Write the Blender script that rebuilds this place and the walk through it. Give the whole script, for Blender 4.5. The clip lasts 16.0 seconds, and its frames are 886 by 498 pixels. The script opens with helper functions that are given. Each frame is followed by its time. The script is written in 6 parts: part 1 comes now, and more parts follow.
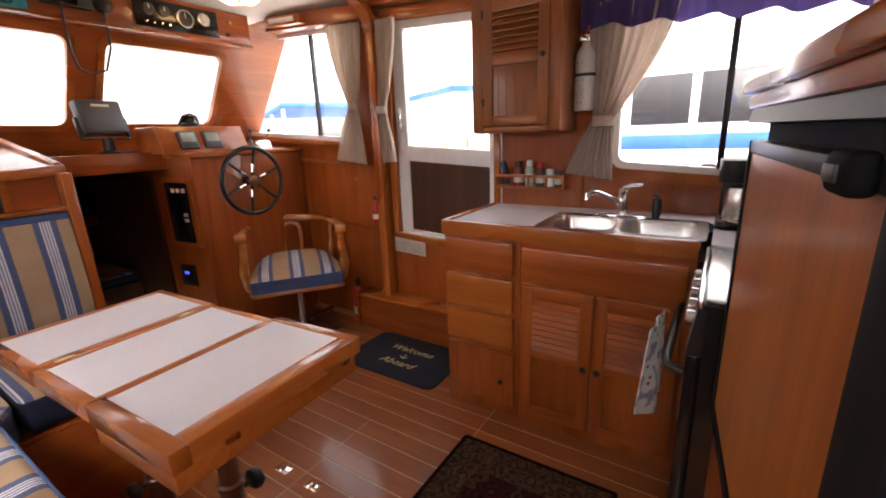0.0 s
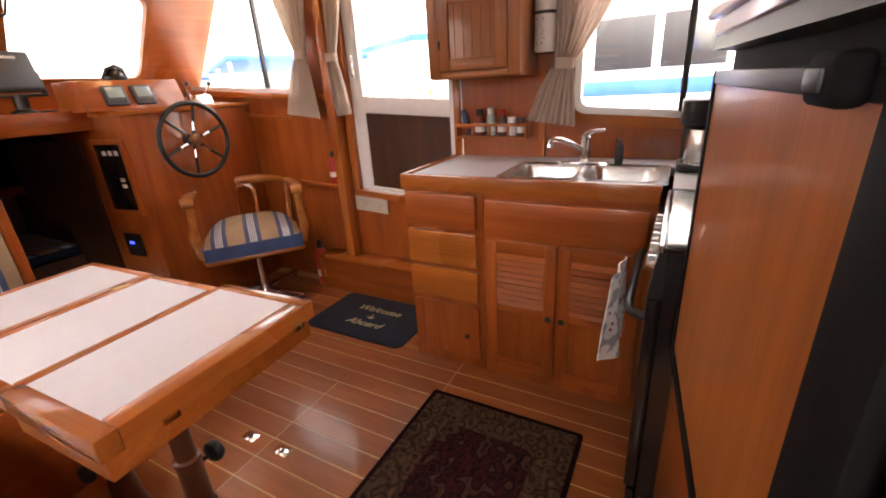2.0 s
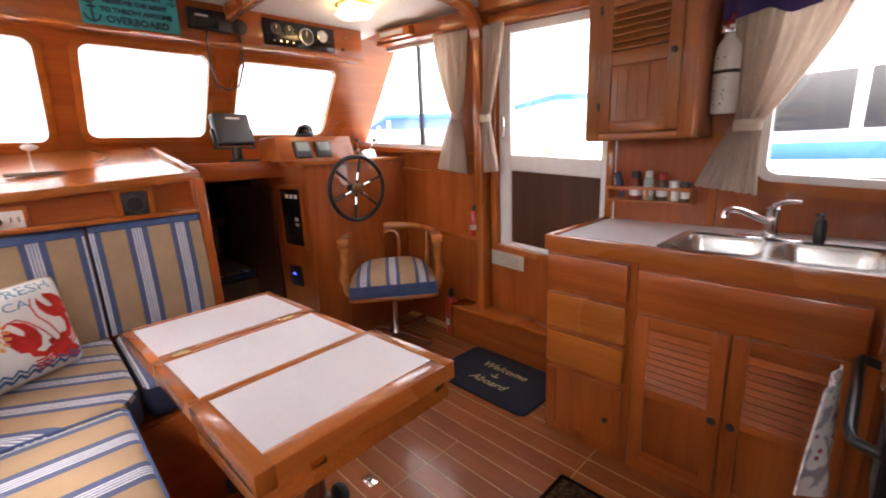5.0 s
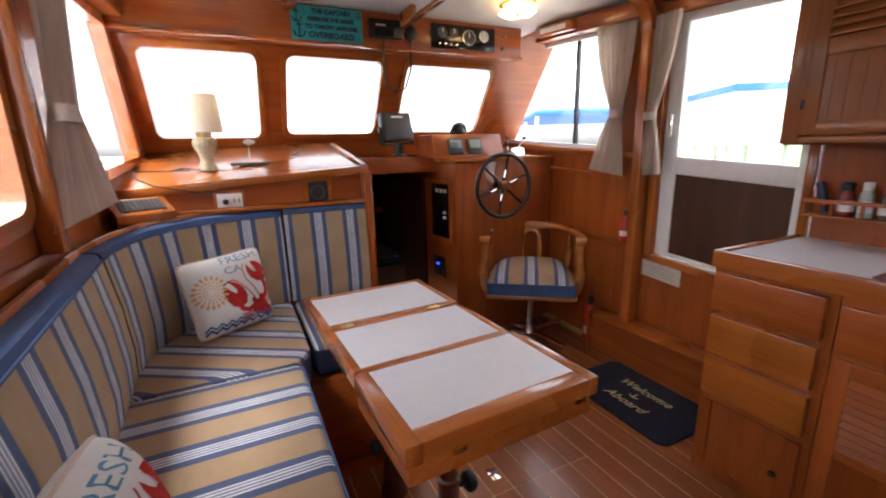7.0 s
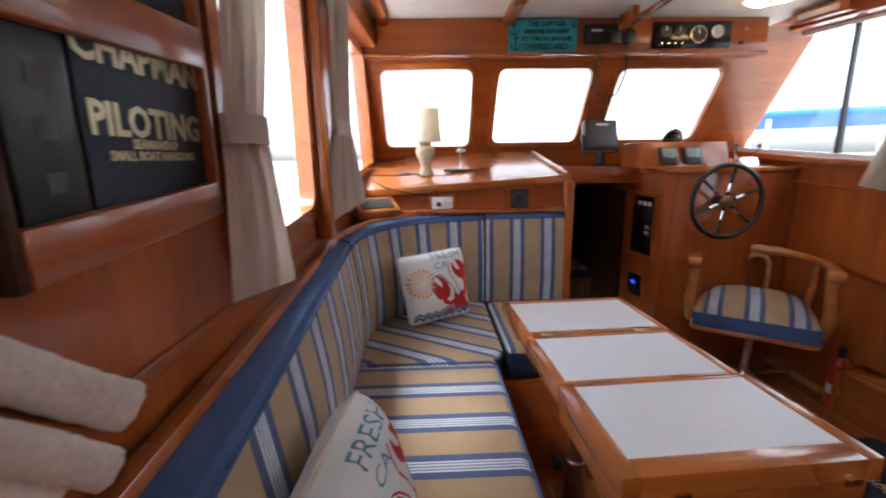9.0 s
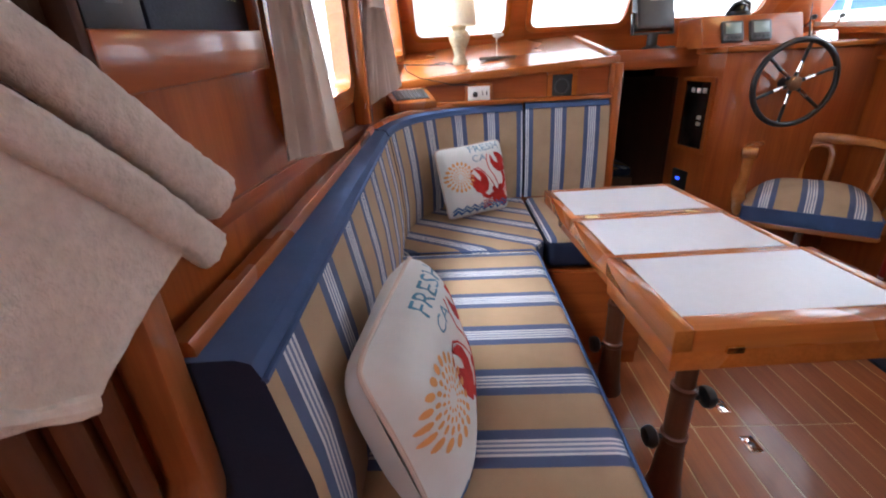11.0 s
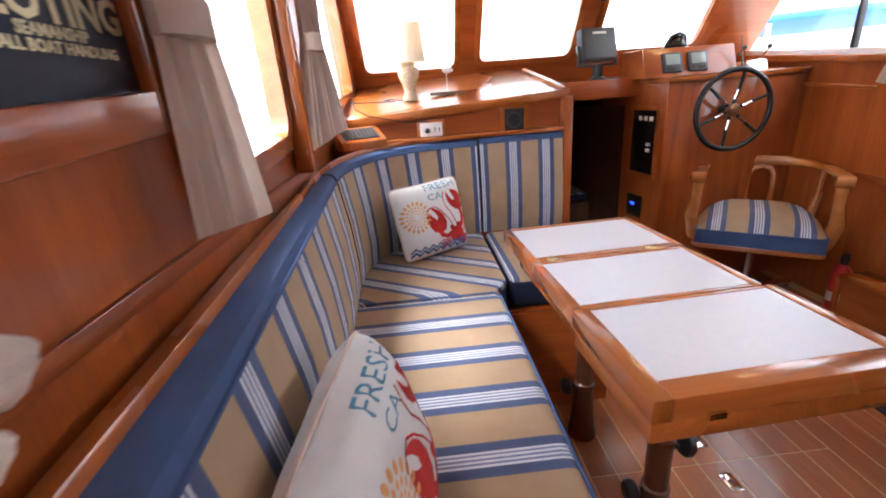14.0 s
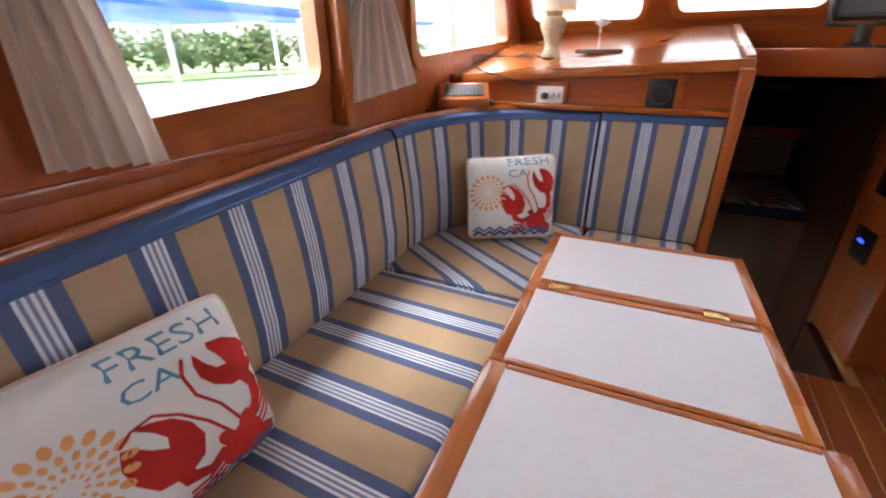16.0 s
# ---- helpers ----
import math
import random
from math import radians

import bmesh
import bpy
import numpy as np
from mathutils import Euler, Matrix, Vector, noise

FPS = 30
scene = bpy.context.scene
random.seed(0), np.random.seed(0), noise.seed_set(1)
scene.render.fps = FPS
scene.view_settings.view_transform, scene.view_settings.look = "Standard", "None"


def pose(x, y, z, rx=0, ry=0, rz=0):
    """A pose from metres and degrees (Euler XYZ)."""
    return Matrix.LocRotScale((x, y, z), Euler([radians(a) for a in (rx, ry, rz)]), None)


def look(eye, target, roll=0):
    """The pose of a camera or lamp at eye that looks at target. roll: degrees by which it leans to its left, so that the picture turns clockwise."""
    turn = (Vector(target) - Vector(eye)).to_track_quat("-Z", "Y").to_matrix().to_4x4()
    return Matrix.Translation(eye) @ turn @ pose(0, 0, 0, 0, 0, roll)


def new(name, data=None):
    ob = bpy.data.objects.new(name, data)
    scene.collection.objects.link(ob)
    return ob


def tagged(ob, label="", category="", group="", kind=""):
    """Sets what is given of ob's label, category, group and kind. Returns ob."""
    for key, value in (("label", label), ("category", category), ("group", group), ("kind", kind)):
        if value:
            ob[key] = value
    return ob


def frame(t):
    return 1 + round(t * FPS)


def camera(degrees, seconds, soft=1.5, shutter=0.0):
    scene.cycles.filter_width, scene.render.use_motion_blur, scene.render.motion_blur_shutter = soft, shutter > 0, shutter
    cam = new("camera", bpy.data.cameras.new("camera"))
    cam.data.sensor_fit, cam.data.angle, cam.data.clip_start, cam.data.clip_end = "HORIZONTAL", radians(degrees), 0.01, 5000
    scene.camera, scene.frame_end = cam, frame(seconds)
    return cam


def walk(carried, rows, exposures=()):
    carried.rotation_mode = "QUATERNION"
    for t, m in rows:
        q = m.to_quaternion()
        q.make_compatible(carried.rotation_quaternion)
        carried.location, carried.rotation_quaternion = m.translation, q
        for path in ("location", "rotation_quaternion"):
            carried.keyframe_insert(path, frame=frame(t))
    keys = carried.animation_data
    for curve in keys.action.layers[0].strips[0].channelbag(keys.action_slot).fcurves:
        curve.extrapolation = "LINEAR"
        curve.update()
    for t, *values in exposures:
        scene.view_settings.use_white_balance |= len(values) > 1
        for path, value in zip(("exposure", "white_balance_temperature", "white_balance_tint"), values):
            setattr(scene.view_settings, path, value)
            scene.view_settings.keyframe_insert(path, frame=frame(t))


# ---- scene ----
cam = camera(92.3, 16.0, 1.9, 0.5)
PATH = [
    (0, (0.375, 0.402, 1.303), (1.991, 1.459, 0.783), -2.2),
    (0.5, (0.386, 0.397, 1.302), (2.027, 1.4, 0.755), -2.4),
    (1, (0.409, 0.393, 1.296), (2.067, 1.348, 0.714), -3.1),
    (1.5, (0.432, 0.395, 1.289), (2.088, 1.328, 0.666), -3.5),
    (2, (0.445, 0.403, 1.273), (2.074, 1.316, 0.558), -3.6),
    (2.5, (0.445, 0.407, 1.269), (2.073, 1.295, 0.521), -3.5),
    (3, (0.451, 0.421, 1.275), (2.073, 1.391, 0.62), -3.0),
    (3.2, (0.451, 0.415, 1.277), (2.07, 1.416, 0.665), -3.1),
    (5.3, (0.441, 0.499, 1.304), (1.735, 1.956, 0.851), -2.0),
    (5.5, (0.431, 0.49, 1.311), (1.685, 1.982, 0.862), -1.7),
    (6, (0.417, 0.497, 1.318), (1.552, 2.085, 0.883), -1.5),
    (6.5, (0.404, 0.503, 1.317), (1.401, 2.18, 0.874), -1.4),
    (7, (0.406, 0.51, 1.317), (1.25, 2.263, 0.856), -1.4),
    (7.5, (0.4, 0.515, 1.311), (1.086, 2.333, 0.839), -0.6),
    (8, (0.384, 0.525, 1.306), (0.837, 2.413, 0.826), -0.8),
    (8.5, (0.349, 0.535, 1.311), (0.614, 2.466, 0.865), -0.8),
    (9, (0.304, 0.525, 1.329), (0.373, 2.48, 0.913), -0.9),
    (9.5, (0.268, 0.52, 1.323), (0.143, 2.469, 0.894), -0.2),
    (10, (0.251, 0.521, 1.295), (0.101, 2.426, 0.705), -0.8),
    (10.2, (0.251, 0.52, 1.274), (0.106, 2.412, 0.643), -1.5),
    (12.3, (0.274, 0.503, 1.221), (0.255, 2.266, 0.277), -3.6),
    (12.5, (0.276, 0.503, 1.229), (0.248, 2.289, 0.329), -3.8),
    (13, (0.274, 0.518, 1.249), (0.243, 2.358, 0.468), -4.0),
    (13.5, (0.264, 0.563, 1.264), (0.304, 2.436, 0.563), -3.5),
    (14, (0.289, 0.623, 1.27), (0.382, 2.497, 0.578), -4.5),
    (14.5, (0.389, 0.698, 1.273), (0.294, 2.574, 0.588), -2.3),
    (15, (0.513, 0.761, 1.261), (0.176, 2.571, 0.479), -3.5),
    (15.5, (0.692, 0.843, 1.277), (0.13, 2.566, 0.433), -1.9),
    (16, (0.8, 0.892, 1.27), (-0.015, 2.511, 0.424), -0.5),
]
walk(cam, [(t, look(eye, target, roll)) for t, eye, target, roll in PATH], [(0.0, 3.5, 7000, 17), (1.5, 3.6, 7200, 18), (2.5, 4.35, 7700, 19), (3.2, 4.4, 7600, 19), (5.5, 3.65, 6600, 15), (7.0, 3.37, 6300, 11), (8.5, 3.27, 5950, 6), (10.0, 3.45, 5750, 6), (12.5, 4.05, 5800, 10), (13.5, 4.03, 5900, 10), (15.5, 3.97, 6100, 10), (16.0, 3.7, 6150, 10)])

# ---------------------------------------------------------------- daylight
world = bpy.data.worlds.new("overcast")
scene.world = world
world.use_nodes = True
wn = world.node_tree.nodes
sky = wn.new("ShaderNodeTexSky")
sky.sky_type, sky.sun_disc = "NISHITA", False
sky.sun_elevation, sky.sun_rotation = radians(70), radians(243)
sky.air_density, sky.dust_density = 1.0, 4.0
cloud = wn.new("ShaderNodeHueSaturation")
cloud.inputs["Saturation"].default_value = 0.18
world.node_tree.links.new(sky.outputs[0], cloud.inputs["Color"])
world.node_tree.links.new(cloud.outputs[0], wn["Background"].inputs[0])
wn["Background"].inputs[1].default_value = 0.15
SUN = new("sun", bpy.data.lights.new("sun", "SUN"))
SUN.data.energy, SUN.data.angle, SUN.data.color = 1.5, radians(40), (1, 0.96, 0.9)
SUN.matrix_world = look((0, 0, 0), (0.30, 0.15, -0.94))


# sky light in the opening of the aft side window
PORTLIGHT = new("side_window_light", bpy.data.lights.new("side_window_light", "AREA"))
PORTLIGHT.data.shape, PORTLIGHT.data.size, PORTLIGHT.data.size_y = "RECTANGLE", 0.72, 0.75
PORTLIGHT.data.energy, PORTLIGHT.data.color = 0.35, (0.97, 0.98, 1.0)
PORTLIGHT.matrix_world = look((-0.13, 0.03, 1.45), (1.6, 2.2, 0.95))

# ---------------------------------------------------------------- materials
def material(name):
    m = bpy.data.materials.new(name)
    m.use_nodes = True
    return m, m.node_tree.nodes, m.node_tree.links, m.node_tree.nodes["Principled BSDF"]


def ramp(nodes, stops, mode="LINEAR"):
    r = nodes.new("ShaderNodeValToRGB")
    r.color_ramp.interpolation = mode
    e = r.color_ramp.elements
    while len(e) < len(stops):
        e.new(0.5)
    for k, (p, c) in enumerate(stops):
        e[k].position, e[k].color = p, (*c, 1)
    return r


def noise_node(nodes, links, scale, detail, stretch=(1, 1, 1), vector=None, rough=0.6):
    tc = nodes.new("ShaderNodeTexCoord")
    mp = nodes.new("ShaderNodeMapping")
    mp.inputs["Scale"].default_value = stretch
    links.new(vector if vector else tc.outputs["Object"], mp.inputs[0])
    n = nodes.new("ShaderNodeTexNoise")
    n.inputs["Scale"].default_value, n.inputs["Detail"].default_value = scale, detail
    n.inputs["Roughness"].default_value = rough
    links.new(mp.outputs[0], n.inputs["Vector"])
    return n


def bump_to(nodes, links, bsdf, source, strength, distance):
    b = nodes.new("ShaderNodeBump")
    b.inputs["Strength"].default_value, b.inputs["Distance"].default_value = strength, distance
    links.new(source, b.inputs["Height"])
    links.new(b.outputs[0], bsdf.inputs["Normal"])


def mix_color(nodes, links, fac, a, b, mode="MIX"):
    m = nodes.new("ShaderNodeMix")
    m.data_type, m.blend_type = "RGBA", mode
    for value, slot in ((fac, m.inputs[0]), (a, m.inputs[6]), (b, m.inputs[7])):
        if isinstance(value, bpy.types.NodeSocket):
            links.new(value, slot)
        elif isinstance(value, (int, float)):
            slot.default_value = value
        else:
            slot.default_value = (*value, 1)
    return m.outputs[2]


def wood(name, dark, light, axis="z", rough=0.28, vary=0.35, coat=0.2):
    """Varnished timber whose grain runs along one axis."""
    m, n, l, b = material(name)
    st = {"x": (0.9, 9, 9), "y": (9, 0.9, 9), "z": (9, 9, 0.9)}[axis]
    fine = {"x": (3, 90, 90), "y": (90, 3, 90), "z": (90, 90, 3)}[axis]
    info = n.new("ShaderNodeObjectInfo")
    tc = n.new("ShaderNodeTexCoord")
    off = n.new("ShaderNodeVectorMath")
    off.operation = "MULTIPLY_ADD"
    off.inputs[1].default_value = (7.3, 5.1, 3.7)
    l.new(info.outputs["Random"], off.inputs[0])
    l.new(tc.outputs["Object"], off.inputs[2])
    g1 = noise_node(n, l, 1.0, 5, st, off.outputs[0])
    g1.inputs["Distortion"].default_value = 0.7
    g2 = noise_node(n, l, 1.6, 3, fine, off.outputs[0])
    g3 = noise_node(n, l, 1.3, 2, (1, 1, 1), off.outputs[0])
    mid = [(p + q) / 2 for p, q in zip(dark, light)]
    r1 = ramp(n, [(0.22, dark), (0.52, mid), (0.80, light)])
    l.new(g1.outputs[0], r1.inputs[0])
    r2 = ramp(n, [(0.35, (0.80, 0.77, 0.75)), (0.6, (1, 1, 1))])
    l.new(g2.outputs[0], r2.inputs[0])
    c = mix_color(n, l, 0.7, r1.outputs[0], r2.outputs[0], "MULTIPLY")
    r3 = ramp(n, [(0.3, (1 - vary,) * 3), (0.7, (1.0, 1.0, 1.0))])
    l.new(g3.outputs[0], r3.inputs[0])
    c = mix_color(n, l, 1.0, c, r3.outputs[0], "MULTIPLY")
    l.new(c, b.inputs["Base Color"])
    rr = n.new("ShaderNodeMapRange")
    rr.inputs["To Min"].default_value, rr.inputs["To Max"].default_value = rough - 0.07, rough + 0.14
    l.new(g3.outputs[0], rr.inputs[0])
    l.new(rr.outputs[0], b.inputs["Roughness"])
    b.inputs["Specular IOR Level"].default_value = 0.32
    b.inputs["Coat Weight"].default_value, b.inputs["Coat Roughness"].default_value = min(1.0, coat * 2.5), 0.12
    bump_to(n, l, b, g2.outputs[0], 0.12, 0.002)
    return m


def plain(name, color, rough=0.5, metal=0.0, vary=0.12, scale=30, bump=0.05, coat=0.0, sheen=0.0):
    """A plain surface with slight mottling and fine relief."""
    m, n, l, b = material(name)
    g = noise_node(n, l, scale, 4)
    h = noise_node(n, l, scale / 9, 2)
    r = ramp(n, [(0.3, [c * (1 - vary) for c in color]), (0.7, [min(1, c * (1 + vary)) for c in color])])
    l.new(g.outputs[0], r.inputs[0])
    r2 = ramp(n, [(0.3, (1 - vary,) * 3), (0.65, (1, 1, 1))])
    l.new(h.outputs[0], r2.inputs[0])
    l.new(mix_color(n, l, 1.0, r.outputs[0], r2.outputs[0], "MULTIPLY"), b.inputs["Base Color"])
    b.inputs["Roughness"].default_value, b.inputs["Metallic"].default_value = rough, metal
    b.inputs["Coat Weight"].default_value = coat
    b.inputs["Sheen Weight"].default_value = sheen
    if bump:
        bump_to(n, l, b, g.outputs[0], bump, 0.004)
    return m


def weave(name, color, rough=0.9, vary=0.1, through_light=0.0):
    """Woven cloth: fine crossed threads over soft mottling."""
    m, n, l, b = material(name)
    g = noise_node(n, l, 12, 4)
    t1 = noise_node(n, l, 1.0, 1, (700, 700, 60))
    t2 = noise_node(n, l, 1.0, 1, (60, 60, 700))
    r = ramp(n, [(0.3, [c * (1 - vary) for c in color]), (0.7, [min(1, c * (1 + vary)) for c in color])])
    l.new(g.outputs[0], r.inputs[0])
    l.new(r.outputs[0], b.inputs["Base Color"])
    b.inputs["Roughness"].default_value, b.inputs["Sheen Weight"].default_value = rough, 0.03
    b.inputs["Specular IOR Level"].default_value = 0.25
    add = n.new("ShaderNodeMath")
    l.new(t1.outputs[0], add.inputs[0]), l.new(t2.outputs[0], add.inputs[1])
    bump_to(n, l, b, add.outputs[0], 0.25, 0.002)
    if through_light:
        out = n["Material Output"]
        tr = n.new("ShaderNodeBsdfTranslucent")
        mixs = n.new("ShaderNodeMixShader")
        mixs.inputs[0].default_value = through_light
        l.new(r.outputs[0], tr.inputs[0])
        l.new(b.outputs[0], mixs.inputs[1]), l.new(tr.outputs[0], mixs.inputs[2])
        l.new(mixs.outputs[0], out.inputs[0])
    return m


def striped():
    """Awning-stripe cloth; the mesh attribute 'run' counts metres across the stripes."""
    m, n, l, b = material("striped_cloth")
    at = n.new("ShaderNodeAttribute")
    at.attribute_name = "run"
    dv = n.new("ShaderNodeMath")
    dv.operation = "DIVIDE"
    dv.inputs[1].default_value = 1.0
    fr = n.new("ShaderNodeMath")
    fr.operation = "FRACT"
    l.new(at.outputs["Fac"], dv.inputs[0]), l.new(dv.outputs[0], fr.inputs[0])
    tan, blue, white, pale = (0.39, 0.268, 0.158), (0.072, 0.10, 0.205), (0.66, 0.66, 0.70), (0.17, 0.21, 0.34)
    stops = [(0.0, tan), (0.52, blue), (0.655, white), (0.685, pale), (0.715, white), (0.745, pale), (0.775, white), (0.805, pale), (0.835, white), (0.865, blue)]
    r = ramp(n, stops, "CONSTANT")
    l.new(fr.outputs[0], r.inputs[0])
    g = noise_node(n, l, 9, 5)
    r2 = ramp(n, [(0.3, (0.86, 0.85, 0.84)), (0.7, (1.05, 1.05, 1.05))])
    l.new(g.outputs[0], r2.inputs[0])
    l.new(mix_color(n, l, 1.0, r.outputs[0], r2.outputs[0], "MULTIPLY"), b.inputs["Base Color"])
    t1 = noise_node(n, l, 1.0, 2, (420, 420, 420))
    t2 = noise_node(n, l, 5.0, 3)
    sm = n.new("ShaderNodeMath")
    sm.operation = "MULTIPLY_ADD"
    sm.inputs[1].default_value = 5.0
    l.new(t2.outputs[0], sm.inputs[0]), l.new(t1.outputs[0], sm.inputs[2])
    bump_to(n, l, b, sm.outputs[0], 0.35, 0.003)
    b.inputs["Roughness"].default_value, b.inputs["Sheen Weight"].default_value = 0.88, 0.05
    return m


def clear_glass():
    m, n, l, b = material("window_glass")
    tr, gl, mx = n.new("ShaderNodeBsdfTransparent"), n.new("ShaderNodeBsdfGlossy"), n.new("ShaderNodeMixShader")
    gl.inputs["Roughness"].default_value = 0.03
    mx.inputs[0].default_value = 0.05
    l.new(tr.outputs[0], mx.inputs[1]), l.new(gl.outputs[0], mx.inputs[2])
    l.new(mx.outputs[0], n["Material Output"].inputs[0])
    return m


def glow(name, color, strength):
    m, n, l, b = material(name)
    b.inputs["Base Color"].default_value = (*color, 1)
    b.inputs["Emission Color"].default_value = (*color, 1)
    b.inputs["Emission Strength"].default_value = strength
    return m


DARK, LIGHT = (0.280, 0.055, 0.011), (0.560, 0.152, 0.030)
TEAK_Z = wood("teak_upright", DARK, LIGHT, "z")
TEAK_Y = wood("teak_lengthwise", DARK, LIGHT, "y")
TEAK_X = wood("teak_crosswise", DARK, LIGHT, "x")
TRIM_Y = wood("teak_trim_lengthwise", (0.326, 0.081, 0.013), (0.609, 0.187, 0.037), "y", 0.24)
TRIM_X = wood("teak_trim_crosswise", (0.326, 0.081, 0.013), (0.609, 0.187, 0.037), "x", 0.24)
TRIM_Z = wood("teak_trim_upright", (0.326, 0.081, 0.013), (0.609, 0.187, 0.037), "z", 0.24)
GOLD_Y = wood("drawer_front_teak", (0.378, 0.098, 0.014), (0.651, 0.206, 0.035), "y", 0.26)
CAB_Z = wood("cabinet_teak", (0.32, 0.09, 0.023), (0.52, 0.178, 0.05), "z", 0.32)
CAB_Y = wood("cabinet_teak_lengthwise", (0.32, 0.09, 0.023), (0.52, 0.178, 0.05), "y", 0.32)
DOOR_WOOD = wood("dark_door_panel", (0.05, 0.018, 0.008), (0.12, 0.045, 0.02), "z", 0.4, coat=0.1)
PLANK = wood("floor_teak", (0.245, 0.066, 0.017), (0.440, 0.145, 0.044), "y", 0.3, 0.3, 0.16)
HOLLY = wood("floor_holly", (0.55, 0.32, 0.13), (0.68, 0.44, 0.21), "y", 0.3, 0.2, 0.16)
# teak far below its own tone: shade put into the colour
SHADED_WOOD = wood("shade_darkened_teak", (0.05, 0.018, 0.008), (0.10, 0.035, 0.014), "z", 0.5, coat=0.0)
HEADLINER = plain("white_headliner", (0.72, 0.72, 0.70), 0.7, vary=0.05, scale=60)
WHITE = plain("white_gelcoat", (0.78, 0.78, 0.77), 0.3, vary=0.04, scale=20, bump=0.02)
LAMINATE = plain("speckled_laminate", (0.62, 0.61, 0.635), 0.36, vary=0.04, scale=420, bump=0.02)
BLACK = plain("black_plastic", (0.015, 0.015, 0.016), 0.4, vary=0.2, scale=80)
GLOSSBLACK = plain("black_enamel", (0.012, 0.012, 0.013), 0.15, vary=0.2, scale=40, bump=0.01)
FLATBLACK = plain("matt_black_trim", (0.006, 0.006, 0.0065), 0.75, vary=0.2, scale=80)
FLATBLACK.node_tree.nodes["Principled BSDF"].inputs["Specular IOR Level"].default_value = 0.15
GREY = plain("grey_plastic", (0.055, 0.058, 0.065), 0.45, vary=0.1, scale=90)
STEEL = plain("brushed_steel", (0.62, 0.61, 0.59), 0.26, 1.0, 0.06, 60, 0.02)
CHROME = plain("chrome", (0.82, 0.82, 0.83), 0.08, 1.0, 0.03, 20, 0.0)
BRASS = plain("brass", (0.78, 0.55, 0.22), 0.25, 1.0, 0.08, 60, 0.02)
STRIPES = striped()
BLUECLOTH = weave("blue_cloth", (0.060, 0.098, 0.215))
# blue cloth darkened to navy, painting the shade on cushion ends and sides
SHADED_NAVY = weave("shaded_navy_cloth", (0.014, 0.019, 0.045))
CURTAIN = weave("beige_curtain_cloth", (0.58, 0.475, 0.395), 0.9, 0.06, 0.22)
TOWELCLOTH = plain("cream_terry", (0.62, 0.55, 0.48), 0.95, vary=0.09, scale=150, bump=0.55, sheen=0.2)
GLASS = clear_glass()


# ---------------------------------------------------------------- building helpers
def add_box(bm, x0, x1, y0, y1, z0, z1, bevel=0.0, seg=2):
    res = bmesh.ops.create_cube(bm, size=1.0)
    vs = res["verts"]
    for v in vs:
        v.co = Vector(((x0 + x1) / 2 + v.co.x * (x1 - x0), (y0 + y1) / 2 + v.co.y * (y1 - y0), (z0 + z1) / 2 + v.co.z * (z1 - z0)))
    if bevel:
        es = list({e for v in vs for e in v.link_edges})
        bmesh.ops.bevel(bm, geom=es, offset=bevel, segments=seg, profile=0.5, affect="EDGES")
    return bm


def box(x0, x1, y0, y1, z0, z1, bevel=0.0, seg=2):
    return add_box(bmesh.new(), x0, x1, y0, y1, z0, z1, bevel, seg)


def add_tube(bm, pts, r, n=10, cap=True):
    """A round bar along points; r is one radius or one for each point."""
    pts = [Vector(p) for p in pts]
    rs = r if isinstance(r, (list, tuple)) else [r] * len(pts)
    rings, up = [], None
    for k, p in enumerate(pts):
        d = (pts[min(k + 1, len(pts) - 1)] - pts[max(k - 1, 0)]).normalized()
        side = d.orthogonal().normalized() if up is None else (up - d * up.dot(d)).normalized()
        up = side
        other = d.cross(side)
        rings.append([bm.verts.new(p + rs[k] * (math.cos(a) * side + math.sin(a) * other)) for a in (2 * math.pi * j / n for j in range(n))])
    for a, b in zip(rings, rings[1:]):
        for j in range(n):
            bm.faces.new((a[j], a[(j + 1) % n], b[(j + 1) % n], b[j]))
    if cap:
        bm.faces.new(rings[0][::-1]), bm.faces.new(rings[-1])
    return bm


def tube(pts, r, n=10):
    return add_tube(bmesh.new(), pts, r, n)


def add_lathe(bm, profile, centre, n=24, axis="z"):
    """A turned body; the profile runs as (radius, height)."""
    c = Vector(centre)
    rings = []
    for r, h in profile:
        ring = []
        for j in range(n):
            a = 2 * math.pi * j / n
            u, w = r * math.cos(a), r * math.sin(a)
            ring.append(bm.verts.new(c + Vector({"z": (u, w, h), "y": (w, h, u), "x": (h, u, w)}[axis])))
        rings.append(ring)
    for a, b in zip(rings, rings[1:]):
        for j in range(n):
            bm.faces.new((a[j], a[(j + 1) % n], b[(j + 1) % n], b[j]))
    bm.faces.new(rings[0][::-1]), bm.faces.new(rings[-1])
    return bm


def lathe(profile, centre, n=24, axis="z"):
    return add_lathe(bmesh.new(), profile, centre, n, axis)


def add_prism(bm, poly, axis, a, b):
    """Extrudes an outline: axis x takes (y, z) points, y takes (x, z), z takes (x, y)."""
    def at(p, h):
        return {"x": (h, p[0], p[1]), "y": (p[0], h, p[1]), "z": (p[0], p[1], h)}[axis]
    lo, hi = [bm.verts.new(at(p, a)) for p in poly], [bm.verts.new(at(p, b)) for p in poly]
    k = len(poly)
    bm.faces.new(lo[::-1]), bm.faces.new(hi)
    for j in range(k):
        bm.faces.new((lo[j], lo[(j + 1) % k], hi[(j + 1) % k], hi[j]))
    bmesh.ops.recalc_face_normals(bm, faces=bm.faces)
    return bm


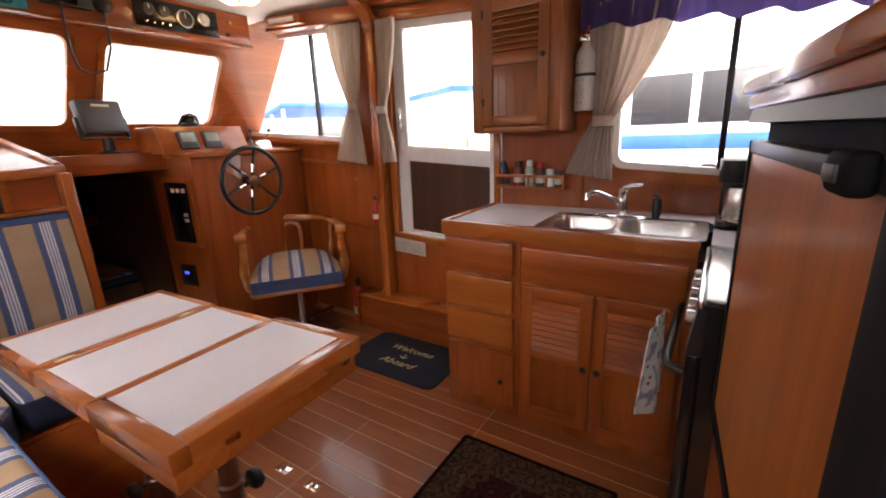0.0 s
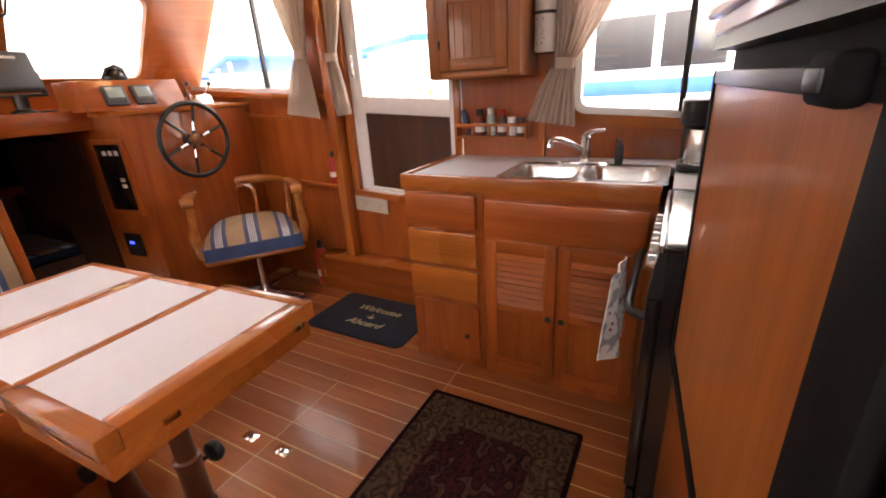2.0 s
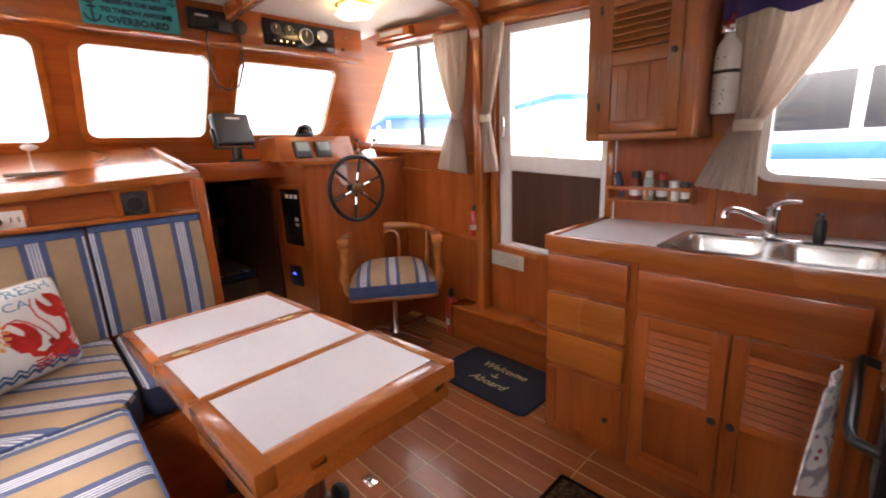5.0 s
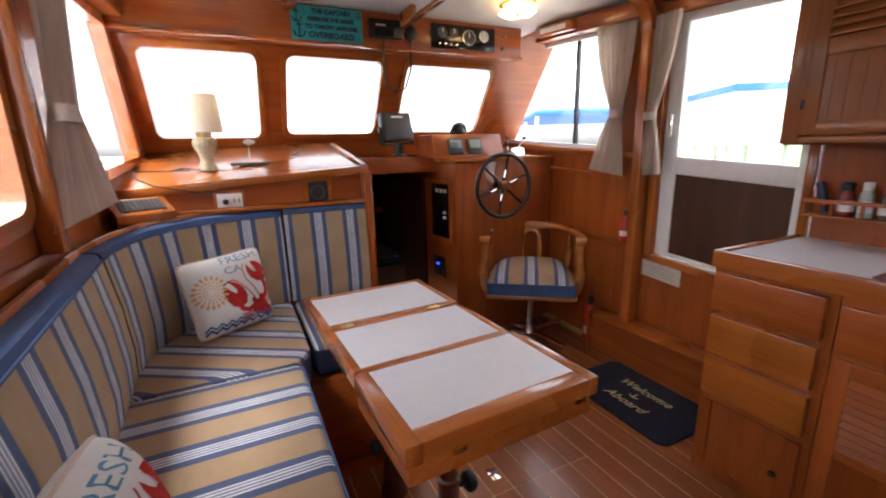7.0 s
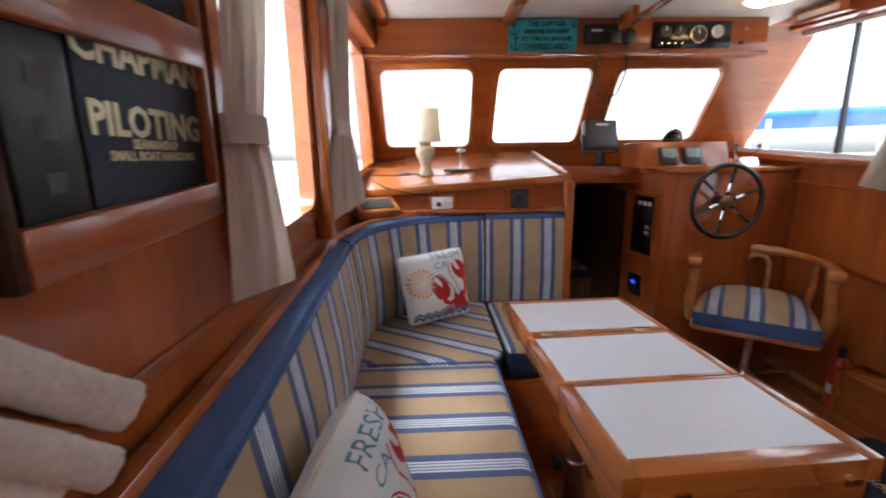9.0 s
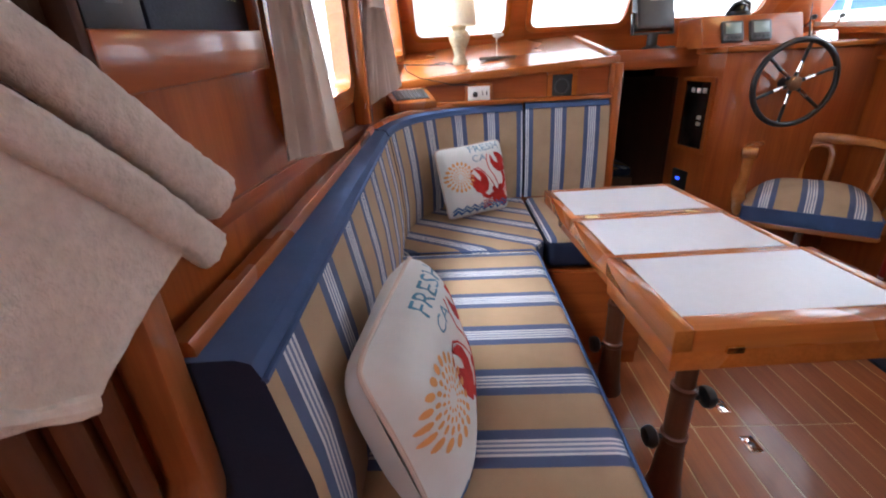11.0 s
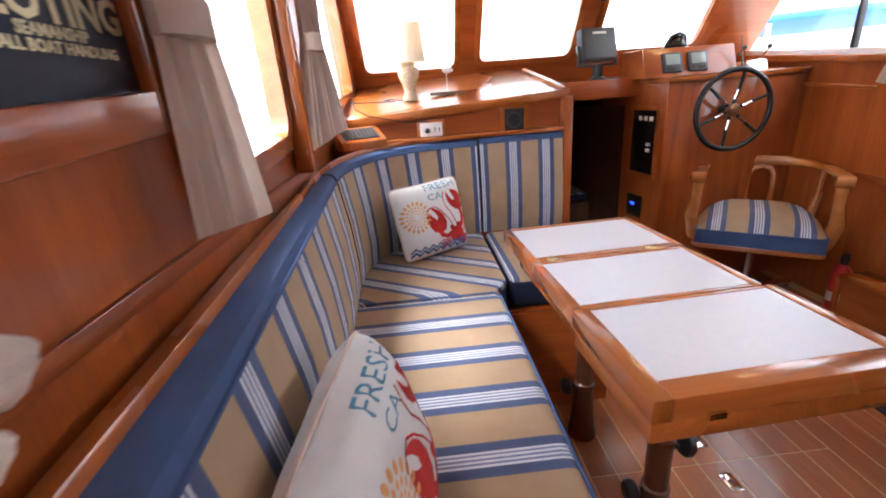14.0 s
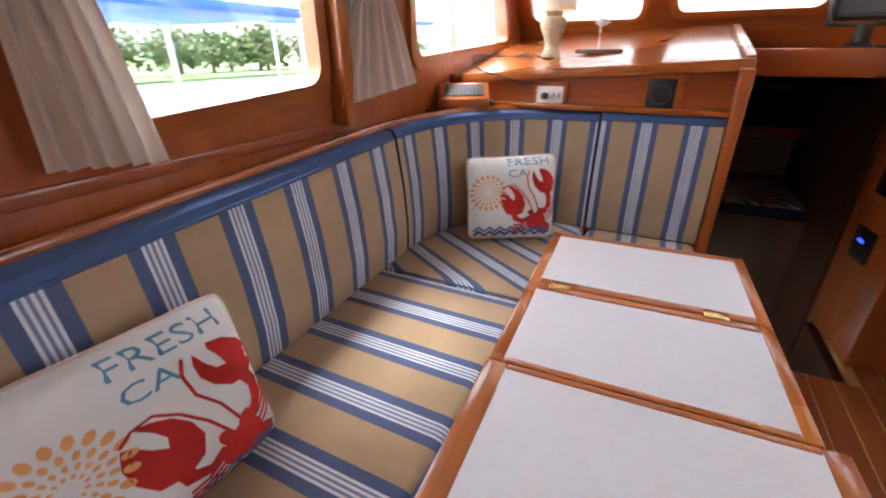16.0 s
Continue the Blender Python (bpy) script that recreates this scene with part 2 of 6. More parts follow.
def prism(poly, axis, a, b, bevel=0.0):
    bm = add_prism(bmesh.new(), poly, axis, a, b)
    if bevel:
        bmesh.ops.bevel(bm, geom=list(bm.edges), offset=bevel, segments=2, profile=0.5, affect="EDGES")
    return bm


def moved(bm, m):
    bmesh.ops.transform(bm, matrix=m, verts=bm.verts)
    return bm


def bent(bm, f):
    for v in bm.verts:
        v.co = Vector(f(v.co))
    return bm


def rounded(x0, x1, y0, y1, r, seg=5):
    """A rectangle outline with rounded corners."""
    out = []
    for cx, cy, a0 in ((x1 - r, y0 + r, -90), (x1 - r, y1 - r, 0), (x0 + r, y1 - r, 90), (x0 + r, y0 + r, 180)):
        for k in range(seg + 1):
            a = radians(a0 + 90 * k / seg)
            out.append((cx + r * math.cos(a), cy + r * math.sin(a)))
    return out


def outer(ob):
    """The pose in the world of a thing or part, from its own and its parents' settings."""
    m = ob.matrix_basis.copy()
    if ob.parent:
        m = outer(ob.parent) @ ob.matrix_parent_inverse @ m
    return m


def mesh_of(name, bm, mats, smooth=True):
    me = bpy.data.meshes.new(name)
    bm.to_mesh(me)
    bm.free()
    for mt in mats if isinstance(mats, (list, tuple)) else [mats]:
        me.materials.append(mt)
    if smooth and me.polygons:
        me.polygons.foreach_set("use_smooth", [True] * len(me.polygons))
        me.set_sharp_from_angle(angle=radians(38))
    return me


def part(name, bm, mats, parent=None, label=""):
    ob = new(name, mesh_of(name, bm, mats))
    if parent:
        ob.parent = parent
        ob.matrix_parent_inverse = outer(parent).inverted()
    return tagged(ob, label)


def thing(name, label, category, base, group=""):
    """An Empty at the base of a thing that has parts."""
    ob = new(name)
    ob.empty_display_size = 0.05
    ob.location = base
    return tagged(ob, label, category, group)


def single(name, bm, mats, label, category, group=""):
    return tagged(part(name, bm, mats), label, category, group)


def structure(name, bm, mats, label, category):
    return tagged(part(name, bm, mats), label, category, "", "structure")


SHEER = 0.065


def sheer(c):
    """Side windows, doors and rails rise gently towards the bow."""
    return (c.x, c.y, c.z + 0.02 + SHEER * (c.y - 2.0))


def port(c):
    """The port side follows the sheer too."""
    return (c.x - 0.058, c.y, c.z - 0.05 + SHEER * (c.y - 2.0))


def add_pierced(bm, u0, u1, z0, z1, holes, put):
    """Fills a wall with blocks around rectangular holes; put adds one block."""
    us = sorted({u0, u1, *[h[0] for h in holes], *[h[1] for h in holes]})
    for a, b in zip(us, us[1:]):
        cut = sorted((h[2], h[3]) for h in holes if h[0] <= a + 1e-6 and h[1] >= b - 1e-6)
        z = z0
        for c, d in cut:
            if c > z:
                put(bm, a, b, z, c)
            z = max(z, d)
        if z < z1:
            put(bm, a, b, z, z1)
    return bm


# ---------------------------------------------------------------- the cabin's shell
def put_starboard(bm, a, b, c, d):
    add_box(bm, 2.56, 2.62, a, b, c, d)


swin = (2.50, 3.80, 1.245, 1.92)
bm = add_pierced(bmesh.new(), -0.46, 3.95, -0.3, 2.3, [swin, (1.42, 2.15, 0.655, 1.93), (-0.10, 0.82, 1.20, 1.86)], put_starboard)
bent(bm, sheer)
structure("wall_starboard", bm, TEAK_Z, "varnished teak side wall with window and door openings", "wall")

bm = add_pierced(bmesh.new(), -0.46, 3.95, -0.3, 2.3, [(-0.34, 0.42, 1.18, 1.95), (1.30, 1.87, 1.235, 1.90), (2.34, 3.42, 1.255, 1.90)], lambda bm, a, b, c, d: add_box(bm, -0.036, 0.0, a, b, c, d))
bent(bm, port)
structure("wall_port", bm, TEAK_Z, "varnished teak side wall behind the settee", "wall")

RAKE = -0.727


def rake(c):
    """Lays an upright sheet back along the sloping windscreen: height counts up the slope."""
    return (c.x, 3.62 + RAKE * (c.z - 1.38) + c.y, c.z)


screens = [(0.022, 0.612, 1.400, 1.868), (0.752, 1.360, 1.420, 1.868), (1.505, 2.190, 1.428, 1.862)]
bm = add_pierced(bmesh.new(), -0.095, 2.62, 1.2, 2.05, screens, lambda bm, a, b, c, d: add_box(bm, a, b, 0.0, 0.05, c, d))
bent(bm, rake)
structure("wall_forward", bm, TEAK_X, "sloping teak windscreen bulkhead with three openings", "wall")
bm = box(-0.095, 1.03, 3.74, 3.80, -0.6, 1.3)
add_box(bm, 1.03, 2.62, 3.74, 3.80, 1.1, 1.3), add_box(bm, 1.70, 2.62, 3.74, 3.80, -0.6, 1.1)
structure("wall_bow", bm, TEAK_Z, "teak bulkhead below the windscreen", "wall")

bm = box(-0.36, 2.62, -0.46, -0.40, -0.3, 2.3)
structure("wall_aft", bm, TEAK_Z, "plain teak aft bulkhead", "wall")

bm = box(-0.36, 2.66, -0.46, 3.34, 2.10, 2.14)
structure("ceiling", bm, HEADLINER, "white headliner between varnished teak beams", "ceiling")

bm = box(-0.30, 2.56, 0.0, 2.86, -0.03, -0.0007)
add_box(bm, -0.30, 2.56, -0.46, 0.0, -0.03, -0.0007), add_box(bm, 1.70, 2.56, 2.86, 3.74, -0.03, -0.0007)
FLOOR = structure("floor", bm, HOLLY, "teak and holly cabin sole, glossy varnish", "floor")


def window(name, bm_frame, frame_mat, pane_bm, label, sill=None):
    w = tagged(new(name), label, "window", "", "structure")
    part("window_frame", bm_frame, frame_mat, w)
    p = part("pane", pane_bm, GLASS, w)
    p.visible_shadow = False
    if sill:
        part("window_sill", sill[0], sill[1], w)
    return w


def ring_prism(a, b, axis, h0, h1):
    """A frame between two outlines of as many points."""
    bm = bmesh.new()
    def at(p, h):
        return {"x": (h, p[0], p[1]), "y": (p[0], h, p[1])}[axis]
    loops = [[bm.verts.new(at(p, h)) for p in poly] for poly, h in ((a, h0), (b, h0), (b, h1), (a, h1))]
    k = len(a)
    for q in range(4):
        la, lb = loops[q], loops[(q + 1) % 4]
        for j in range(k):
            bm.faces.new((la[j], la[(j + 1) % k], lb[(j + 1) % k], lb[j]))
    bmesh.ops.recalc_face_normals(bm, faces=bm.faces)
    return bm


# windscreen: three rounded panes in teak surrounds
for k, (x0, x1, z0, z1) in enumerate(screens):
    inner = rounded(x0 + 0.012, x1 - 0.012, z0 + 0.012, z1 - 0.012, 0.045)
    outer_line = rounded(x0 - 0.022, x1 + 0.022, z0 - 0.018, z1 + 0.018, 0.06)
    fr = bent(ring_prism(outer_line, inner, "y", -0.012, 0.03), rake)
    pane = bent(prism(rounded(x0, x1, z0, z1, 0.03), "y", 0.030, 0.036), rake)
    window(f"window_{k + 1}", fr, TRIM_X, pane, "rounded windscreen pane in a teak surround")

# starboard side window, raked at its forward end
poly_o = [(2.47, 1.225), (3.775, 1.225), (3.385, 1.93), (2.47, 1.93)]
poly_i = [(2.50, 1.250), (3.73, 1.250), (3.35, 1.908), (2.50, 1.908)]
bm = bent(ring_prism(poly_o, poly_i, "x", 2.545, 2.575), sheer)
W4 = window("window_4", bm, WHITE, bent(prism(poly_i, "x", 2.575, 2.58), sheer), "sliding side window beside the helm, white frame")
part("mullion", bent(box(2.548, 2.58, 2.83, 2.85, 1.25, 1.908, 0.003), sheer), BLACK, W4, "black window divider")
structure("wall_corner", bent(add_prism(bmesh.new(), [(3.772, 1.20), (3.95, 1.20), (3.95, 1.95), (3.375, 1.95)], "x", 2.552, 2.617), sheer), TEAK_Z, "teak corner post along the raked window", "wall")
part("trim_rail", bent(box(2.515, 2.56, 2.16, 3.72, 1.19, 1.225, 0.006), sheer), TRIM_Y, W4)

# galley window
poly_o, poly_i = rounded(-0.14, 0.845, 1.175, 1.885, 0.05), rounded(-0.11, 0.815, 1.205, 1.86, 0.04)
W5 = window("window_5", bent(ring_prism(poly_o, poly_i, "x", 2.54, 2.575), sheer), WHITE, bent(prism(poly_i, "x", 2.575, 2.58), sheer), "galley window with white frame and black divider")
part("mullion", bent(box(2.535, 2.58, 0.395, 0.42, 1.2, 1.86, 0.003), sheer), BLACK, W5, "black window divider")
part("window_surround", bent(ring_prism(rounded(-0.19, 0.89, 1.13, 1.93, 0.06), rounded(-0.14, 0.845, 1.175, 1.885, 0.05), "x", 2.53, 2.56), sheer), TRIM_Y, W5)

# port windows
for k, (a, b, c, d, slope) in enumerate([(1.31, 1.86, 1.24, 1.90, 0.0), (2.36, 3.40, 1.262, 1.89, 0.30)]):
    def lean(p):
        t = (p[0] - a) / (b - a)
        return (p[0] - slope * max(0.0, t) * (p[1] - c) / (d - c), p[1])
    inner = [lean(p) for p in rounded(a + 0.012, b - 0.012, c + 0.012, d - 0.012, 0.05)]
    outer_line = [lean(p) for p in rounded(a - 0.03, b + 0.03, c - 0.03, d + 0.03, 0.07)]
    window(f"window_{k + 6}", bent(ring_prism(outer_line, inner, "x", 0.018, -0.03), port), TRIM_Y, bent(prism(inner, "x", -0.036, -0.03), port), "side window in a rounded teak frame")
structure("wall_corner_port", bent(add_prism(bmesh.new(), [(3.42, 1.2), (3.95, 1.2), (3.95, 1.95), (3.13, 1.95)], "x", -0.06, 0.004), port), TEAK_Z, "teak corner post along the raked window", "wall")

# sliding side door: white frame, glass above, dark panel below
D1 = tagged(new("door_1"), "sliding cabin door, white frame, glass above a dark wooden panel", "door", "", "structure")
part("stile", bent(box(2.565, 2.60, 2.065, 2.15, 0.66, 1.93, 0.004), sheer), WHITE, D1)
part("stile", bent(box(2.565, 2.60, 1.43, 1.50, 0.66, 1.93, 0.004), sheer), WHITE, D1)
part("rail", bent(box(2.566, 2.60, 1.50, 2.065, 1.125, 1.218, 0.004), sheer), WHITE, D1)
part("rail", bent(box(2.566, 2.60, 1.50, 2.065, 0.66, 0.685, 0.003), sheer), WHITE, D1)
part("rail", bent(box(2.566, 2.60, 1.50, 2.065, 1.885, 1.93, 0.003), sheer), WHITE, D1)
part("door_panel", bent(box(2.575, 2.60, 1.50, 2.065, 0.685, 1.125), sheer), DOOR_WOOD, D1, "dark brown wooden panel")
pane = part("pane", bent(box(2.58, 2.586, 1.50, 2.065, 1.218, 1.885), sheer), GLASS, D1)
pane.visible_shadow = False
part("door_handle", bent(box(2.55, 2.566, 2.10, 2.12, 1.32, 1.44, 0.004), sheer), CHROME, D1, "small chrome latch")
for nm, bb in (("jamb", (2.535, 2.575, 2.155, 2.20, 0.62, 1.95)), ("door_sill", (2.535, 2.575, 1.41, 2.2, 0.615, 0.655)), ("header", (2.53, 2.575, 1.41, 2.2, 1.935, 1.99))):
    part(nm, bent(box(*bb, 0.005), sheer), TRIM_Y if nm != "jamb" else TRIM_Z, D1)

# arch: posts, knees and a beam across the ceiling
for x0, x1, f, yp in ((2.47, 2.558, 1, 2.215), (-0.057, -0.005, -1, 1.897)):
    structure("trim_post", box(x0, x1, yp, yp + (0.06 if f > 0 else 0.05), 0.0 if f > 0 else 1.075, 1.99, 0.008), TRIM_Z, "varnished teak post at the cabin arch", "post")
    pts = []
    for k in range(9):
        a = radians(90 * k / 8)
        pts.append((math.cos(a), math.sin(a)))
    cx = x0 if f > 0 else x1
    arc = [(cx - f * (0.20 * (1 - p[0])), 1.90 + 0.16 * p[1]) for p in pts]
    arc_o = [(cx - f * (0.20 * (1 - p[0])) + f * 0.05 * p[0], 1.90 + 0.16 * p[1] + 0.045 * p[1]) for p in pts]
    structure("trim_knee", prism(arc + arc_o[::-1], "y", yp - 0.005, yp + (0.065 if f > 0 else 0.055)), TRIM_X, "curved teak knee of the cabin arch", "beam")
structure("trim_beam", box(0.10, 2.29, 2.215, 2.275, 2.058, 2.103, 0.006), TRIM_X, "varnished teak beam across the ceiling", "beam")
GRAB = thing("ceiling_grab_rail", "varnished teak grab rail with long slots along the ceiling", "rail", (1.42, 2.7, 2.03))
part("bar", box(1.402, 1.438, 0.2, 3.10, 2.012, 2.034, 0.006), TRIM_Y, GRAB)
for y in (0.2, 0.75, 1.30, 1.85, 2.38, 2.92):
    part("block", box(1.402, 1.438, y, y + 0.18, 2.034, 2.0985, 0.005), TRIM_Y, GRAB)
for x in (0.08, 0.78):
    structure("trim_batten", box(x - 0.028, x + 0.028, 2.275, 3.12, 2.055, 2.103, 0.006), TRIM_Y, "varnished teak batten along the ceiling", "beam")
    structure("trim_batten", box(x - 0.028, x + 0.028, -0.40, 2.215, 2.055, 2.103, 0.006), TRIM_Y, "varnished teak batten along the ceiling", "beam")
structure("trim_header", bent(box(2.44, 2.558, 2.28, 3.55, 1.93, 2.02, 0.01), sheer), TEAK_Y, "teak header above the side window", "trim")
structure("trim_header_aft", bent(box(2.46, 2.558, -0.40, 2.21, 2.0, 2.14, 0.01), sheer), TEAK_Y, "teak header above the galley window and door", "trim")
structure("trim_header_port", bent(box(0.002, 0.09, -0.40, 3.2, 1.925, 2.06, 0.01), port), TEAK_Y, "teak header above the side windows", "trim")

# overhead console under the ceiling, ahead of the beam
structure("overhead_console", box(-0.06, 2.30, 3.12, 3.36, 1.905, 2.098, 0.008), TEAK_X, "teak overhead console above the windscreen", "console")
structure("trim_console_lip", box(-0.06, 2.30, 3.10, 3.125, 1.893, 1.912, 0.004), TRIM_X, "teak lip under the overhead console", "trim")

# ---------------------------------------------------------------- forward shelf, companionway, helm
SH = 1.24
def shelf_slope(c):
    """The shelf top falls a little to port and rises towards the windscreen, with the deck."""
    if c.z < 1.15:
        return (c.x, c.y, c.z)
    return (c.x, c.y, c.z - 0.058 * max(0.0, 1.03 - c.x) + 0.16 * max(0.0, c.y - 2.70))


S1 = thing("shelf_cabinet", "varnished teak shelf cabinet behind the settee", "cabinet", (0.4, 2.7, 0.6))
part("front_panel", bent(box(-0.10, 1.03, 2.70, 2.725, 0.50, SH - 0.03), shelf_slope), TEAK_X, S1)
part("end_panel", bent(box(1.005, 1.03, 2.725, 3.74, 0.0, SH - 0.03), shelf_slope), TEAK_Z, S1)
part("end_post", box(0.995, 1.034, 2.62, 2.70, 0.45, SH - 0.03, 0.004), TEAK_Z, S1)
part("top", bent(box(-0.12, 1.0, 2.69, 3.74, SH - 0.03, SH - 0.004, 0.004), shelf_slope), TRIM_X, S1, "glossy varnished shelf top")
part("fiddle_rail", bent(box(-0.08, 1.035, 2.676, 2.70, SH - 0.038, SH + 0.001, 0.006), shelf_slope), TRIM_X, S1)
part("fiddle_rail", bent(box(1.004, 1.036, 2.70, 3.45, SH - 0.038, SH + 0.010, 0.006), shelf_slope), TRIM_Y, S1)
part("ledge", box(-0.12, 1.0, 2.63, 2.702, 1.058, 1.078, 0.005), TRIM_X, S1)

D = thing("dash_shelf", "teak dashboard shelf under the windscreen", "dashboard", (1.3, 3.5, 1.2))
part("top", box(1.036, 2.56, 3.24, 3.74, 1.235, 1.262, 0.004), TRIM_X, D)
part("fascia", box(1.036, 1.70, 3.225, 3.245, 1.16, 1.266, 0.004), TEAK_X, D)

C = thing("helm_console", "varnished teak helm console", "console", (2.0, 3.2, 0))
part("body", prism([(1.66, 3.38), (1.705, 3.00), (2.20, 3.00), (2.558, 3.06), (2.558, 3.74), (1.66, 3.74)], "z", 0.0, 1.225, 0.006), TEAK_Z, C)
part("top", prism([(1.64, 3.38), (1.69, 2.985), (2.21, 2.985), (2.556, 3.045), (2.556, 3.735), (1.64, 3.735)], "z", 1.226, 1.252, 0.004), TRIM_X, C)
part("instrument_box", prism([(3.06, 1.253), (3.36, 1.253), (3.36, 1.405), (3.12, 1.405)], "x", 1.60, 2.13, 0.006), TEAK_X, C)

# companionway: steps and a berth in the bow, its shade painted as dark wood
structure("wall_companionway_low", box(1.66, 1.70, 2.86, 3.40, -0.8, -0.03), SHADED_WOOD, "wooden companionway side below the console, shade put into its colour", "wall")
structure("wall_companionway", box(1.64, 1.66, 3.39, 5.0, -0.8, 1.10), SHADED_WOOD, "wooden companionway side, shade put into its colour", "wall")
structure("wall_companionway_port", box(0.99, 1.004, 3.80, 5.0, -0.8, 1.10), SHADED_WOOD, "wooden companionway side, shade put into its colour", "wall")
structure("wall_bow_cabin", box(0.99, 1.66, 5.0, 5.06, -0.8, 1.10), SHADED_WOOD, "wooden wall of the bow cabin, shade put into its colour", "wall")
structure("ceiling_bow_cabin", box(0.99, 1.66, 3.74, 5.06, 1.1, 1.14), HEADLINER, "headliner of the bow cabin", "ceiling")
structure("floor_bow_cabin", box(0.99, 1.66, 2.86, 5.06, -0.62, -0.58), PLANK, "wooden floor of the bow cabin", "floor")

# ---------------------------------------------------------------- settee
def run_mesh(bm, front, along):
    """Marks faces with the striped cloth where front(normal, centre) holds, and stores the run across the stripes."""
    bm.normal_update()
    lay = bm.verts.layers.float.new("run")
    for v in bm.verts:
        v[lay] = along(v.co)
    for f in bm.faces:
        f.material_index = 0 if front(f.normal, f.calc_center_median()) else 1
    return bm


def cushion_box(x0, x1, y0, y1, z0, z1, r=0.03, cuts=6):
    bm = box(x0, x1, y0, y1, z0, z1, r, 3)
    return bm


S2 = thing("settee", "L-shaped teak settee base", "settee", (0.3, 1.6, 0))
part("base", prism([(-0.05, 0.82), (0.46, 0.82), (0.46, 1.94), (0.52, 2.05), (1.0, 2.05), (1.0, 2.69), (-0.10, 2.69)], "z", 0.0, 0.47), TEAK_Y, S2)
part("front_panel", box(0.461, 0.48, 0.82, 1.93, 0.075, 0.46, 0.004), TEAK_Y, S2, "teak front panel")
part("front_panel", box(0.53, 1.0, 2.03, 2.049, 0.075, 0.46, 0.004), TEAK_X, S2, "teak front panel")

seat = thing("settee_cushion", "tan and blue striped settee seat cushion", "cushion", (0.3, 1.4, 0.5), "settee cushions")
part("seat_pad", run_mesh(cushion_box(0.02, 0.548, 0.84, 1.955, 0.475, 0.602), lambda n, c: n.z > 0.3 or (n.x > 0.5), lambda p: (p.y - 1.42) / 0.174 + 0.76), [STRIPES, BLUECLOTH], seat)
part("piping", tube([(0.40, 0.843, 0.600), (0.523, 0.846, 0.599), (0.541, 0.87, 0.595), (0.542, 1.40, 0.596), (0.541, 1.93, 0.595), (0.523, 1.953, 0.599), (0.10, 1.955, 0.600)], 0.004, 6), BLUECLOTH, seat, "blue piped edge")
seat = thing("corner_cushion", "tan and blue striped corner seat cushion", "cushion", (0.3, 2.3, 0.5), "settee cushions")
ca, sa = math.cos(radians(32)), math.sin(radians(32))
bm = prism([(0.02, 1.965), (0.54, 1.965), (0.59, 2.05), (0.59, 2.63), (0.16, 2.63), (0.02, 2.40)], "z", 0.475, 0.602, 0.02)
part("seat_pad", run_mesh(bm, lambda n, c: n.z > 0.3, lambda p: (p.y * ca + p.x * sa) / 0.157), [STRIPES, BLUECLOTH], seat)
seat = thing("settee_cushion", "tan and blue striped settee seat cushion beside the companionway", "cushion", (0.8, 2.3, 0.5), "settee cushions")
part("seat_pad", run_mesh(cushion_box(0.60, 0.995, 2.035, 2.63, 0.475, 0.602), lambda n, c: n.z > 0.3, lambda p: (p.x - 0.598) / 0.157 + 0.76), [STRIPES, SHADED_NAVY], seat)


def settee_sheer(c):
    """The settee's back and its rail drop gently aft of the corner."""
    return (c.x, c.y, c.z - (0.012 + 0.036 * (2.25 - c.y) if c.y < 2.25 else 0.012 * max(0.0, (2.6 - c.y) / 0.35)) * min(1.0, max(0.0, (c.z - 0.62) / 0.4)))


def back_cushion(path, runs, label, tilt=0.03, period=0.157, z0=0.605, z1=1.05, thick=0.09):
    """A back cushion whose foot follows a line on the seat; the body leans back over it."""
    bm = bmesh.new()
    lay = bm.verts.layers.float.new("run")
    pts = [Vector((*p, 0)) for p in path]
    prof = [(0.0, z0), (0.012, z0 + 0.10), (0.012, z0 + 0.25), (0.0, z1 - 0.03), (-0.008, z1 - 0.006), (-0.022, z1), (-thick + 0.01, z1), (-thick, z1 - 0.02), (-thick, z0)]
    rows, s = [], 0.0
    for k, p in enumerate(pts):
        d = (pts[min(k + 1, len(pts) - 1)] - pts[max(k - 1, 0)]).normalized()
        inward = Vector((d.y, -d.x, 0))
        s += (p - pts[k - 1]).length if k else 0.0
        row = []
        for off, z in prof:
            lean = -tilt * (z - z0) / (z1 - z0)
            v = bm.verts.new(p + inward * (off + lean) + Vector((0, 0, z)))
            v[lay] = runs + s / period
            row.append(v)
        rows.append(row)
    n = len(prof)
    for a, b in zip(rows, rows[1:]):
        for j in range(n):
            f = bm.faces.new((a[j], a[(j + 1) % n], b[(j + 1) % n], b[j]))
            f.material_index = 0 if j < 3 else 1
    # end faces take the darker cloth, their shade put into its colour
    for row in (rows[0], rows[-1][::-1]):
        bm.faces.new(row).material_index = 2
    bmesh.ops.recalc_face_normals(bm, faces=bm.faces)
    bent(bm, settee_sheer)
    c = thing("back_cushion", label, "cushion", (*path[0], z0), "settee cushions")
    seam = [row[3].co.copy() for row in rows]
    part("back_pad", bm, [STRIPES, BLUECLOTH, SHADED_NAVY], c)
    part("piping", tube([p + Vector((0, 0, 0.004)) for p in seam], 0.004, 6), BLUECLOTH, c, "blue piped edge")
    return c


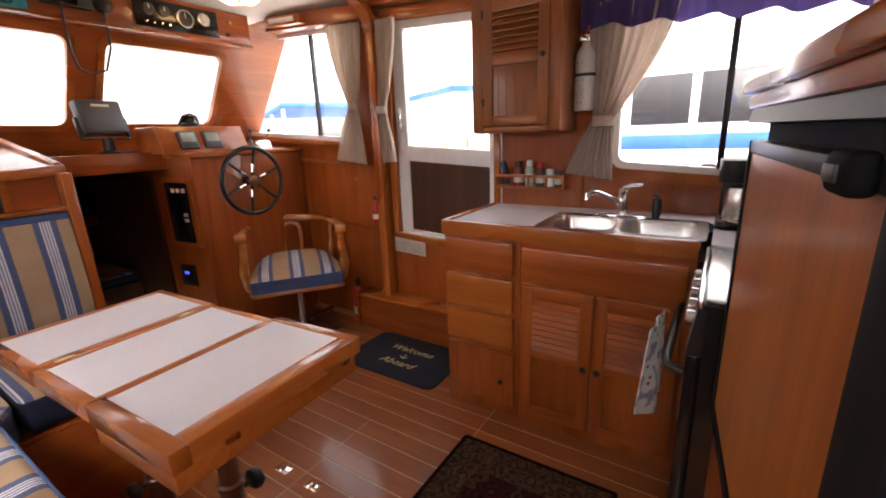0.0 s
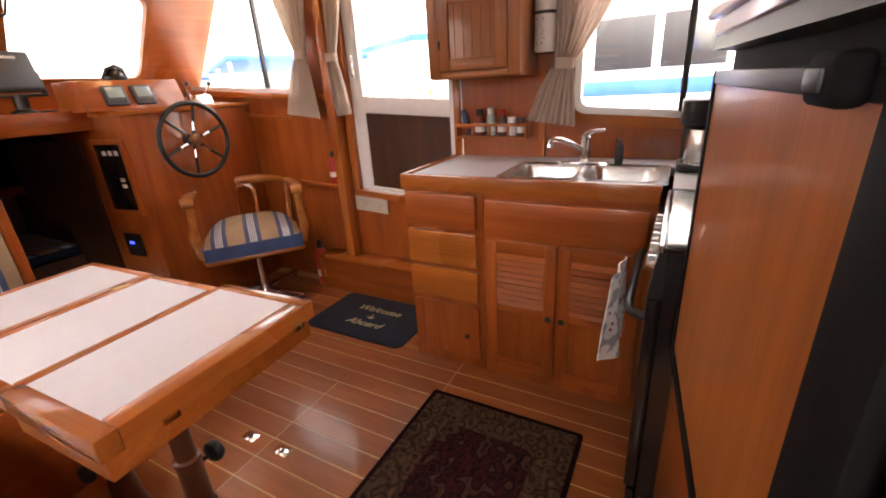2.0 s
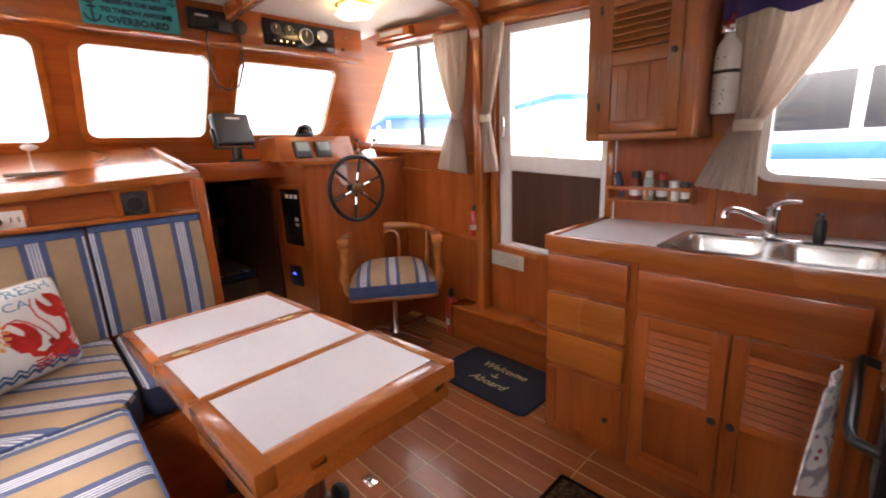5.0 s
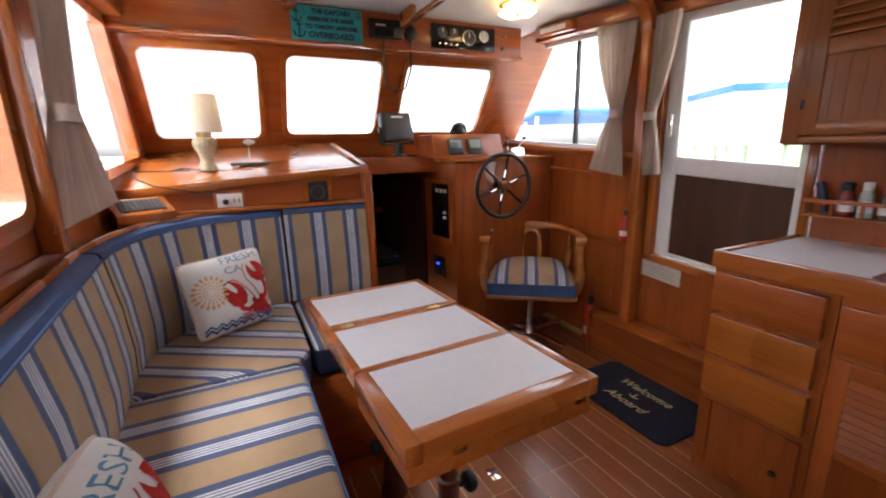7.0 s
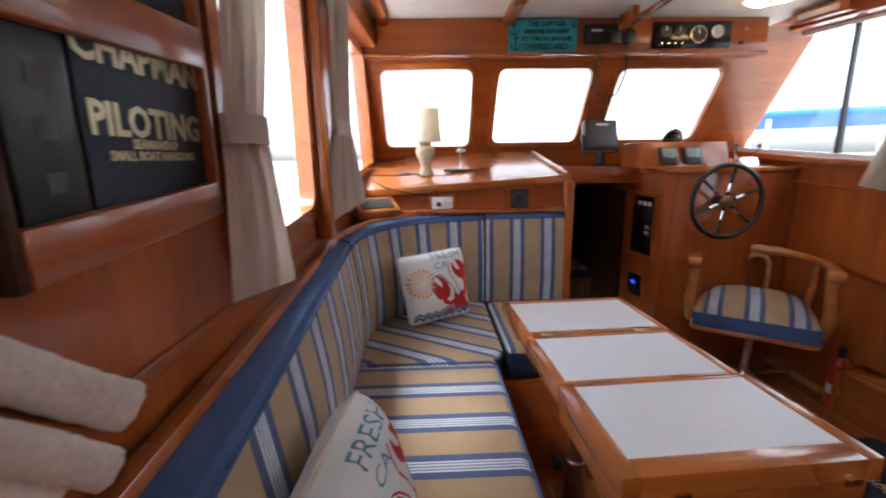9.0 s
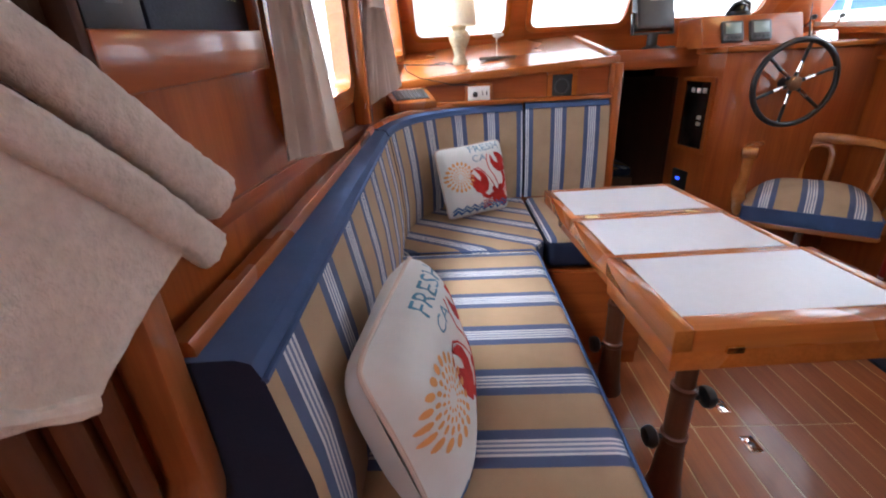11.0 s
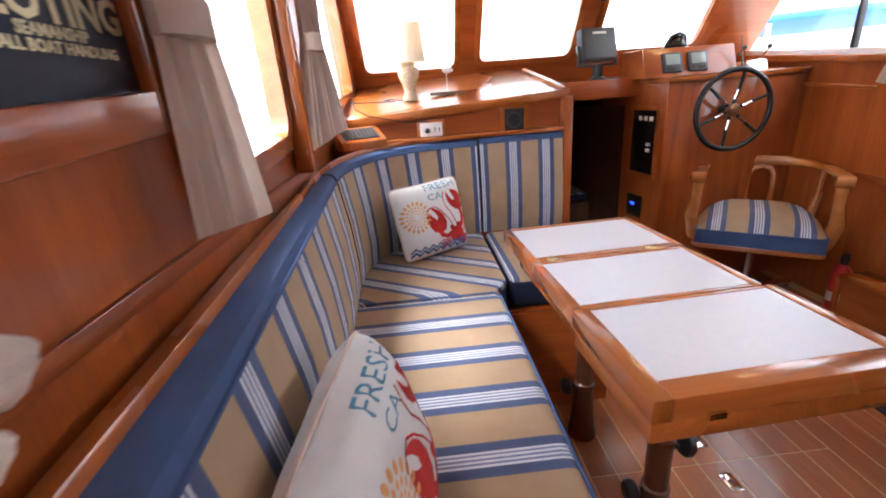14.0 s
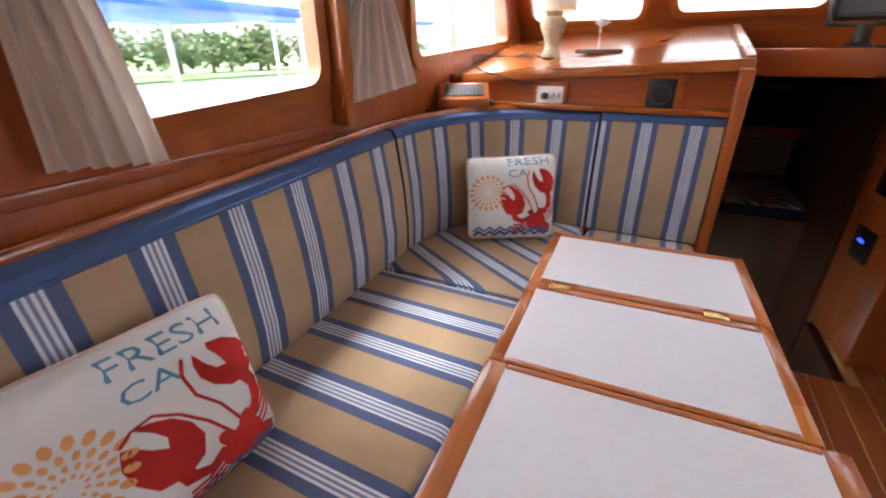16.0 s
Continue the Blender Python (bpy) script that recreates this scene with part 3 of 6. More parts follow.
back_cushion([(0.09 - 0.0033 * k, 0.840 + 0.0900 * k) for k in range(15)], (0.840 - 1.268) / 0.18 + 0.76, "striped settee back cushion with a blue top band", 0.03, 0.18)
arc = [(0.045, 2.11), (0.05, 2.20), (0.075, 2.31), (0.125, 2.41), (0.20, 2.50), (0.30, 2.565), (0.42, 2.60), (0.55, 2.61), (0.585, 2.61)]
back_cushion(arc, 0.35, "curved striped corner back cushion", 0.03)
back_cushion([(0.595, 2.61), (0.73, 2.61), (0.87, 2.61), (0.99, 2.61)], (0.595 - 0.598) / 0.157 + 0.78, "striped back cushion against the shelf cabinet", 0.02, 0.157, 0.605, 1.058, 0.07)

R = thing("settee_rail", "varnished teak rail capping the settee back", "rail", (-0.1, 1.5, 1.03))
bm = bmesh.new()
line = [(0.016, 0.845), (0.010, 1.2), (0.0, 1.6), (-0.012, 2.0), (-0.015, 2.12), (0.015, 2.30), (0.07, 2.44), (0.15, 2.54), (0.27, 2.62), (0.42, 2.665), (0.62, 2.68)]
rows = []
for k, p in enumerate(line):
    p = Vector((*p, 0))
    d = (Vector((*line[min(k + 1, len(line) - 1)], 0)) - Vector((*line[max(k - 1, 0)], 0))).normalized()
    inw = Vector((d.y, -d.x, 0))
    wide = 0.064
    rows.append([bm.verts.new(p + inw * a + Vector((0, 0, z))) for a, z in ((-0.022, 1.035), (-0.018, 1.045), (-0.018, 1.060), (-0.022, 1.067), (-0.032, 1.067), (-0.036, 1.050), (-wide, 1.050), (-wide, 1.035))])
for a, b in zip(rows, rows[1:]):
    for j in range(8):
        bm.faces.new((a[j], a[(j + 1) % 8], b[(j + 1) % 8], b[j]))
bm.faces.new(rows[0]), bm.faces.new(rows[-1][::-1])
bmesh.ops.recalc_face_normals(bm, faces=bm.faces)
part("rail", bent(bm, settee_sheer), TRIM_Y, R)
part("cove_strip", bent(box(0.001, 0.010, 0.83, 1.98, 1.124, 1.15, 0.003), lambda c: (c.x - 0.058, c.y, c.z - 0.07)), TEAK_Y, R)

# ---------------------------------------------------------------- folding table
TZ = 0.795
T = thing("table", "teak folding table with three white laminate leaves", "table", (0.83, 1.6, 0))
leaves = [((0.588, 1.078, 1.160, 1.468), (0.624, 1.046, 1.208, 1.455)), ((0.590, 1.052, 1.4705, 1.7575), (0.614, 1.030, 1.484, 1.733)), ((0.590, 1.052, 1.760, 2.072), (0.614, 1.030, 1.785, 2.048))]
for (x0, x1, y0, y1), (a0, a1, b0, b1) in leaves:
    leaf = part("leaf", box(a0 - 0.005, a1 + 0.005, b0 - 0.005, b1 + 0.005, TZ - 0.03, TZ - 0.001), LAMINATE, T, "white laminate panel")
    for bb, mt in (((x0, a0, y0, y1), TRIM_Y), ((a1, x1, y0, y1), TRIM_Y), ((a0, a1, y0, b0), TRIM_X), ((a0, a1, b1, y1), TRIM_X)):
        part("leaf_edging", box(*bb, TZ - 0.045, TZ + 0.001, 0.003), mt, leaf, "varnished teak edging")
part("apron", box(0.62, 1.03, 1.19, 1.98, TZ - 0.105, TZ - 0.05, 0.004), TRIM_Y, T)
part("leaf_folded", box(0.594, 1.062, 1.167, 1.465, TZ - 0.092, TZ - 0.047, 0.004), TRIM_Y, T, "leaf folded underneath")
LEGWOOD = wood("dark_leg_wood", (0.075, 0.024, 0.012), (0.17, 0.058, 0.028), "z", 0.35, coat=0.1)
for y in (1.455, 1.90):
    leg = part("leg", lathe([(0.052, 0.0), (0.052, 0.014), (0.044, 0.05), (0.033, 0.20), (0.033, 0.215), (0.037, 0.22), (0.037, 0.235), (0.031, 0.24), (0.031, 0.385), (0.034, 0.39), (0.034, 0.405), (0.026, 0.41), (0.026, TZ - 0.1)], (0.835, y, 0), 20), LEGWOOD, T, "dark turned wooden leg")
    for z, a in ((0.36, 1), (0.225, -1)):
        stem = lathe([(0.007, 0.02), (0.007, 0.05), (0.020, 0.052), (0.030, 0.060), (0.032, 0.072), (0.026, 0.084), (0.012, 0.088)], (0, 0, 0), 16, "x")
        part("knob", moved(stem, pose(0.835, y, z, 0, 0, 0 if a > 0 else 180)), BLACK, leg, "black plastic knob")


# ---------------------------------------------------------------- galley
def louvres(parent, x, y0, y1, z0, z1, n, mat, face=-1):
    step = (z1 - z0) / n
    for k in range(n):
        zc = z0 + step * (k + 0.5)
        b = box(-0.004, 0.004, y0, y1, -step * 0.62, step * 0.62, 0.0015, 1)
        part("slat", moved(b, pose(x, 0, zc, 0, -38 * face, 0)), mat, parent)


def louvred_door(parent, name, x, y0, y1, z0, z1, zl0, zl1, n, stile=0.045, mat=None, mat_y=None):
    """A framed door facing port: a louvred field above a plain panel."""
    mat, mat_y = mat or TEAK_Z, mat_y or TEAK_Y
    d = part(name, box(x - 0.018, x, y0, y0 + stile, z0, z1, 0.003), mat, parent)
    part("stile", box(x - 0.018, x, y1 - stile, y1, z0, z1, 0.003), mat, d)
    for a, b in ((z0, z0 + stile), (zl0 - 0.03, zl0), (zl1, z1)):
        part("rail", box(x - 0.017, x, y0 + stile, y1 - stile, a, b, 0.002), mat_y, d)
    part("panel", box(x - 0.008, x - 0.002, y0 + stile, y1 - stile, z0 + stile, zl0 - 0.03), mat, d)
    part("backing", box(x - 0.003, x, y0 + stile, y1 - stile, zl0, zl1), mat_y, d)
    louvres(d, x - 0.010, y0 + stile, y1 - stile, zl0, zl1, n, mat_y)
    return d


G = thing("drawer_cabinet", "varnished teak galley unit with three drawers over a door", "cabinet", (2.27, 1.27, 0), "galley cabinets")
part("body", box(2.0, 2.555, 1.075, 1.452, 0.0, 0.878), TEAK_Z, G)
for z0, z1, mt in ((0.703, 0.848, TEAK_Y), (0.530, 0.680, GOLD_Y), (0.360, 0.507, GOLD_Y)):
    part("drawer_front", box(1.972, 2.0, 1.10, 1.437, z0, z1, 0.005), mt, G, "bevelled drawer front, honey teak")
d = part("door", box(1.984, 2.0, 1.10, 1.145, 0.055, 0.325, 0.003), TEAK_Z, G)
part("stile", box(1.984, 2.0, 1.395, 1.44, 0.055, 0.325, 0.003), TEAK_Z, d)
part("panel", box(1.992, 2.0, 1.145, 1.395, 0.055, 0.325), TEAK_Z, d)
part("knob", lathe([(0.006, 0.0), (0.012, -0.006), (0.011, -0.012)], (1.984, 1.16, 0.175), 12, "x"), BLACK, d, "dark finger pull")

G2 = thing("sink_cabinet", "varnished teak sink unit with two louvred doors", "cabinet", (2.27, 0.75, 0), "galley cabinets")
part("body", box(2.0, 2.555, -0.02, 1.072, 0.0, 0.70), TEAK_Z, G2)
part("front_rail", box(2.0, 2.03, 0.43, 1.072, 0.70, 0.878), TEAK_Y, G2)
part("false_front", box(1.980, 2.0, 0.455, 1.065, 0.685, 0.835, 0.005), TEAK_Y, G2)
louvred_door(G2, "door", 2.0, 0.765, 1.06, 0.055, 0.668, 0.375, 0.615, 9)
louvred_door(G2, "door", 2.0, 0.455, 0.755, 0.055, 0.668, 0.375, 0.615, 9)
for y in (0.79, 0.735):
    part("finger_pull", lathe([(0.013, 0.0), (0.014, -0.004), (0.010, -0.006)], (1.982, y, 0.345), 14, "x"), BLACK, G2, "dark round finger pull")

WT = thing("worktop", "white speckled laminate galley worktop with teak edging", "worktop", (2.27, 0.7, 0.88))
for bb in ((2.005, 2.555, 1.035, 1.435), (2.005, 2.05, 0.43, 1.035), (2.375, 2.555, 0.40, 1.035), (2.005, 2.555, -0.38, 0.40)):
    part("laminate", box(*bb, 0.88, 0.915), LAMINATE, WT)
part("edging", box(1.982, 2.006, 0.43, 1.46, 0.862, 0.926, 0.006), TRIM_Y, WT)
part("edging", box(2.006, 2.555, 1.436, 1.46, 0.862, 0.926, 0.006), TRIM_X, WT)

SK = thing("sink", "double-bowl stainless steel sink set in the worktop", "sink", (2.2, 0.72, 0.75))


def bowl(y0, y1):
    bm = bmesh.new()
    loops = []
    for (e, z, r) in ((-0.012, 0.922, 0.05), (0.004, 0.921, 0.05), (0.010, 0.905, 0.05), (0.022, 0.79, 0.06), (0.05, 0.772, 0.06)):
        loops.append([bm.verts.new((p[0], p[1], z)) for p in rounded(2.055 + e, 2.335 - e, y0 + e, y1 - e, r, 5)])
    for a, b in zip(loops, loops[1:]):
        for j in range(len(a)):
            bm.faces.new((a[j], a[(j + 1) % len(a)], b[(j + 1) % len(a)], b[j]))
    bm.faces.new(loops[-1])
    return bm


for y0, y1 in ((0.735, 1.005), (0.445, 0.715)):
    b = part("bowl", bowl(y0, y1), STEEL, SK)
    part("drain", lathe([(0.028, 0.773), (0.028, 0.776), (0.012, 0.777)], (2.195, (y0 + y1) / 2, 0), 18), CHROME, b)
bm = ring_prism(rounded(2.025, 2.385, 0.415, 1.035, 0.03), rounded(2.045, 2.345, 0.435, 1.015, 0.05), "x", 0, 0.004)
bent(bm, lambda c: (c.y, c.z, 0.9165 + c.x))
part("rim", bm, STEEL, SK)
part("bridge", box(2.05, 2.34, 0.713, 0.737, 0.914, 0.9205), STEEL, SK)
part("deck", box(2.335, 2.385, 0.45, 1.0, 0.914, 0.9205), STEEL, SK)

F = thing("faucet", "chrome single-lever kitchen faucet behind the sink", "faucet", (2.365, 0.76, 0.92))
part("base", box(2.35, 2.385, 0.65, 0.86, 0.9205, 0.93, 0.004), CHROME, F)
part("body", lathe([(0.024, 0.0), (0.024, 0.03), (0.02, 0.05), (0.022, 0.07), (0.022, 0.105), (0.010, 0.115)], (2.365, 0.75, 0.93), 20), CHROME, F)
part("spout", tube([(2.36, 0.76, 0.985), (2.33, 0.80, 1.01), (2.29, 0.835, 1.032), (2.262, 0.862, 1.038), (2.25, 0.872, 1.03), (2.248, 0.874, 1.008)], [0.013, 0.012, 0.011, 0.011, 0.012, 0.013], 14), CHROME, F)
part("lever", tube([(2.365, 0.75, 1.045), (2.36, 0.72, 1.06), (2.35, 0.67, 1.065)], [0.011, 0.008, 0.006], 10), CHROME, F)
SP = thing("soap_pump", "black soap pump beside the faucet", "dispenser", (2.38, 0.615, 0.92))
part("bottle", lathe([(0.016, 0.0), (0.018, 0.02), (0.018, 0.07), (0.012, 0.085)], (2.39, 0.615, 0.9205), 14), BLACK, SP)
part("nozzle", tube([(2.39, 0.615, 1.0), (2.39, 0.615, 1.02), (2.36, 0.625, 1.022)], 0.006, 8), BLACK, SP)

# backsplash trims
structure("trim_backsplash", box(2.545, 2.561, 0.975, 1.005, 0.915, 1.32, 0.003), TRIM_Z, "teak cover strip on the galley wall", "trim")
structure("trim_backsplash_end", box(2.535, 2.561, 1.425, 1.46, 0.915, 1.30, 0.003), TRIM_Z, "teak cover strip beside the door", "trim")

U = thing("wall_cabinet", "teak wall cabinet with a louvred door above the spice rack", "cabinet", (2.45, 1.24, 1.28))
part("body", box(2.318, 2.559, 1.02, 1.455, 1.275, 2.06, 0.004), CAB_Z, U)
for a, b, c, e, mt in ((1.02, 1.075, 1.28, 2.06, CAB_Z), (1.395, 1.455, 1.28, 2.06, CAB_Z), (1.075, 1.395, 1.28, 1.305, CAB_Y)):
    part("face_frame", box(2.298, 2.318, a, b, c, e, 0.003), mt, U)
d = part("door", box(2.290, 2.310, 1.075, 1.125, 1.31, 2.03, 0.003), CAB_Z, U)
part("stile", box(2.290, 2.310, 1.345, 1.395, 1.31, 2.03, 0.003), CAB_Z, d)
for a, b in ((1.31, 1.355), (1.575, 1.63), (1.80, 1.86)):
    part("rail", box(2.291, 2.309, 1.125, 1.345, a, b, 0.002), CAB_Y, d)
part("panel", box(2.300, 2.306, 1.125, 1.345, 1.355, 1.575), CAB_Z, d)
for k in range(5):
    part("groove", box(2.298, 2.3005, 1.15 + 0.042 * k, 1.153 + 0.042 * k, 1.36, 1.57), CAB_Z, d)
# backing darkened to paint the shade between the slats
part("backing", box(2.308, 2.312, 1.125, 1.345, 1.63, 1.80), SHADED_WOOD, d)
louvres(d, 2.300, 1.125, 1.345, 1.635, 1.80, 6, CAB_Y)
part("knob", lathe([(0.006, 0.0), (0.012, -0.008), (0.012, -0.014), (0.006, -0.017)], (2.29, 1.10, 1.60), 14, "x"), BLACK, U, "small dark knob")
for z in (1.40, 1.78):
    part("hinge", box(2.288, 2.296, 1.388, 1.400, z, z + 0.035, 0.002), BLACK, U, "dark metal hinge")
part("cornice", box(2.31, 2.559, 1.005, 1.47, 2.06, 2.075, 0.003), CAB_Y, U)

U.location.z += 0.022

E1 = thing("fire_extinguisher", "white fire extinguisher strapped to the wall beside the cabinet", "extinguisher", (2.49, 1.0, 1.38))
WPAINT = plain("white_enamel", (0.76, 0.74, 0.72), 0.3, vary=0.04, scale=30, bump=0.01)
RED = plain("red_enamel", (0.45, 0.02, 0.015), 0.3, vary=0.1, scale=30, bump=0.01)
PRINT = plain("grey_print", (0.10, 0.10, 0.11), 0.6, vary=0.1)
part("cylinder", lathe([(0.040, 1.385), (0.045, 1.392), (0.045, 1.60), (0.040, 1.635), (0.020, 1.665), (0.016, 1.68)], (2.49, 0.972, 0), 22), WPAINT, E1)
part("strap", lathe([(0.0455, 1.533), (0.0465, 1.533), (0.0465, 1.546), (0.0455, 1.546)], (2.49, 0.972, 0), 22), BLACK, E1, "black strap")
part("valve", box(2.475, 2.505, 0.955, 0.99, 1.68, 1.71, 0.004), CHROME, E1)
part("lever", tube([(2.50, 0.985, 1.705), (2.47, 0.965, 1.725), (2.44, 0.95, 1.735)], [0.007, 0.008, 0.005], 8), RED, E1, "red lever")
part("gauge", lathe([(0.014, 0.0), (0.014, -0.01), (0.011, -0.012)], (2.47, 0.99, 1.69), 14, "x"), CHROME, E1)
part("bracket", box(2.53, 2.559, 0.955, 0.99, 1.40, 1.66, 0.003), BLACK, E1)
for k, (w, z) in enumerate(((0.040, 1.47), (0.034, 1.455), (0.046, 1.44), (0.03, 1.42), (0.04, 1.515), (0.03, 1.59))):
    part("print_bar", bent(box(-w / 2, w / 2, -0.001, 0.001, z - 0.003, z + 0.003), lambda c: (2.49 - 0.0462 * math.cos(c.x / 0.046 - 0.3), 0.972 + 0.0462 * math.sin(c.x / 0.046 - 0.3) * -1, c.z)), PRINT, E1)

SR = thing("spice_rack", "small teak spice rack on the galley wall", "rack", (2.5, 1.24, 1.0))
part("shelf", box(2.485, 2.559, 1.05, 1.43, 1.012, 1.022, 0.002), TRIM_Y, SR)
part("rail", box(2.485, 2.495, 1.05, 1.43, 1.07, 1.084, 0.002), TRIM_Y, SR)
part("back_board", box(2.551, 2.5595, 1.05, 1.43, 1.022, 1.085), TRIM_Y, SR)
for y in (1.05, 1.14, 1.235, 1.33, 1.42):
    part("post", box(2.485, 2.495, y, y + 0.01, 1.022, 1.07), TRIM_Z, SR)
for y in (1.05, 1.42):
    part("end", box(2.495, 2.551, y, y + 0.01, 1.022, 1.08), TRIM_Z, SR)


def bottle(name, y, h, r, body, cap, label, cap_h=0.03, neck=0.7):
    b = thing(name, label, "bottle", (2.522, y, 1.023), "spice bottles")
    z = 1.0225
    part("jar", lathe([(r * 0.94, z), (r, z + 0.004), (r, z + h * 0.8), (r * neck, z + h)], (2.522, y, 0), 16), body, b)
    part("lid", lathe([(r * neck * 1.05, z + h), (r * neck * 1.08, z + h + cap_h * 0.9), (r * neck * 0.8, z + h + cap_h)], (2.522, y, 0), 16), cap, b)
    part("paper_label", lathe([(r * 1.015, z + h * 0.2), (r * 1.02, z + h * 0.2), (r * 1.02, z + h * 0.62), (r * 1.015, z + h * 0.62)], (2.522, y, 0), 16), WPAINT, b)
    return b


DARKRED = plain("chilli_red", (0.22, 0.02, 0.012), 0.4)
NAVYP = plain("navy_plastic", (0.02, 0.03, 0.09), 0.4)
TEAL = plain("pale_green_plastic", (0.40, 0.52, 0.48), 0.4)
AMBER = plain("pepper_brown", (0.10, 0.05, 0.03), 0.45)
s = thing("kitchen_brush", "dark blue handled brush standing in the spice rack", "brush", (2.52, 1.375, 1.023), "spice bottles")
part("handle", tube([(2.522, 1.365, 1.03), (2.52, 1.38, 1.10), (2.518, 1.395, 1.15)], [0.012, 0.017, 0.014], 10), NAVYP, s)
part("collar", tube([(2.522, 1.362, 1.06), (2.521, 1.369, 1.075)], 0.018, 10), RED, s, "red collar")
bottle("spice_jar", 1.305, 0.10, 0.027, DARKRED, BLACK, "spice jar of red chilli with a dark lid")
bottle("spray_bottle", 1.245, 0.105, 0.022, TEAL, WPAINT, "pale green bottle with a white cap")
bottle("spice_jar", 1.185, 0.095, 0.024, AMBER, RED, "spice jar with a red lid")
bottle("salt_shaker", 1.135, 0.075, 0.022, WPAINT, WPAINT, "white salt shaker in the spice rack", 0.015, 0.9)
bottle("pepper_jar", 1.088, 0.07, 0.021, AMBER, GREY, "small jar of pepper with a grey lid", 0.015, 0.9)


# ---------------------------------------------------------------- cooker, fridge, aft units
ST = thing("cooker", "black gas cooker with a glass oven door", "cooker", (1.69, 0.1, 0))
part("body", box(1.455, 1.975, -0.16, 0.392, 0.03, 0.895, 0.004), GLOSSBLACK, ST)
part("hob", box(1.445, 1.985, -0.16, 0.402, 0.8955, 0.906, 0.003), GLOSSBLACK, ST)
part("hob_lid", box(1.458, 1.972, -0.15, 0.396, 0.9065, 0.916, 0.003), STEEL, ST, "bright folding metal hob lid")
part("hob_trim", box(1.445, 1.985, 0.402, 0.412, 0.895, 0.914, 0.003), STEEL, ST, "bright metal edge")
part("control_panel", prism([(0.392, 0.775), (0.425, 0.775), (0.410, 0.895), (0.392, 0.895)], "x", 1.455, 1.975), BLACK, ST)
for k in range(5):
    part("knob", moved(lathe([(0.022, 0.0), (0.02, 0.018), (0.012, 0.022)], (0, 0, 0), 16, "y"), pose(1.53 + 0.09 * k, 0.418, 0.835, 7)), STEEL, ST, "metal-faced knob")
d = part("oven_door", box(1.465, 1.965, 0.392, 0.425, 0.16, 0.765, 0.006), GLOSSBLACK, ST)
part("handle", tube([(1.50, 0.425, 0.70), (1.50, 0.462, 0.71), (1.54, 0.468, 0.71), (1.90, 0.468, 0.71), (1.94, 0.462, 0.71), (1.94, 0.425, 0.70)], 0.012, 10), BLACK, d)
part("drawer", box(1.465, 1.965, 0.392, 0.418, 0.03, 0.15, 0.005), GLOSSBLACK, ST)


def folds(x0, x1, y, z0, z1, n, depth, seed, flare=0.0, cols=40, rows=14):
    """A hanging cloth with soft pleats, across x."""
    rnd = random.Random(seed)
    ph = [rnd.uniform(0, 6.28) for _ in range(4)]
    bm = bmesh.new()
    grid = []
    for r in range(rows + 1):
        v = r / rows
        row = []
        for c in range(cols + 1):
            u = c / cols
            w = (x1 - x0) * (1 + flare * v)
            wob = math.sin(u * n * 6.28 + ph[0]) * 0.7 + math.sin(u * n * 3.1 + ph[1] + v * 1.3) * 0.4
            row.append(bm.verts.new(((x0 + x1) / 2 + (u - 0.5) * w, y + depth * wob * (0.35 + 0.65 * v), z1 + (z0 - z1) * v + 0.006 * math.sin(u * 9 + ph[2]) * v)))
        grid.append(row)
    for a, b in zip(grid, grid[1:]):
        for c in range(cols):
            bm.faces.new((a[c], a[c + 1], b[c + 1], b[c]))
    return bm


def thicken(bm, t):
    bmesh.ops.recalc_face_normals(bm, faces=bm.faces)
    bmesh.ops.solidify(bm, geom=list(bm.faces), thickness=t)
    return bm


def printed_towel():
    m, n, l, b = material("printed_towel")
    tc = n.new("ShaderNodeTexCoord")
    v = n.new("ShaderNodeTexVoronoi")
    v.inputs["Scale"].default_value = 34
    l.new(tc.outputs["Object"], v.inputs["Vector"])
    r = ramp(n, [(0.0, (0.35, 0.05, 0.07)), (0.16, (0.35, 0.05, 0.07)), (0.24, (0.68, 0.66, 0.64)), (0.6, (0.68, 0.66, 0.64)), (0.75, (0.30, 0.28, 0.34))])
    l.new(v.outputs["Distance"], r.inputs[0])
    l.new(r.outputs[0], b.inputs["Base Color"])
    b.inputs["Roughness"].default_value = 0.95
    return m


single("dish_towel", thicken(folds(1.56, 1.73, 0.508, 0.50, 0.765, 1.6, 0.026, 4, 0.12), 0.004), printed_towel(), "white dish towel with a red print on the oven handle", "towel")

RF = thing("refrigerator", "built-in refrigerator with a teak door panel in black trim", "refrigerator", (1.0, 0.0, 0.7))
part("body", box(0.705, 1.425, -0.30, 0.285, 0.68, 1.352), FLATBLACK, RF)
d = part("door", box(0.795, 1.405, 0.285, 0.310, 0.715, 1.275), wood("fridge_panel_teak", (0.34, 0.095, 0.018), (0.54, 0.18, 0.04), "z", 0.38, 0.2, 0.05), RF, "honey teak door panel")
for a, b in ((1.405, 1.428), (0.715, 0.795)):
    part("door_trim", box(a, b, 0.283, 0.3135, 0.68, 1.298, 0.003), FLATBLACK, d)
part("door_trim", box(0.795, 1.405, 0.283, 0.3135, 1.275, 1.298, 0.003), BLACK, d)
part("door_trim", box(0.795, 1.405, 0.283, 0.3135, 0.68, 0.715, 0.003), FLATBLACK, d)
part("vent_trim", prism([(0.285, 1.328), (0.320, 1.331), (0.316, 1.354), (0.285, 1.354)], "x", 0.705, 1.428), BLACK, RF)
part("latch", box(0.806, 0.859, 0.312, 0.336, 1.272, 1.308, 0.008, 3), FLATBLACK, d, "black plastic latch")
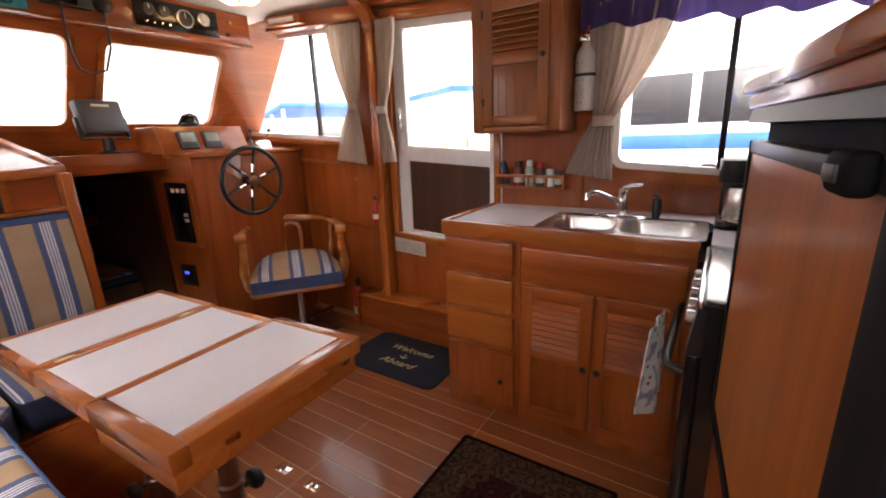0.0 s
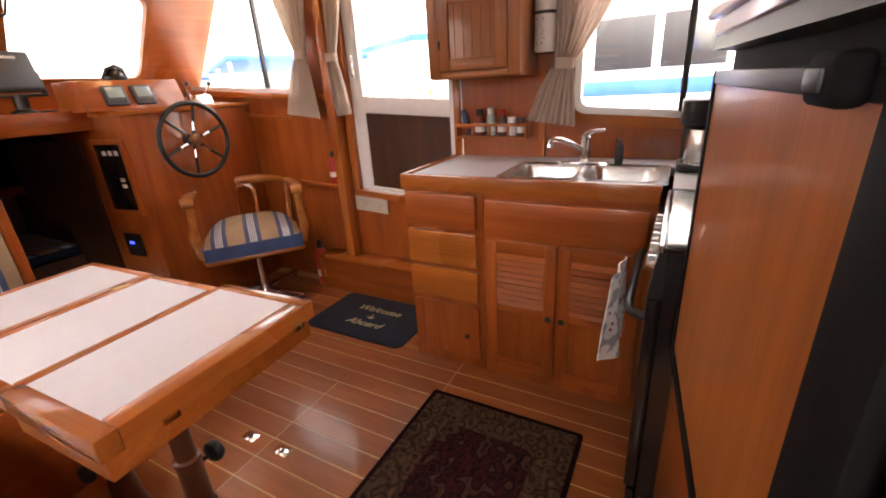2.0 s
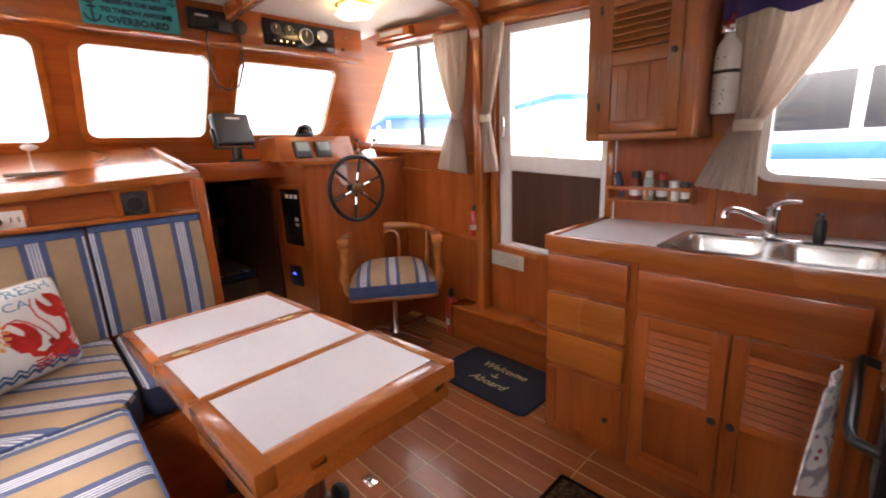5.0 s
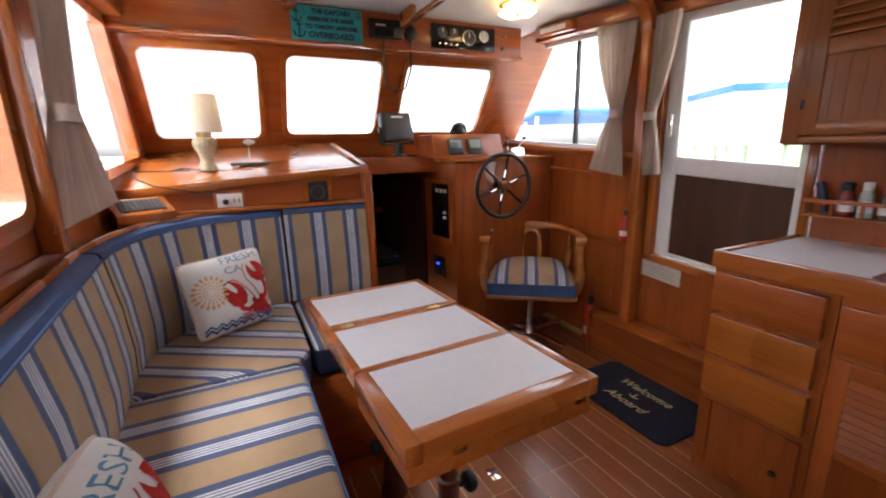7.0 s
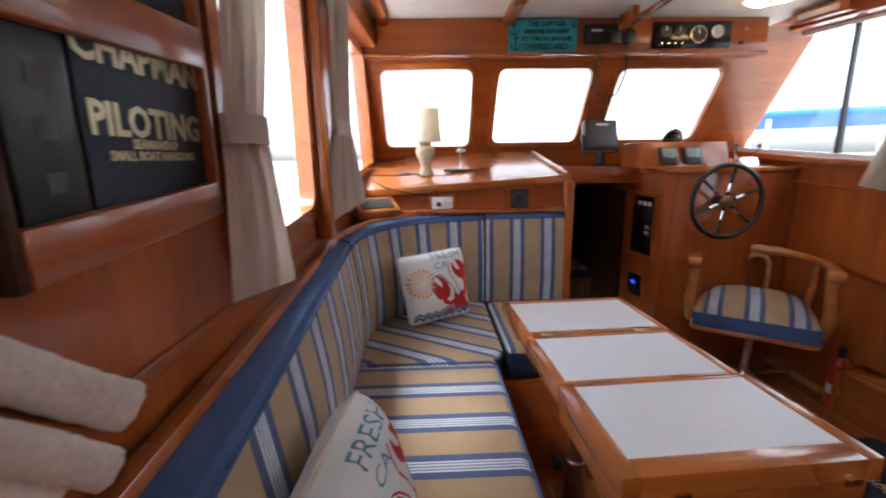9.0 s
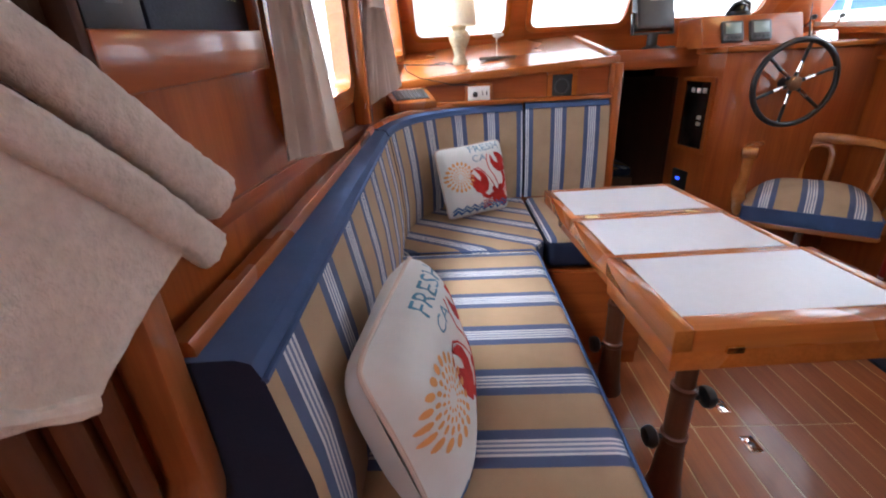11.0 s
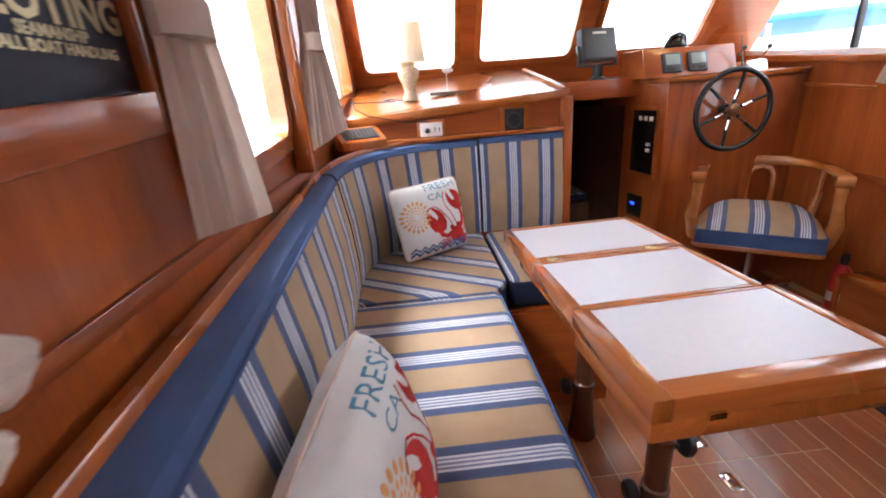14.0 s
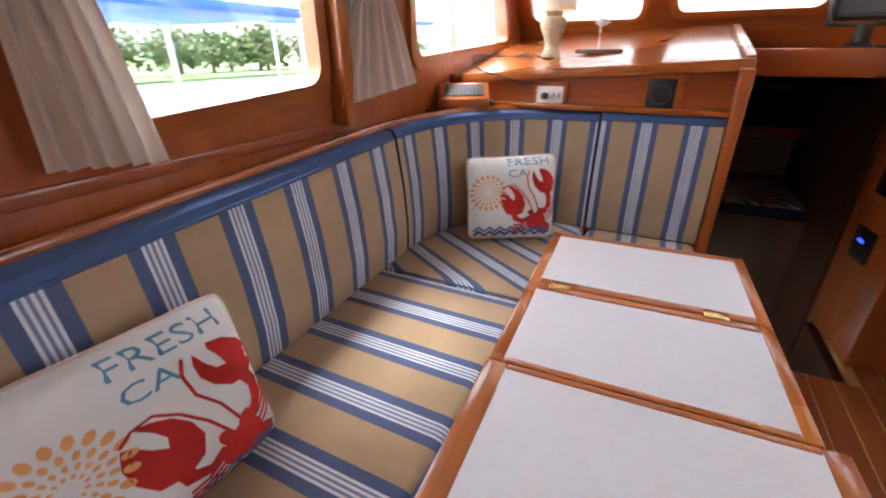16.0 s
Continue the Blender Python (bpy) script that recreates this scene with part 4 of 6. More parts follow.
part("latch_button", box(0.818, 0.847, 0.334, 0.340, 1.282, 1.298, 0.003), BLACK, d)
LC = thing("lower_cabinet", "teak cabinet below the refrigerator", "cabinet", (1.0, 0.0, 0))
part("body", box(0.60, 1.43, -0.30, 0.280, 0.028, 0.675), TEAK_Z, LC)
part("door", box(0.75, 1.405, 0.280, 0.305, 0.06, 0.66, 0.004), TEAK_Z, LC)
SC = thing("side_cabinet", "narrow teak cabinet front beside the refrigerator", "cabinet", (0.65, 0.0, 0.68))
part("front_panel", box(0.60, 0.702, -0.30, 0.300, 0.676, 1.352, 0.003), TEAK_Z, SC)
HC = thing("high_counter", "varnished teak counter top above the refrigerator", "counter", (1.0, 0.0, 1.36))
part("top", box(0.59, 1.445, -0.31, 0.335, 1.381, 1.412, 0.008), TRIM_X, HC)
part("fascia", box(0.60, 1.432, 0.24, 0.322, 1.3555, 1.380, 0.004), TEAK_X, HC)
BX = thing("storage_tin", "grey-green storage tin on the high counter", "tin", (0.95, 0.12, 1.413))
part("tin", box(0.80, 1.10, 0.04, 0.26, 1.413, 1.51, 0.006), plain("grey_green_paint", (0.16, 0.19, 0.15), 0.4), BX)
part("lid", box(0.795, 1.105, 0.035, 0.265, 1.51, 1.535, 0.006), plain("dark_green_paint", (0.07, 0.09, 0.07), 0.4), BX)
# the refrigerator unit stands a few degrees off square
SKEW = Matrix.Translation((1.43, 0.362, -0.028)) @ pose(0, 0, 0, 0, 0, 5.4) @ Matrix.Translation((-1.43, -0.315, 0))
for unit in (RF, LC, SC, HC, BX):
    unit.matrix_basis = SKEW @ unit.matrix_basis

CM = thing("coffee_maker", "black and steel coffee maker on the worktop", "appliance", (2.34, 0.32, 0.92))
part("base", prism(rounded(2.26, 2.44, 0.24, 0.40, 0.04), "z", 0.916, 0.945, 0.004), BLACK, CM)
part("column", box(2.38, 2.44, 0.25, 0.39, 0.945, 1.13, 0.01), BLACK, CM)
part("head", prism(rounded(2.25, 2.44, 0.235, 0.405, 0.05), "z", 1.09, 1.175, 0.008), BLACK, CM)
part("carafe", lathe([(0.055, 0.946), (0.06, 0.955), (0.06, 1.03), (0.05, 1.07)], (2.315, 0.32, 0), 22), STEEL, CM)
part("drip_tray", lathe([(0.065, 0.9455), (0.068, 0.949), (0.066, 0.952)], (2.315, 0.32, 0), 22), CHROME, CM)


# ---------------------------------------------------------------- step, mats, small fittings starboard
SB = thing("door_step", "teak step below the side door", "step", (2.49, 1.9, 0))
part("riser", box(2.425, 2.56, 1.462, 2.46, 0.0, 0.225), TEAK_Y, SB)
part("tread", box(2.405, 2.558, 1.462, 2.475, 0.226, 0.245, 0.006), TRIM_Y, SB)
part("nosing_post", box(2.40, 2.425, 2.46, 2.48, 0.0, 0.225, 0.004), TEAK_Z, SB)

MAT = thing("door_mat", "navy welcome mat with gold script on the cabin sole", "mat", (2.19, 1.9, 0))
part("mat_pad", prism(rounded(1.965, 2.40, 1.555, 2.225, 0.05), "z", 0.0, 0.012, 0.003), plain("navy_pile", (0.012, 0.016, 0.034), 0.95, vary=0.3, scale=300, bump=0.8), MAT)


def letters(text, size, m, mat, parent, name="lettering", shear=0.0, depth=0.0008, align="CENTER", bold=0.0):
    cu = bpy.data.curves.new("lettering", "FONT")
    cu.body, cu.size, cu.shear, cu.extrude, cu.align_x, cu.align_y = text, size, shear, depth, align, "CENTER"
    cu.resolution_u, cu.offset = 2, bold
    tmp = new("lettering", cu)
    me = bpy.data.meshes.new_from_object(tmp.evaluated_get(bpy.context.evaluated_depsgraph_get()))
    bpy.data.objects.remove(tmp)
    bm = bmesh.new()
    bm.from_mesh(me)
    bpy.data.meshes.remove(me)
    return part(name, moved(bm, m), mat, parent)


GOLDTHREAD = plain("gold_thread", (0.55, 0.45, 0.24), 0.7, vary=0.2)
letters("Welcome", 0.078, pose(2.255, 1.89, 0.0133, 0, 0, -90), GOLDTHREAD, MAT, shear=0.35)
letters("Aboard", 0.078, pose(2.10, 1.89, 0.0133, 0, 0, -90), GOLDTHREAD, MAT, shear=0.35)
bm = tube([(2.20, 1.89, 0.0135), (2.16, 1.89, 0.0135)], 0.003, 6)
add_tube(bm, [(2.172, 1.915, 0.0135), (2.162, 1.905, 0.0135), (2.158, 1.89, 0.0135), (2.162, 1.875, 0.0135), (2.172, 1.865, 0.0135)], 0.003, 6)
part("anchor_motif", bm, GOLDTHREAD, MAT)


def rug_pile(name, tones, scale):
    m, n, l, b = material(name)
    tc = n.new("ShaderNodeTexCoord")
    v = n.new("ShaderNodeTexVoronoi")
    v.feature = "SMOOTH_F1"
    v.inputs["Scale"].default_value = scale
    l.new(tc.outputs["Object"], v.inputs["Vector"])
    w = n.new("ShaderNodeTexWave")
    w.wave_type = "RINGS"
    w.inputs["Scale"].default_value, w.inputs["Distortion"].default_value, w.inputs["Detail"].default_value = 9, 9, 3
    mp = n.new("ShaderNodeMapping")
    mp.inputs["Location"].default_value = (-1.36, -0.86, 0)
    l.new(tc.outputs["Object"], mp.inputs[0]), l.new(mp.outputs[0], w.inputs["Vector"])
    r = ramp(n, list(zip((0.1, 0.35, 0.5, 0.62, 0.8), tones)))
    l.new(v.outputs["Distance"], r.inputs[0])
    r2 = ramp(n, [(0.3, (0.85, 0.8, 0.8)), (0.7, (1.1, 1.0, 0.95))])
    l.new(w.outputs[1], r2.inputs[0])
    l.new(mix_color(n, l, 1.0, r.outputs[0], r2.outputs[0], "MULTIPLY"), b.inputs["Base Color"])
    g = noise_node(n, l, 500, 2)
    bump_to(n, l, b, g.outputs[0], 0.7, 0.004)
    b.inputs["Roughness"].default_value, b.inputs["Specular IOR Level"].default_value = 0.95, 0.1
    return m


RUG = thing("rug", "dark red and brown patterned rug before the cooker", "rug", (1.35, 0.906, 0))
DKB = plain("rug_edge", (0.012, 0.004, 0.005), 0.95, vary=0.3, scale=200, bump=0.5)
DKB.node_tree.nodes["Principled BSDF"].inputs["Specular IOR Level"].default_value = 0.1
bm = ring_prism(rounded(0.96, 1.765, 0.585, 1.228, 0.012), rounded(0.977, 1.748, 0.602, 1.211, 0.01), "x", 0, 0.012)
part("border", bent(bm, lambda c: (c.y, c.z, c.x)), DKB, RUG, "bound dark red edge")
bm = ring_prism(rounded(0.977, 1.748, 0.602, 1.211, 0.01), rounded(1.115, 1.61, 0.722, 1.091, 0.05), "x", 0, 0.0115)
part("patterned_band", bent(bm, lambda c: (c.y, c.z, c.x)), rug_pile("rug_band_pile", ((0.022, 0.013, 0.010), (0.085, 0.055, 0.032), (0.030, 0.014, 0.012), (0.100, 0.066, 0.038), (0.035, 0.012, 0.010)), 26), RUG, "brown flowered band")
part("field", prism(rounded(1.115, 1.61, 0.722, 1.091, 0.05), "z", 0.0, 0.0115), rug_pile("rug_field_pile", ((0.012, 0.005, 0.006), (0.045, 0.012, 0.012), (0.010, 0.005, 0.008), (0.075, 0.040, 0.026), (0.012, 0.005, 0.007)), 30), RUG, "near-black red flowered field")

VP = thing("wall_plate", "cream plate screwed below the side door", "plate", (2.555, 2.09, 0.5))
part("plate", bent(box(2.551, 2.559, 1.965, 2.215, 0.515, 0.61, 0.002), sheer), plain("cream_plastic", (0.55, 0.50, 0.42), 0.5), VP)
for k in range(4):
    part("print_bar", bent(box(2.5500, 2.5512, 2.0 + 0.01 * (k % 2), 2.18, 0.535 + 0.016 * k, 0.539 + 0.016 * k), sheer), plain("pale_print", (0.34, 0.31, 0.27), 0.6), VP)


def small_extinguisher(x, y, z, h, r, label):
    e = thing("fire_extinguisher", label, "extinguisher", (x, y, z), "small extinguishers")
    part("cylinder", lathe([(r * 0.9, z), (r, z + 0.01), (r, z + h * 0.7), (r * 0.45, z + h * 0.82)], (x, y, 0), 18), RED, e)
    part("valve", lathe([(r * 0.4, z + h * 0.82), (r * 0.5, z + h * 0.92), (r * 0.3, z + h)], (x, y, 0), 12), BLACK, e)
    part("paper_label", lathe([(r * 1.01, z + h * 0.2), (r * 1.02, z + h * 0.2), (r * 1.02, z + h * 0.36), (r * 1.01, z + h * 0.36)], (x, y, 0), 18), WPAINT, e)
    return e


small_extinguisher(2.47, 2.52, 0.0, 0.33, 0.042, "red fire extinguisher with a white label beside the step")
e = small_extinguisher(2.515, 2.325, 0.73, 0.20, 0.029, "small red extinguisher clipped to the post")
part("clip", box(2.535, 2.559, 2.31, 2.34, 0.78, 0.82, 0.002), BLACK, e)
GR = thing("grab_rail", "short teak grab rail on the side wall", "rail", (2.53, 2.85, 1.12))
part("bar", bent(box(2.515, 2.53, 2.64, 3.04, 1.065, 1.082, 0.006), sheer), TRIM_Y, GR)
for y in (2.66, 3.01):
    part("standoff", bent(box(2.53, 2.559, y, y + 0.02, 1.066, 1.08), sheer), TRIM_Y, GR)
structure("trim_dado", bent(box(2.552, 2.5595, 2.28, 3.05, 0.63, 0.66, 0.003), sheer), TEAK_Y, "narrow teak batten on the side wall", "trim")


# ---------------------------------------------------------------- helm
WH = thing("steering_wheel", "black six-spoke steering wheel with steel spoke tips on the helm console", "wheel", (2.04, 2.93, 1.04))
cx, cy, cz, rr = 2.035, 2.925, 1.06, 0.208
bm = bmesh.new()
N, K = 48, 10
ringv = [[bm.verts.new((cx + (rr + 0.014 * math.cos(b)) * math.cos(a), cy + 0.014 * math.sin(b), cz + (rr + 0.014 * math.cos(b)) * math.sin(a))) for b in (6.2832 * j / K for j in range(K))] for a in (6.2832 * i / N for i in range(N))]
for i in range(N):
    for j in range(K):
        bm.faces.new((ringv[i][j], ringv[i][(j + 1) % K], ringv[(i + 1) % N][(j + 1) % K], ringv[(i + 1) % N][j]))
bmesh.ops.recalc_face_normals(bm, faces=bm.faces)
part("rim", bm, BLACK, WH)
for k in range(6):
    a = radians(20 + 60 * k)
    def at(r, dy=0.0):
        return (cx + r * math.cos(a), cy + dy, cz + r * math.sin(a))
    sp = part("spoke", tube([at(0.03, 0.012), at(0.10, 0.008), at(0.197)], [0.011, 0.009, 0.009], 8), BLACK, WH)
    part("spoke_sleeve", tube([at(0.055, 0.010), at(0.105, 0.007)], 0.0115, 10), CHROME, sp, "bright steel sleeve")
part("hub", lathe([(0.034, 0.02), (0.036, -0.004), (0.03, -0.012), (0.012, -0.016)], (cx, cy, cz), 22, "y"), plain("bronze", (0.25, 0.13, 0.07), 0.35, 0.8), WH)
part("shaft", lathe([(0.03, 0.02), (0.035, 0.076)], (cx, cy, cz), 18, "y"), BLACK, WH)

SCREEN = plain("lcd_screen", (0.30, 0.38, 0.38), 0.15, vary=0.05)
for x0 in (1.70, 1.845):
    I = thing("engine_display", "small grey instrument display on the helm box", "display", (x0 + 0.05, 3.07, 1.27), "helm displays")
    slope = pose(0, 3.0705, 1.272, -21.5)
    part("housing", moved(box(x0, x0 + 0.11, -0.022, 0.006, 0.0, 0.108, 0.008), slope), GREY, I)
    part("screen", moved(box(x0 + 0.015, x0 + 0.095, -0.0245, -0.020, 0.038, 0.095, 0.001), slope), SCREEN, I, "pale lcd screen")
    for q in range(4):
        part("button", moved(box(x0 + 0.016 + 0.021 * q, x0 + 0.030 + 0.021 * q, -0.0245, -0.020, 0.012, 0.024, 0.001), slope), BLACK, I)
CP = thing("compass", "black domed compass on the helm box", "compass", (1.86, 3.24, 1.405))
part("base", lathe([(0.06, 1.4055), (0.062, 1.42), (0.055, 1.43)], (1.86, 3.24, 0), 22), BLACK, CP)
part("dome", lathe([(0.05, 1.43), (0.046, 1.45), (0.03, 1.468), (0.008, 1.475)], (1.86, 3.24, 0), 22), GLOSSBLACK, CP)
part("hood", tube([(1.80, 3.24, 1.42), (1.82, 3.22, 1.468), (1.86, 3.21, 1.482), (1.90, 3.22, 1.468), (1.92, 3.24, 1.42)], 0.009, 8), BLACK, CP)
TH = thing("engine_controls", "chrome twin-lever engine controls on the console", "controls", (2.24, 3.12, 1.252))
part("base", prism([(3.06, 1.2525), (3.18, 1.2525), (3.165, 1.30), (3.085, 1.31)], "x", 2.17, 2.31, 0.008), CHROME, TH)
for x, dx in ((2.20, -0.02), (2.28, 0.045)):
    lv = part("lever", tube([(x, 3.12, 1.30), (x + dx * 0.6, 3.11, 1.335), (x + dx, 3.10, 1.365)], 0.005, 8), CHROME, TH)
    part("lever_knob", lathe([(0.006, -0.012), (0.013, -0.006), (0.013, 0.006), (0.006, 0.012)], (x + dx, 3.10, 1.375), 12), BLACK, lv, "black ball knob")
AN = thing("radio_aerial", "thin black aerial on the console", "aerial", (2.14, 3.1, 1.25))
part("whip", tube([(2.135, 3.03, 1.2525), (2.135, 3.06, 1.35), (2.13, 3.07, 1.44)], [0.006, 0.003, 0.002], 8), BLACK, AN)
part("cradle", box(2.08, 2.17, 3.0, 3.05, 1.2525, 1.268, 0.004), BLACK, AN)

MN = thing("plotter", "grey chart plotter with its cover on, on a black bracket", "monitor", (1.42, 3.35, 1.262))
mt = pose(1.455, 3.36, 1.325, -12, 0, 10)
part("case", moved(box(-0.115, 0.115, -0.035, 0.03, 0.045, 0.235, 0.012), mt), GREY, MN)
part("front_cover", moved(box(-0.105, 0.105, -0.041, -0.034, 0.055, 0.225, 0.004), mt), GREY, MN)
part("print_bar", moved(box(-0.045, 0.045, -0.0425, -0.0405, 0.195, 0.207), mt), WPAINT, MN)
part("bracket", moved(box(-0.135, 0.135, -0.01, 0.01, 0.02, 0.034, 0.003), mt), BLACK, MN)
for sgn in (-1, 1):
    part("bracket_arm", moved(box(sgn * 0.125 - 0.008, sgn * 0.125 + 0.008, -0.012, 0.012, 0.03, 0.14, 0.003), mt), BLACK, MN)
part("foot", lathe([(0.055, 1.2625), (0.055, 1.272), (0.03, 1.285), (0.03, 1.352)], (1.455, 3.36, 0), 18), BLACK, MN)
part("cable", tube([(1.44, 3.38, 1.272), (1.52, 3.36, 1.27), (1.58, 3.33, 1.27)], 0.006, 8), BLACK, MN)

SP2 = thing("switch_panel", "black breaker panel set in the side of the helm console", "panel", (1.68, 3.15, 0.9))
def side(c):
    return (c.x - (c.y - 3.0) * 0.118, c.y, c.z)
part("plate", bent(box(1.694, 1.702, 3.06, 3.28, 0.71, 1.08, 0.002), side), GLOSSBLACK, SP2)
for k in range(3):
    part("switch", bent(box(1.690, 1.696, 3.09 + 0.05 * k, 3.12 + 0.05 * k, 1.02, 1.045, 0.002), side), WPAINT, SP2)
for k in range(2):
    part("switch", bent(box(1.690, 1.696, 3.10, 3.135, 0.84 + 0.035 * k, 0.86 + 0.035 * k, 0.002), side), WPAINT, SP2)
part("frame", bent(ring_prism(rounded(3.03, 3.31, 0.685, 1.105, 0.01), rounded(3.06, 3.28, 0.71, 1.08, 0.005), "x", 1.690, 1.704), side), TEAK_Z, SP2)
US = thing("usb_charger", "black charger with a small blue light on the console side", "socket", (1.68, 3.2, 0.5))
part("plate", bent(box(1.692, 1.702, 3.14, 3.28, 0.42, 0.56, 0.003), side), BLACK, US)
part("blue_light", bent(box(1.689, 1.693, 3.20, 3.235, 0.497, 0.512, 0.001), side), glow("blue_indicator", (0.02, 0.05, 1.0), 0.35), US, "glowing blue indicator")

# companionway furniture, its wood darkened to carry the shade of the bow
BR = thing("bow_steps", "wooden steps down into the bow cabin", "steps", (1.33, 3.4, -0.58))
part("tread", box(1.04, 1.64, 2.86, 3.05, -0.30, -0.26), SHADED_WOOD, BR)
part("tread", box(1.04, 1.64, 3.05, 3.25, -0.44, -0.40), SHADED_WOOD, BR)
BW = thing("bow_berth", "wooden bow berth front below the companionway, shade put into its colour", "berth", (1.32, 4.1, -0.58))
part("berth_front", box(1.006, 1.638, 3.84, 3.86, -0.58, 0.36), SHADED_WOOD, BW)
part("berth_base", box(1.006, 1.638, 3.862, 4.98, 0.30, 0.36), SHADED_WOOD, BW)
bm = run_mesh(cushion_box(1.01, 1.634, 3.85, 4.6, 0.362, 0.44), lambda n, c: n.z > 0.3, lambda p: (p.x * 0.8 + p.y * 0.6) / 0.157)
single("berth_cushion", bm, [STRIPES, SHADED_NAVY], "striped cushion with a dark band on the bow berth", "cushion")
SHELFB = thing("bow_shelf", "wooden shelf with a fiddle over the bow berth", "shelf", (1.32, 4.5, 0.8))
part("board", box(1.006, 1.638, 4.40, 4.98, 0.74, 0.76), SHADED_WOOD, SHELFB)
part("fiddle", box(1.006, 1.638, 4.38, 4.40, 0.735, 0.80, 0.003), TEAK_X, SHELFB)
PALE = plain("grey_lining", (0.34, 0.34, 0.345), 0.8, vary=0.06, scale=12)
structure("wall_bow_lining", box(1.006, 1.638, 4.62, 4.64, 0.44, 0.735), PALE, "pale lining above the bow berth", "wall")
structure("wall_bow_lining_upper", box(1.006, 1.638, 4.985, 4.999, 0.98, 1.10), PALE, "pale lining below the bow deck", "wall")
single("storage_bag", box(1.30, 1.60, 4.45, 4.75, 0.761, 0.96, 0.05, 3), weave("dark_bag_cloth", (0.03, 0.035, 0.045)), "dark stowage bag on the bow shelf", "bag")

# helm chair
HCH = thing("helm_chair", "honey wood captain's chair with a striped seat on a steel pedestal", "chair", (2.18, 2.80, 0))
M = Matrix.Translation((2.18, 2.80, 0)) @ pose(0, 0, 0, 0, 0, -37)   # the chair faces its own -y
for a in (0, 90, 180, 270):
    ft = part("foot", moved(moved(prism([(-0.022, 0.02), (0.022, 0.02), (0.016, 0.045), (-0.016, 0.045)], "y", 0.0, 0.32, 0.004), pose(0, 0, 0, 0, 0, a + 45)), M), CHROME, HCH, "polished steel foot")
    part("glide", moved(moved(lathe([(0.018, 0.0), (0.02, 0.012), (0.016, 0.02)], (0, 0.30, 0), 12), pose(0, 0, 0, 0, 0, a + 45)), M), GREY, ft)
part("pedestal", moved(lathe([(0.05, 0.03), (0.035, 0.06), (0.024, 0.09), (0.022, 0.30), (0.045, 0.33), (0.06, 0.346)], (0, 0, 0), 20), M), STEEL, HCH, "steel column")
HONEY = wood("honey_chair_wood", (0.40, 0.13, 0.03), (0.66, 0.27, 0.075), "x", 0.22, 0.25, 0.5)
part("seat_frame", moved(prism(rounded(-0.30, 0.30, -0.255, 0.25, 0.06), "z", 0.347, 0.372, 0.008), M), HONEY, HCH)
bm = bmesh.new()
grid = []
for i in range(17):
    row = []
    for j in range(17):
        u, v = i / 8 - 1, j / 8 - 1
        x, y = 0.282 * u * (1 - 0.16 * max(0, v) ** 2), -0.02 + 0.245 * v
        row.append(bm.verts.new((x, y, 0.462 + 0.075 * (1 - u ** 4) * (1 - v ** 4) ** 0.8 + 0.025 * (v + 1) * (1 - u ** 4) * 0.4 - 0.008 * (abs(u) > 0.99 or abs(v) > 0.99))))
    grid.append(row)
for a, b in zip(grid, grid[1:]):
    for j in range(16):
        bm.faces.new((a[j], b[j], b[j + 1], a[j + 1]))
lay = bm.verts.layers.float.new("run")
for v in bm.verts:
    v[lay] = v.co.x / 0.19 + 0.76
part("cushion_top", moved(bm, M), STRIPES, HCH, "tan and blue striped seat")
band = [(0.282 * p[0] * (1 - 0.16 * max(0, p[1]) ** 2) * 0.998, -0.02 + 0.245 * p[1] * 0.998) for p in rounded(-1, 1, -1, 1, 0.05)]
part("cushion_band", moved(prism(band, "z", 0.373, 0.459, 0.004), M), BLUECLOTH, HCH, "blue cushion band")
for z in (0.377, 0.458):
    part("piping", moved(tube([(p[0] * 1.006, p[1] * 1.006, z) for p in band] + [(band[0][0] * 1.006, band[0][1] * 1.006, z)], 0.0035, 6), M), TRIM_X if z < 0.4 else BLUECLOTH, HCH)


def bow(k):
    """The bent back rail: a flat bow that runs forward into both arms."""
    a = radians(-8 + 196 * k / 28)
    c, d = math.cos(a), math.sin(a)
    q = 1 / (abs(c) ** 2.6 + abs(d) ** 2.6) ** (1 / 2.6)
    return (0.305 * q * c, -0.12 + (0.38 if d > 0 else 0.30) * q * d, 0.732 + 0.022 * max(0.0, d))


bm = bmesh.new()
rings = []
for k in range(29):
    p, o, e = Vector(bow(k)), Vector(bow(max(k - 1, 0))), Vector(bow(min(k + 1, 28)))
    d = (e - o).normalized()
    side = Vector((d.y, -d.x, 0)).normalized()
    back = max(0.0, 1 - abs(k - 14) / 8)
    w, h = 0.031 - 0.006 * back, 0.017 + 0.016 * back
    if k < 3 or k > 25:
        w, h = 0.036, 0.024
    rings.append([bm.verts.new(p + side * w * math.copysign(abs(math.cos(t)) ** 0.7, math.cos(t)) + Vector((0, 0, h * math.copysign(abs(math.sin(t)) ** 0.7, math.sin(t))))) for t in (6.2832 * j / 12 for j in range(12))])
for p, q in zip(rings, rings[1:]):
    for j in range(12):
        bm.faces.new((p[j], p[(j + 1) % 12], q[(j + 1) % 12], q[j]))
bm.faces.new(rings[0]), bm.faces.new(rings[-1])
bmesh.ops.recalc_face_normals(bm, faces=bm.faces)
part("arm_rail", moved(bm, M), HONEY, HCH)
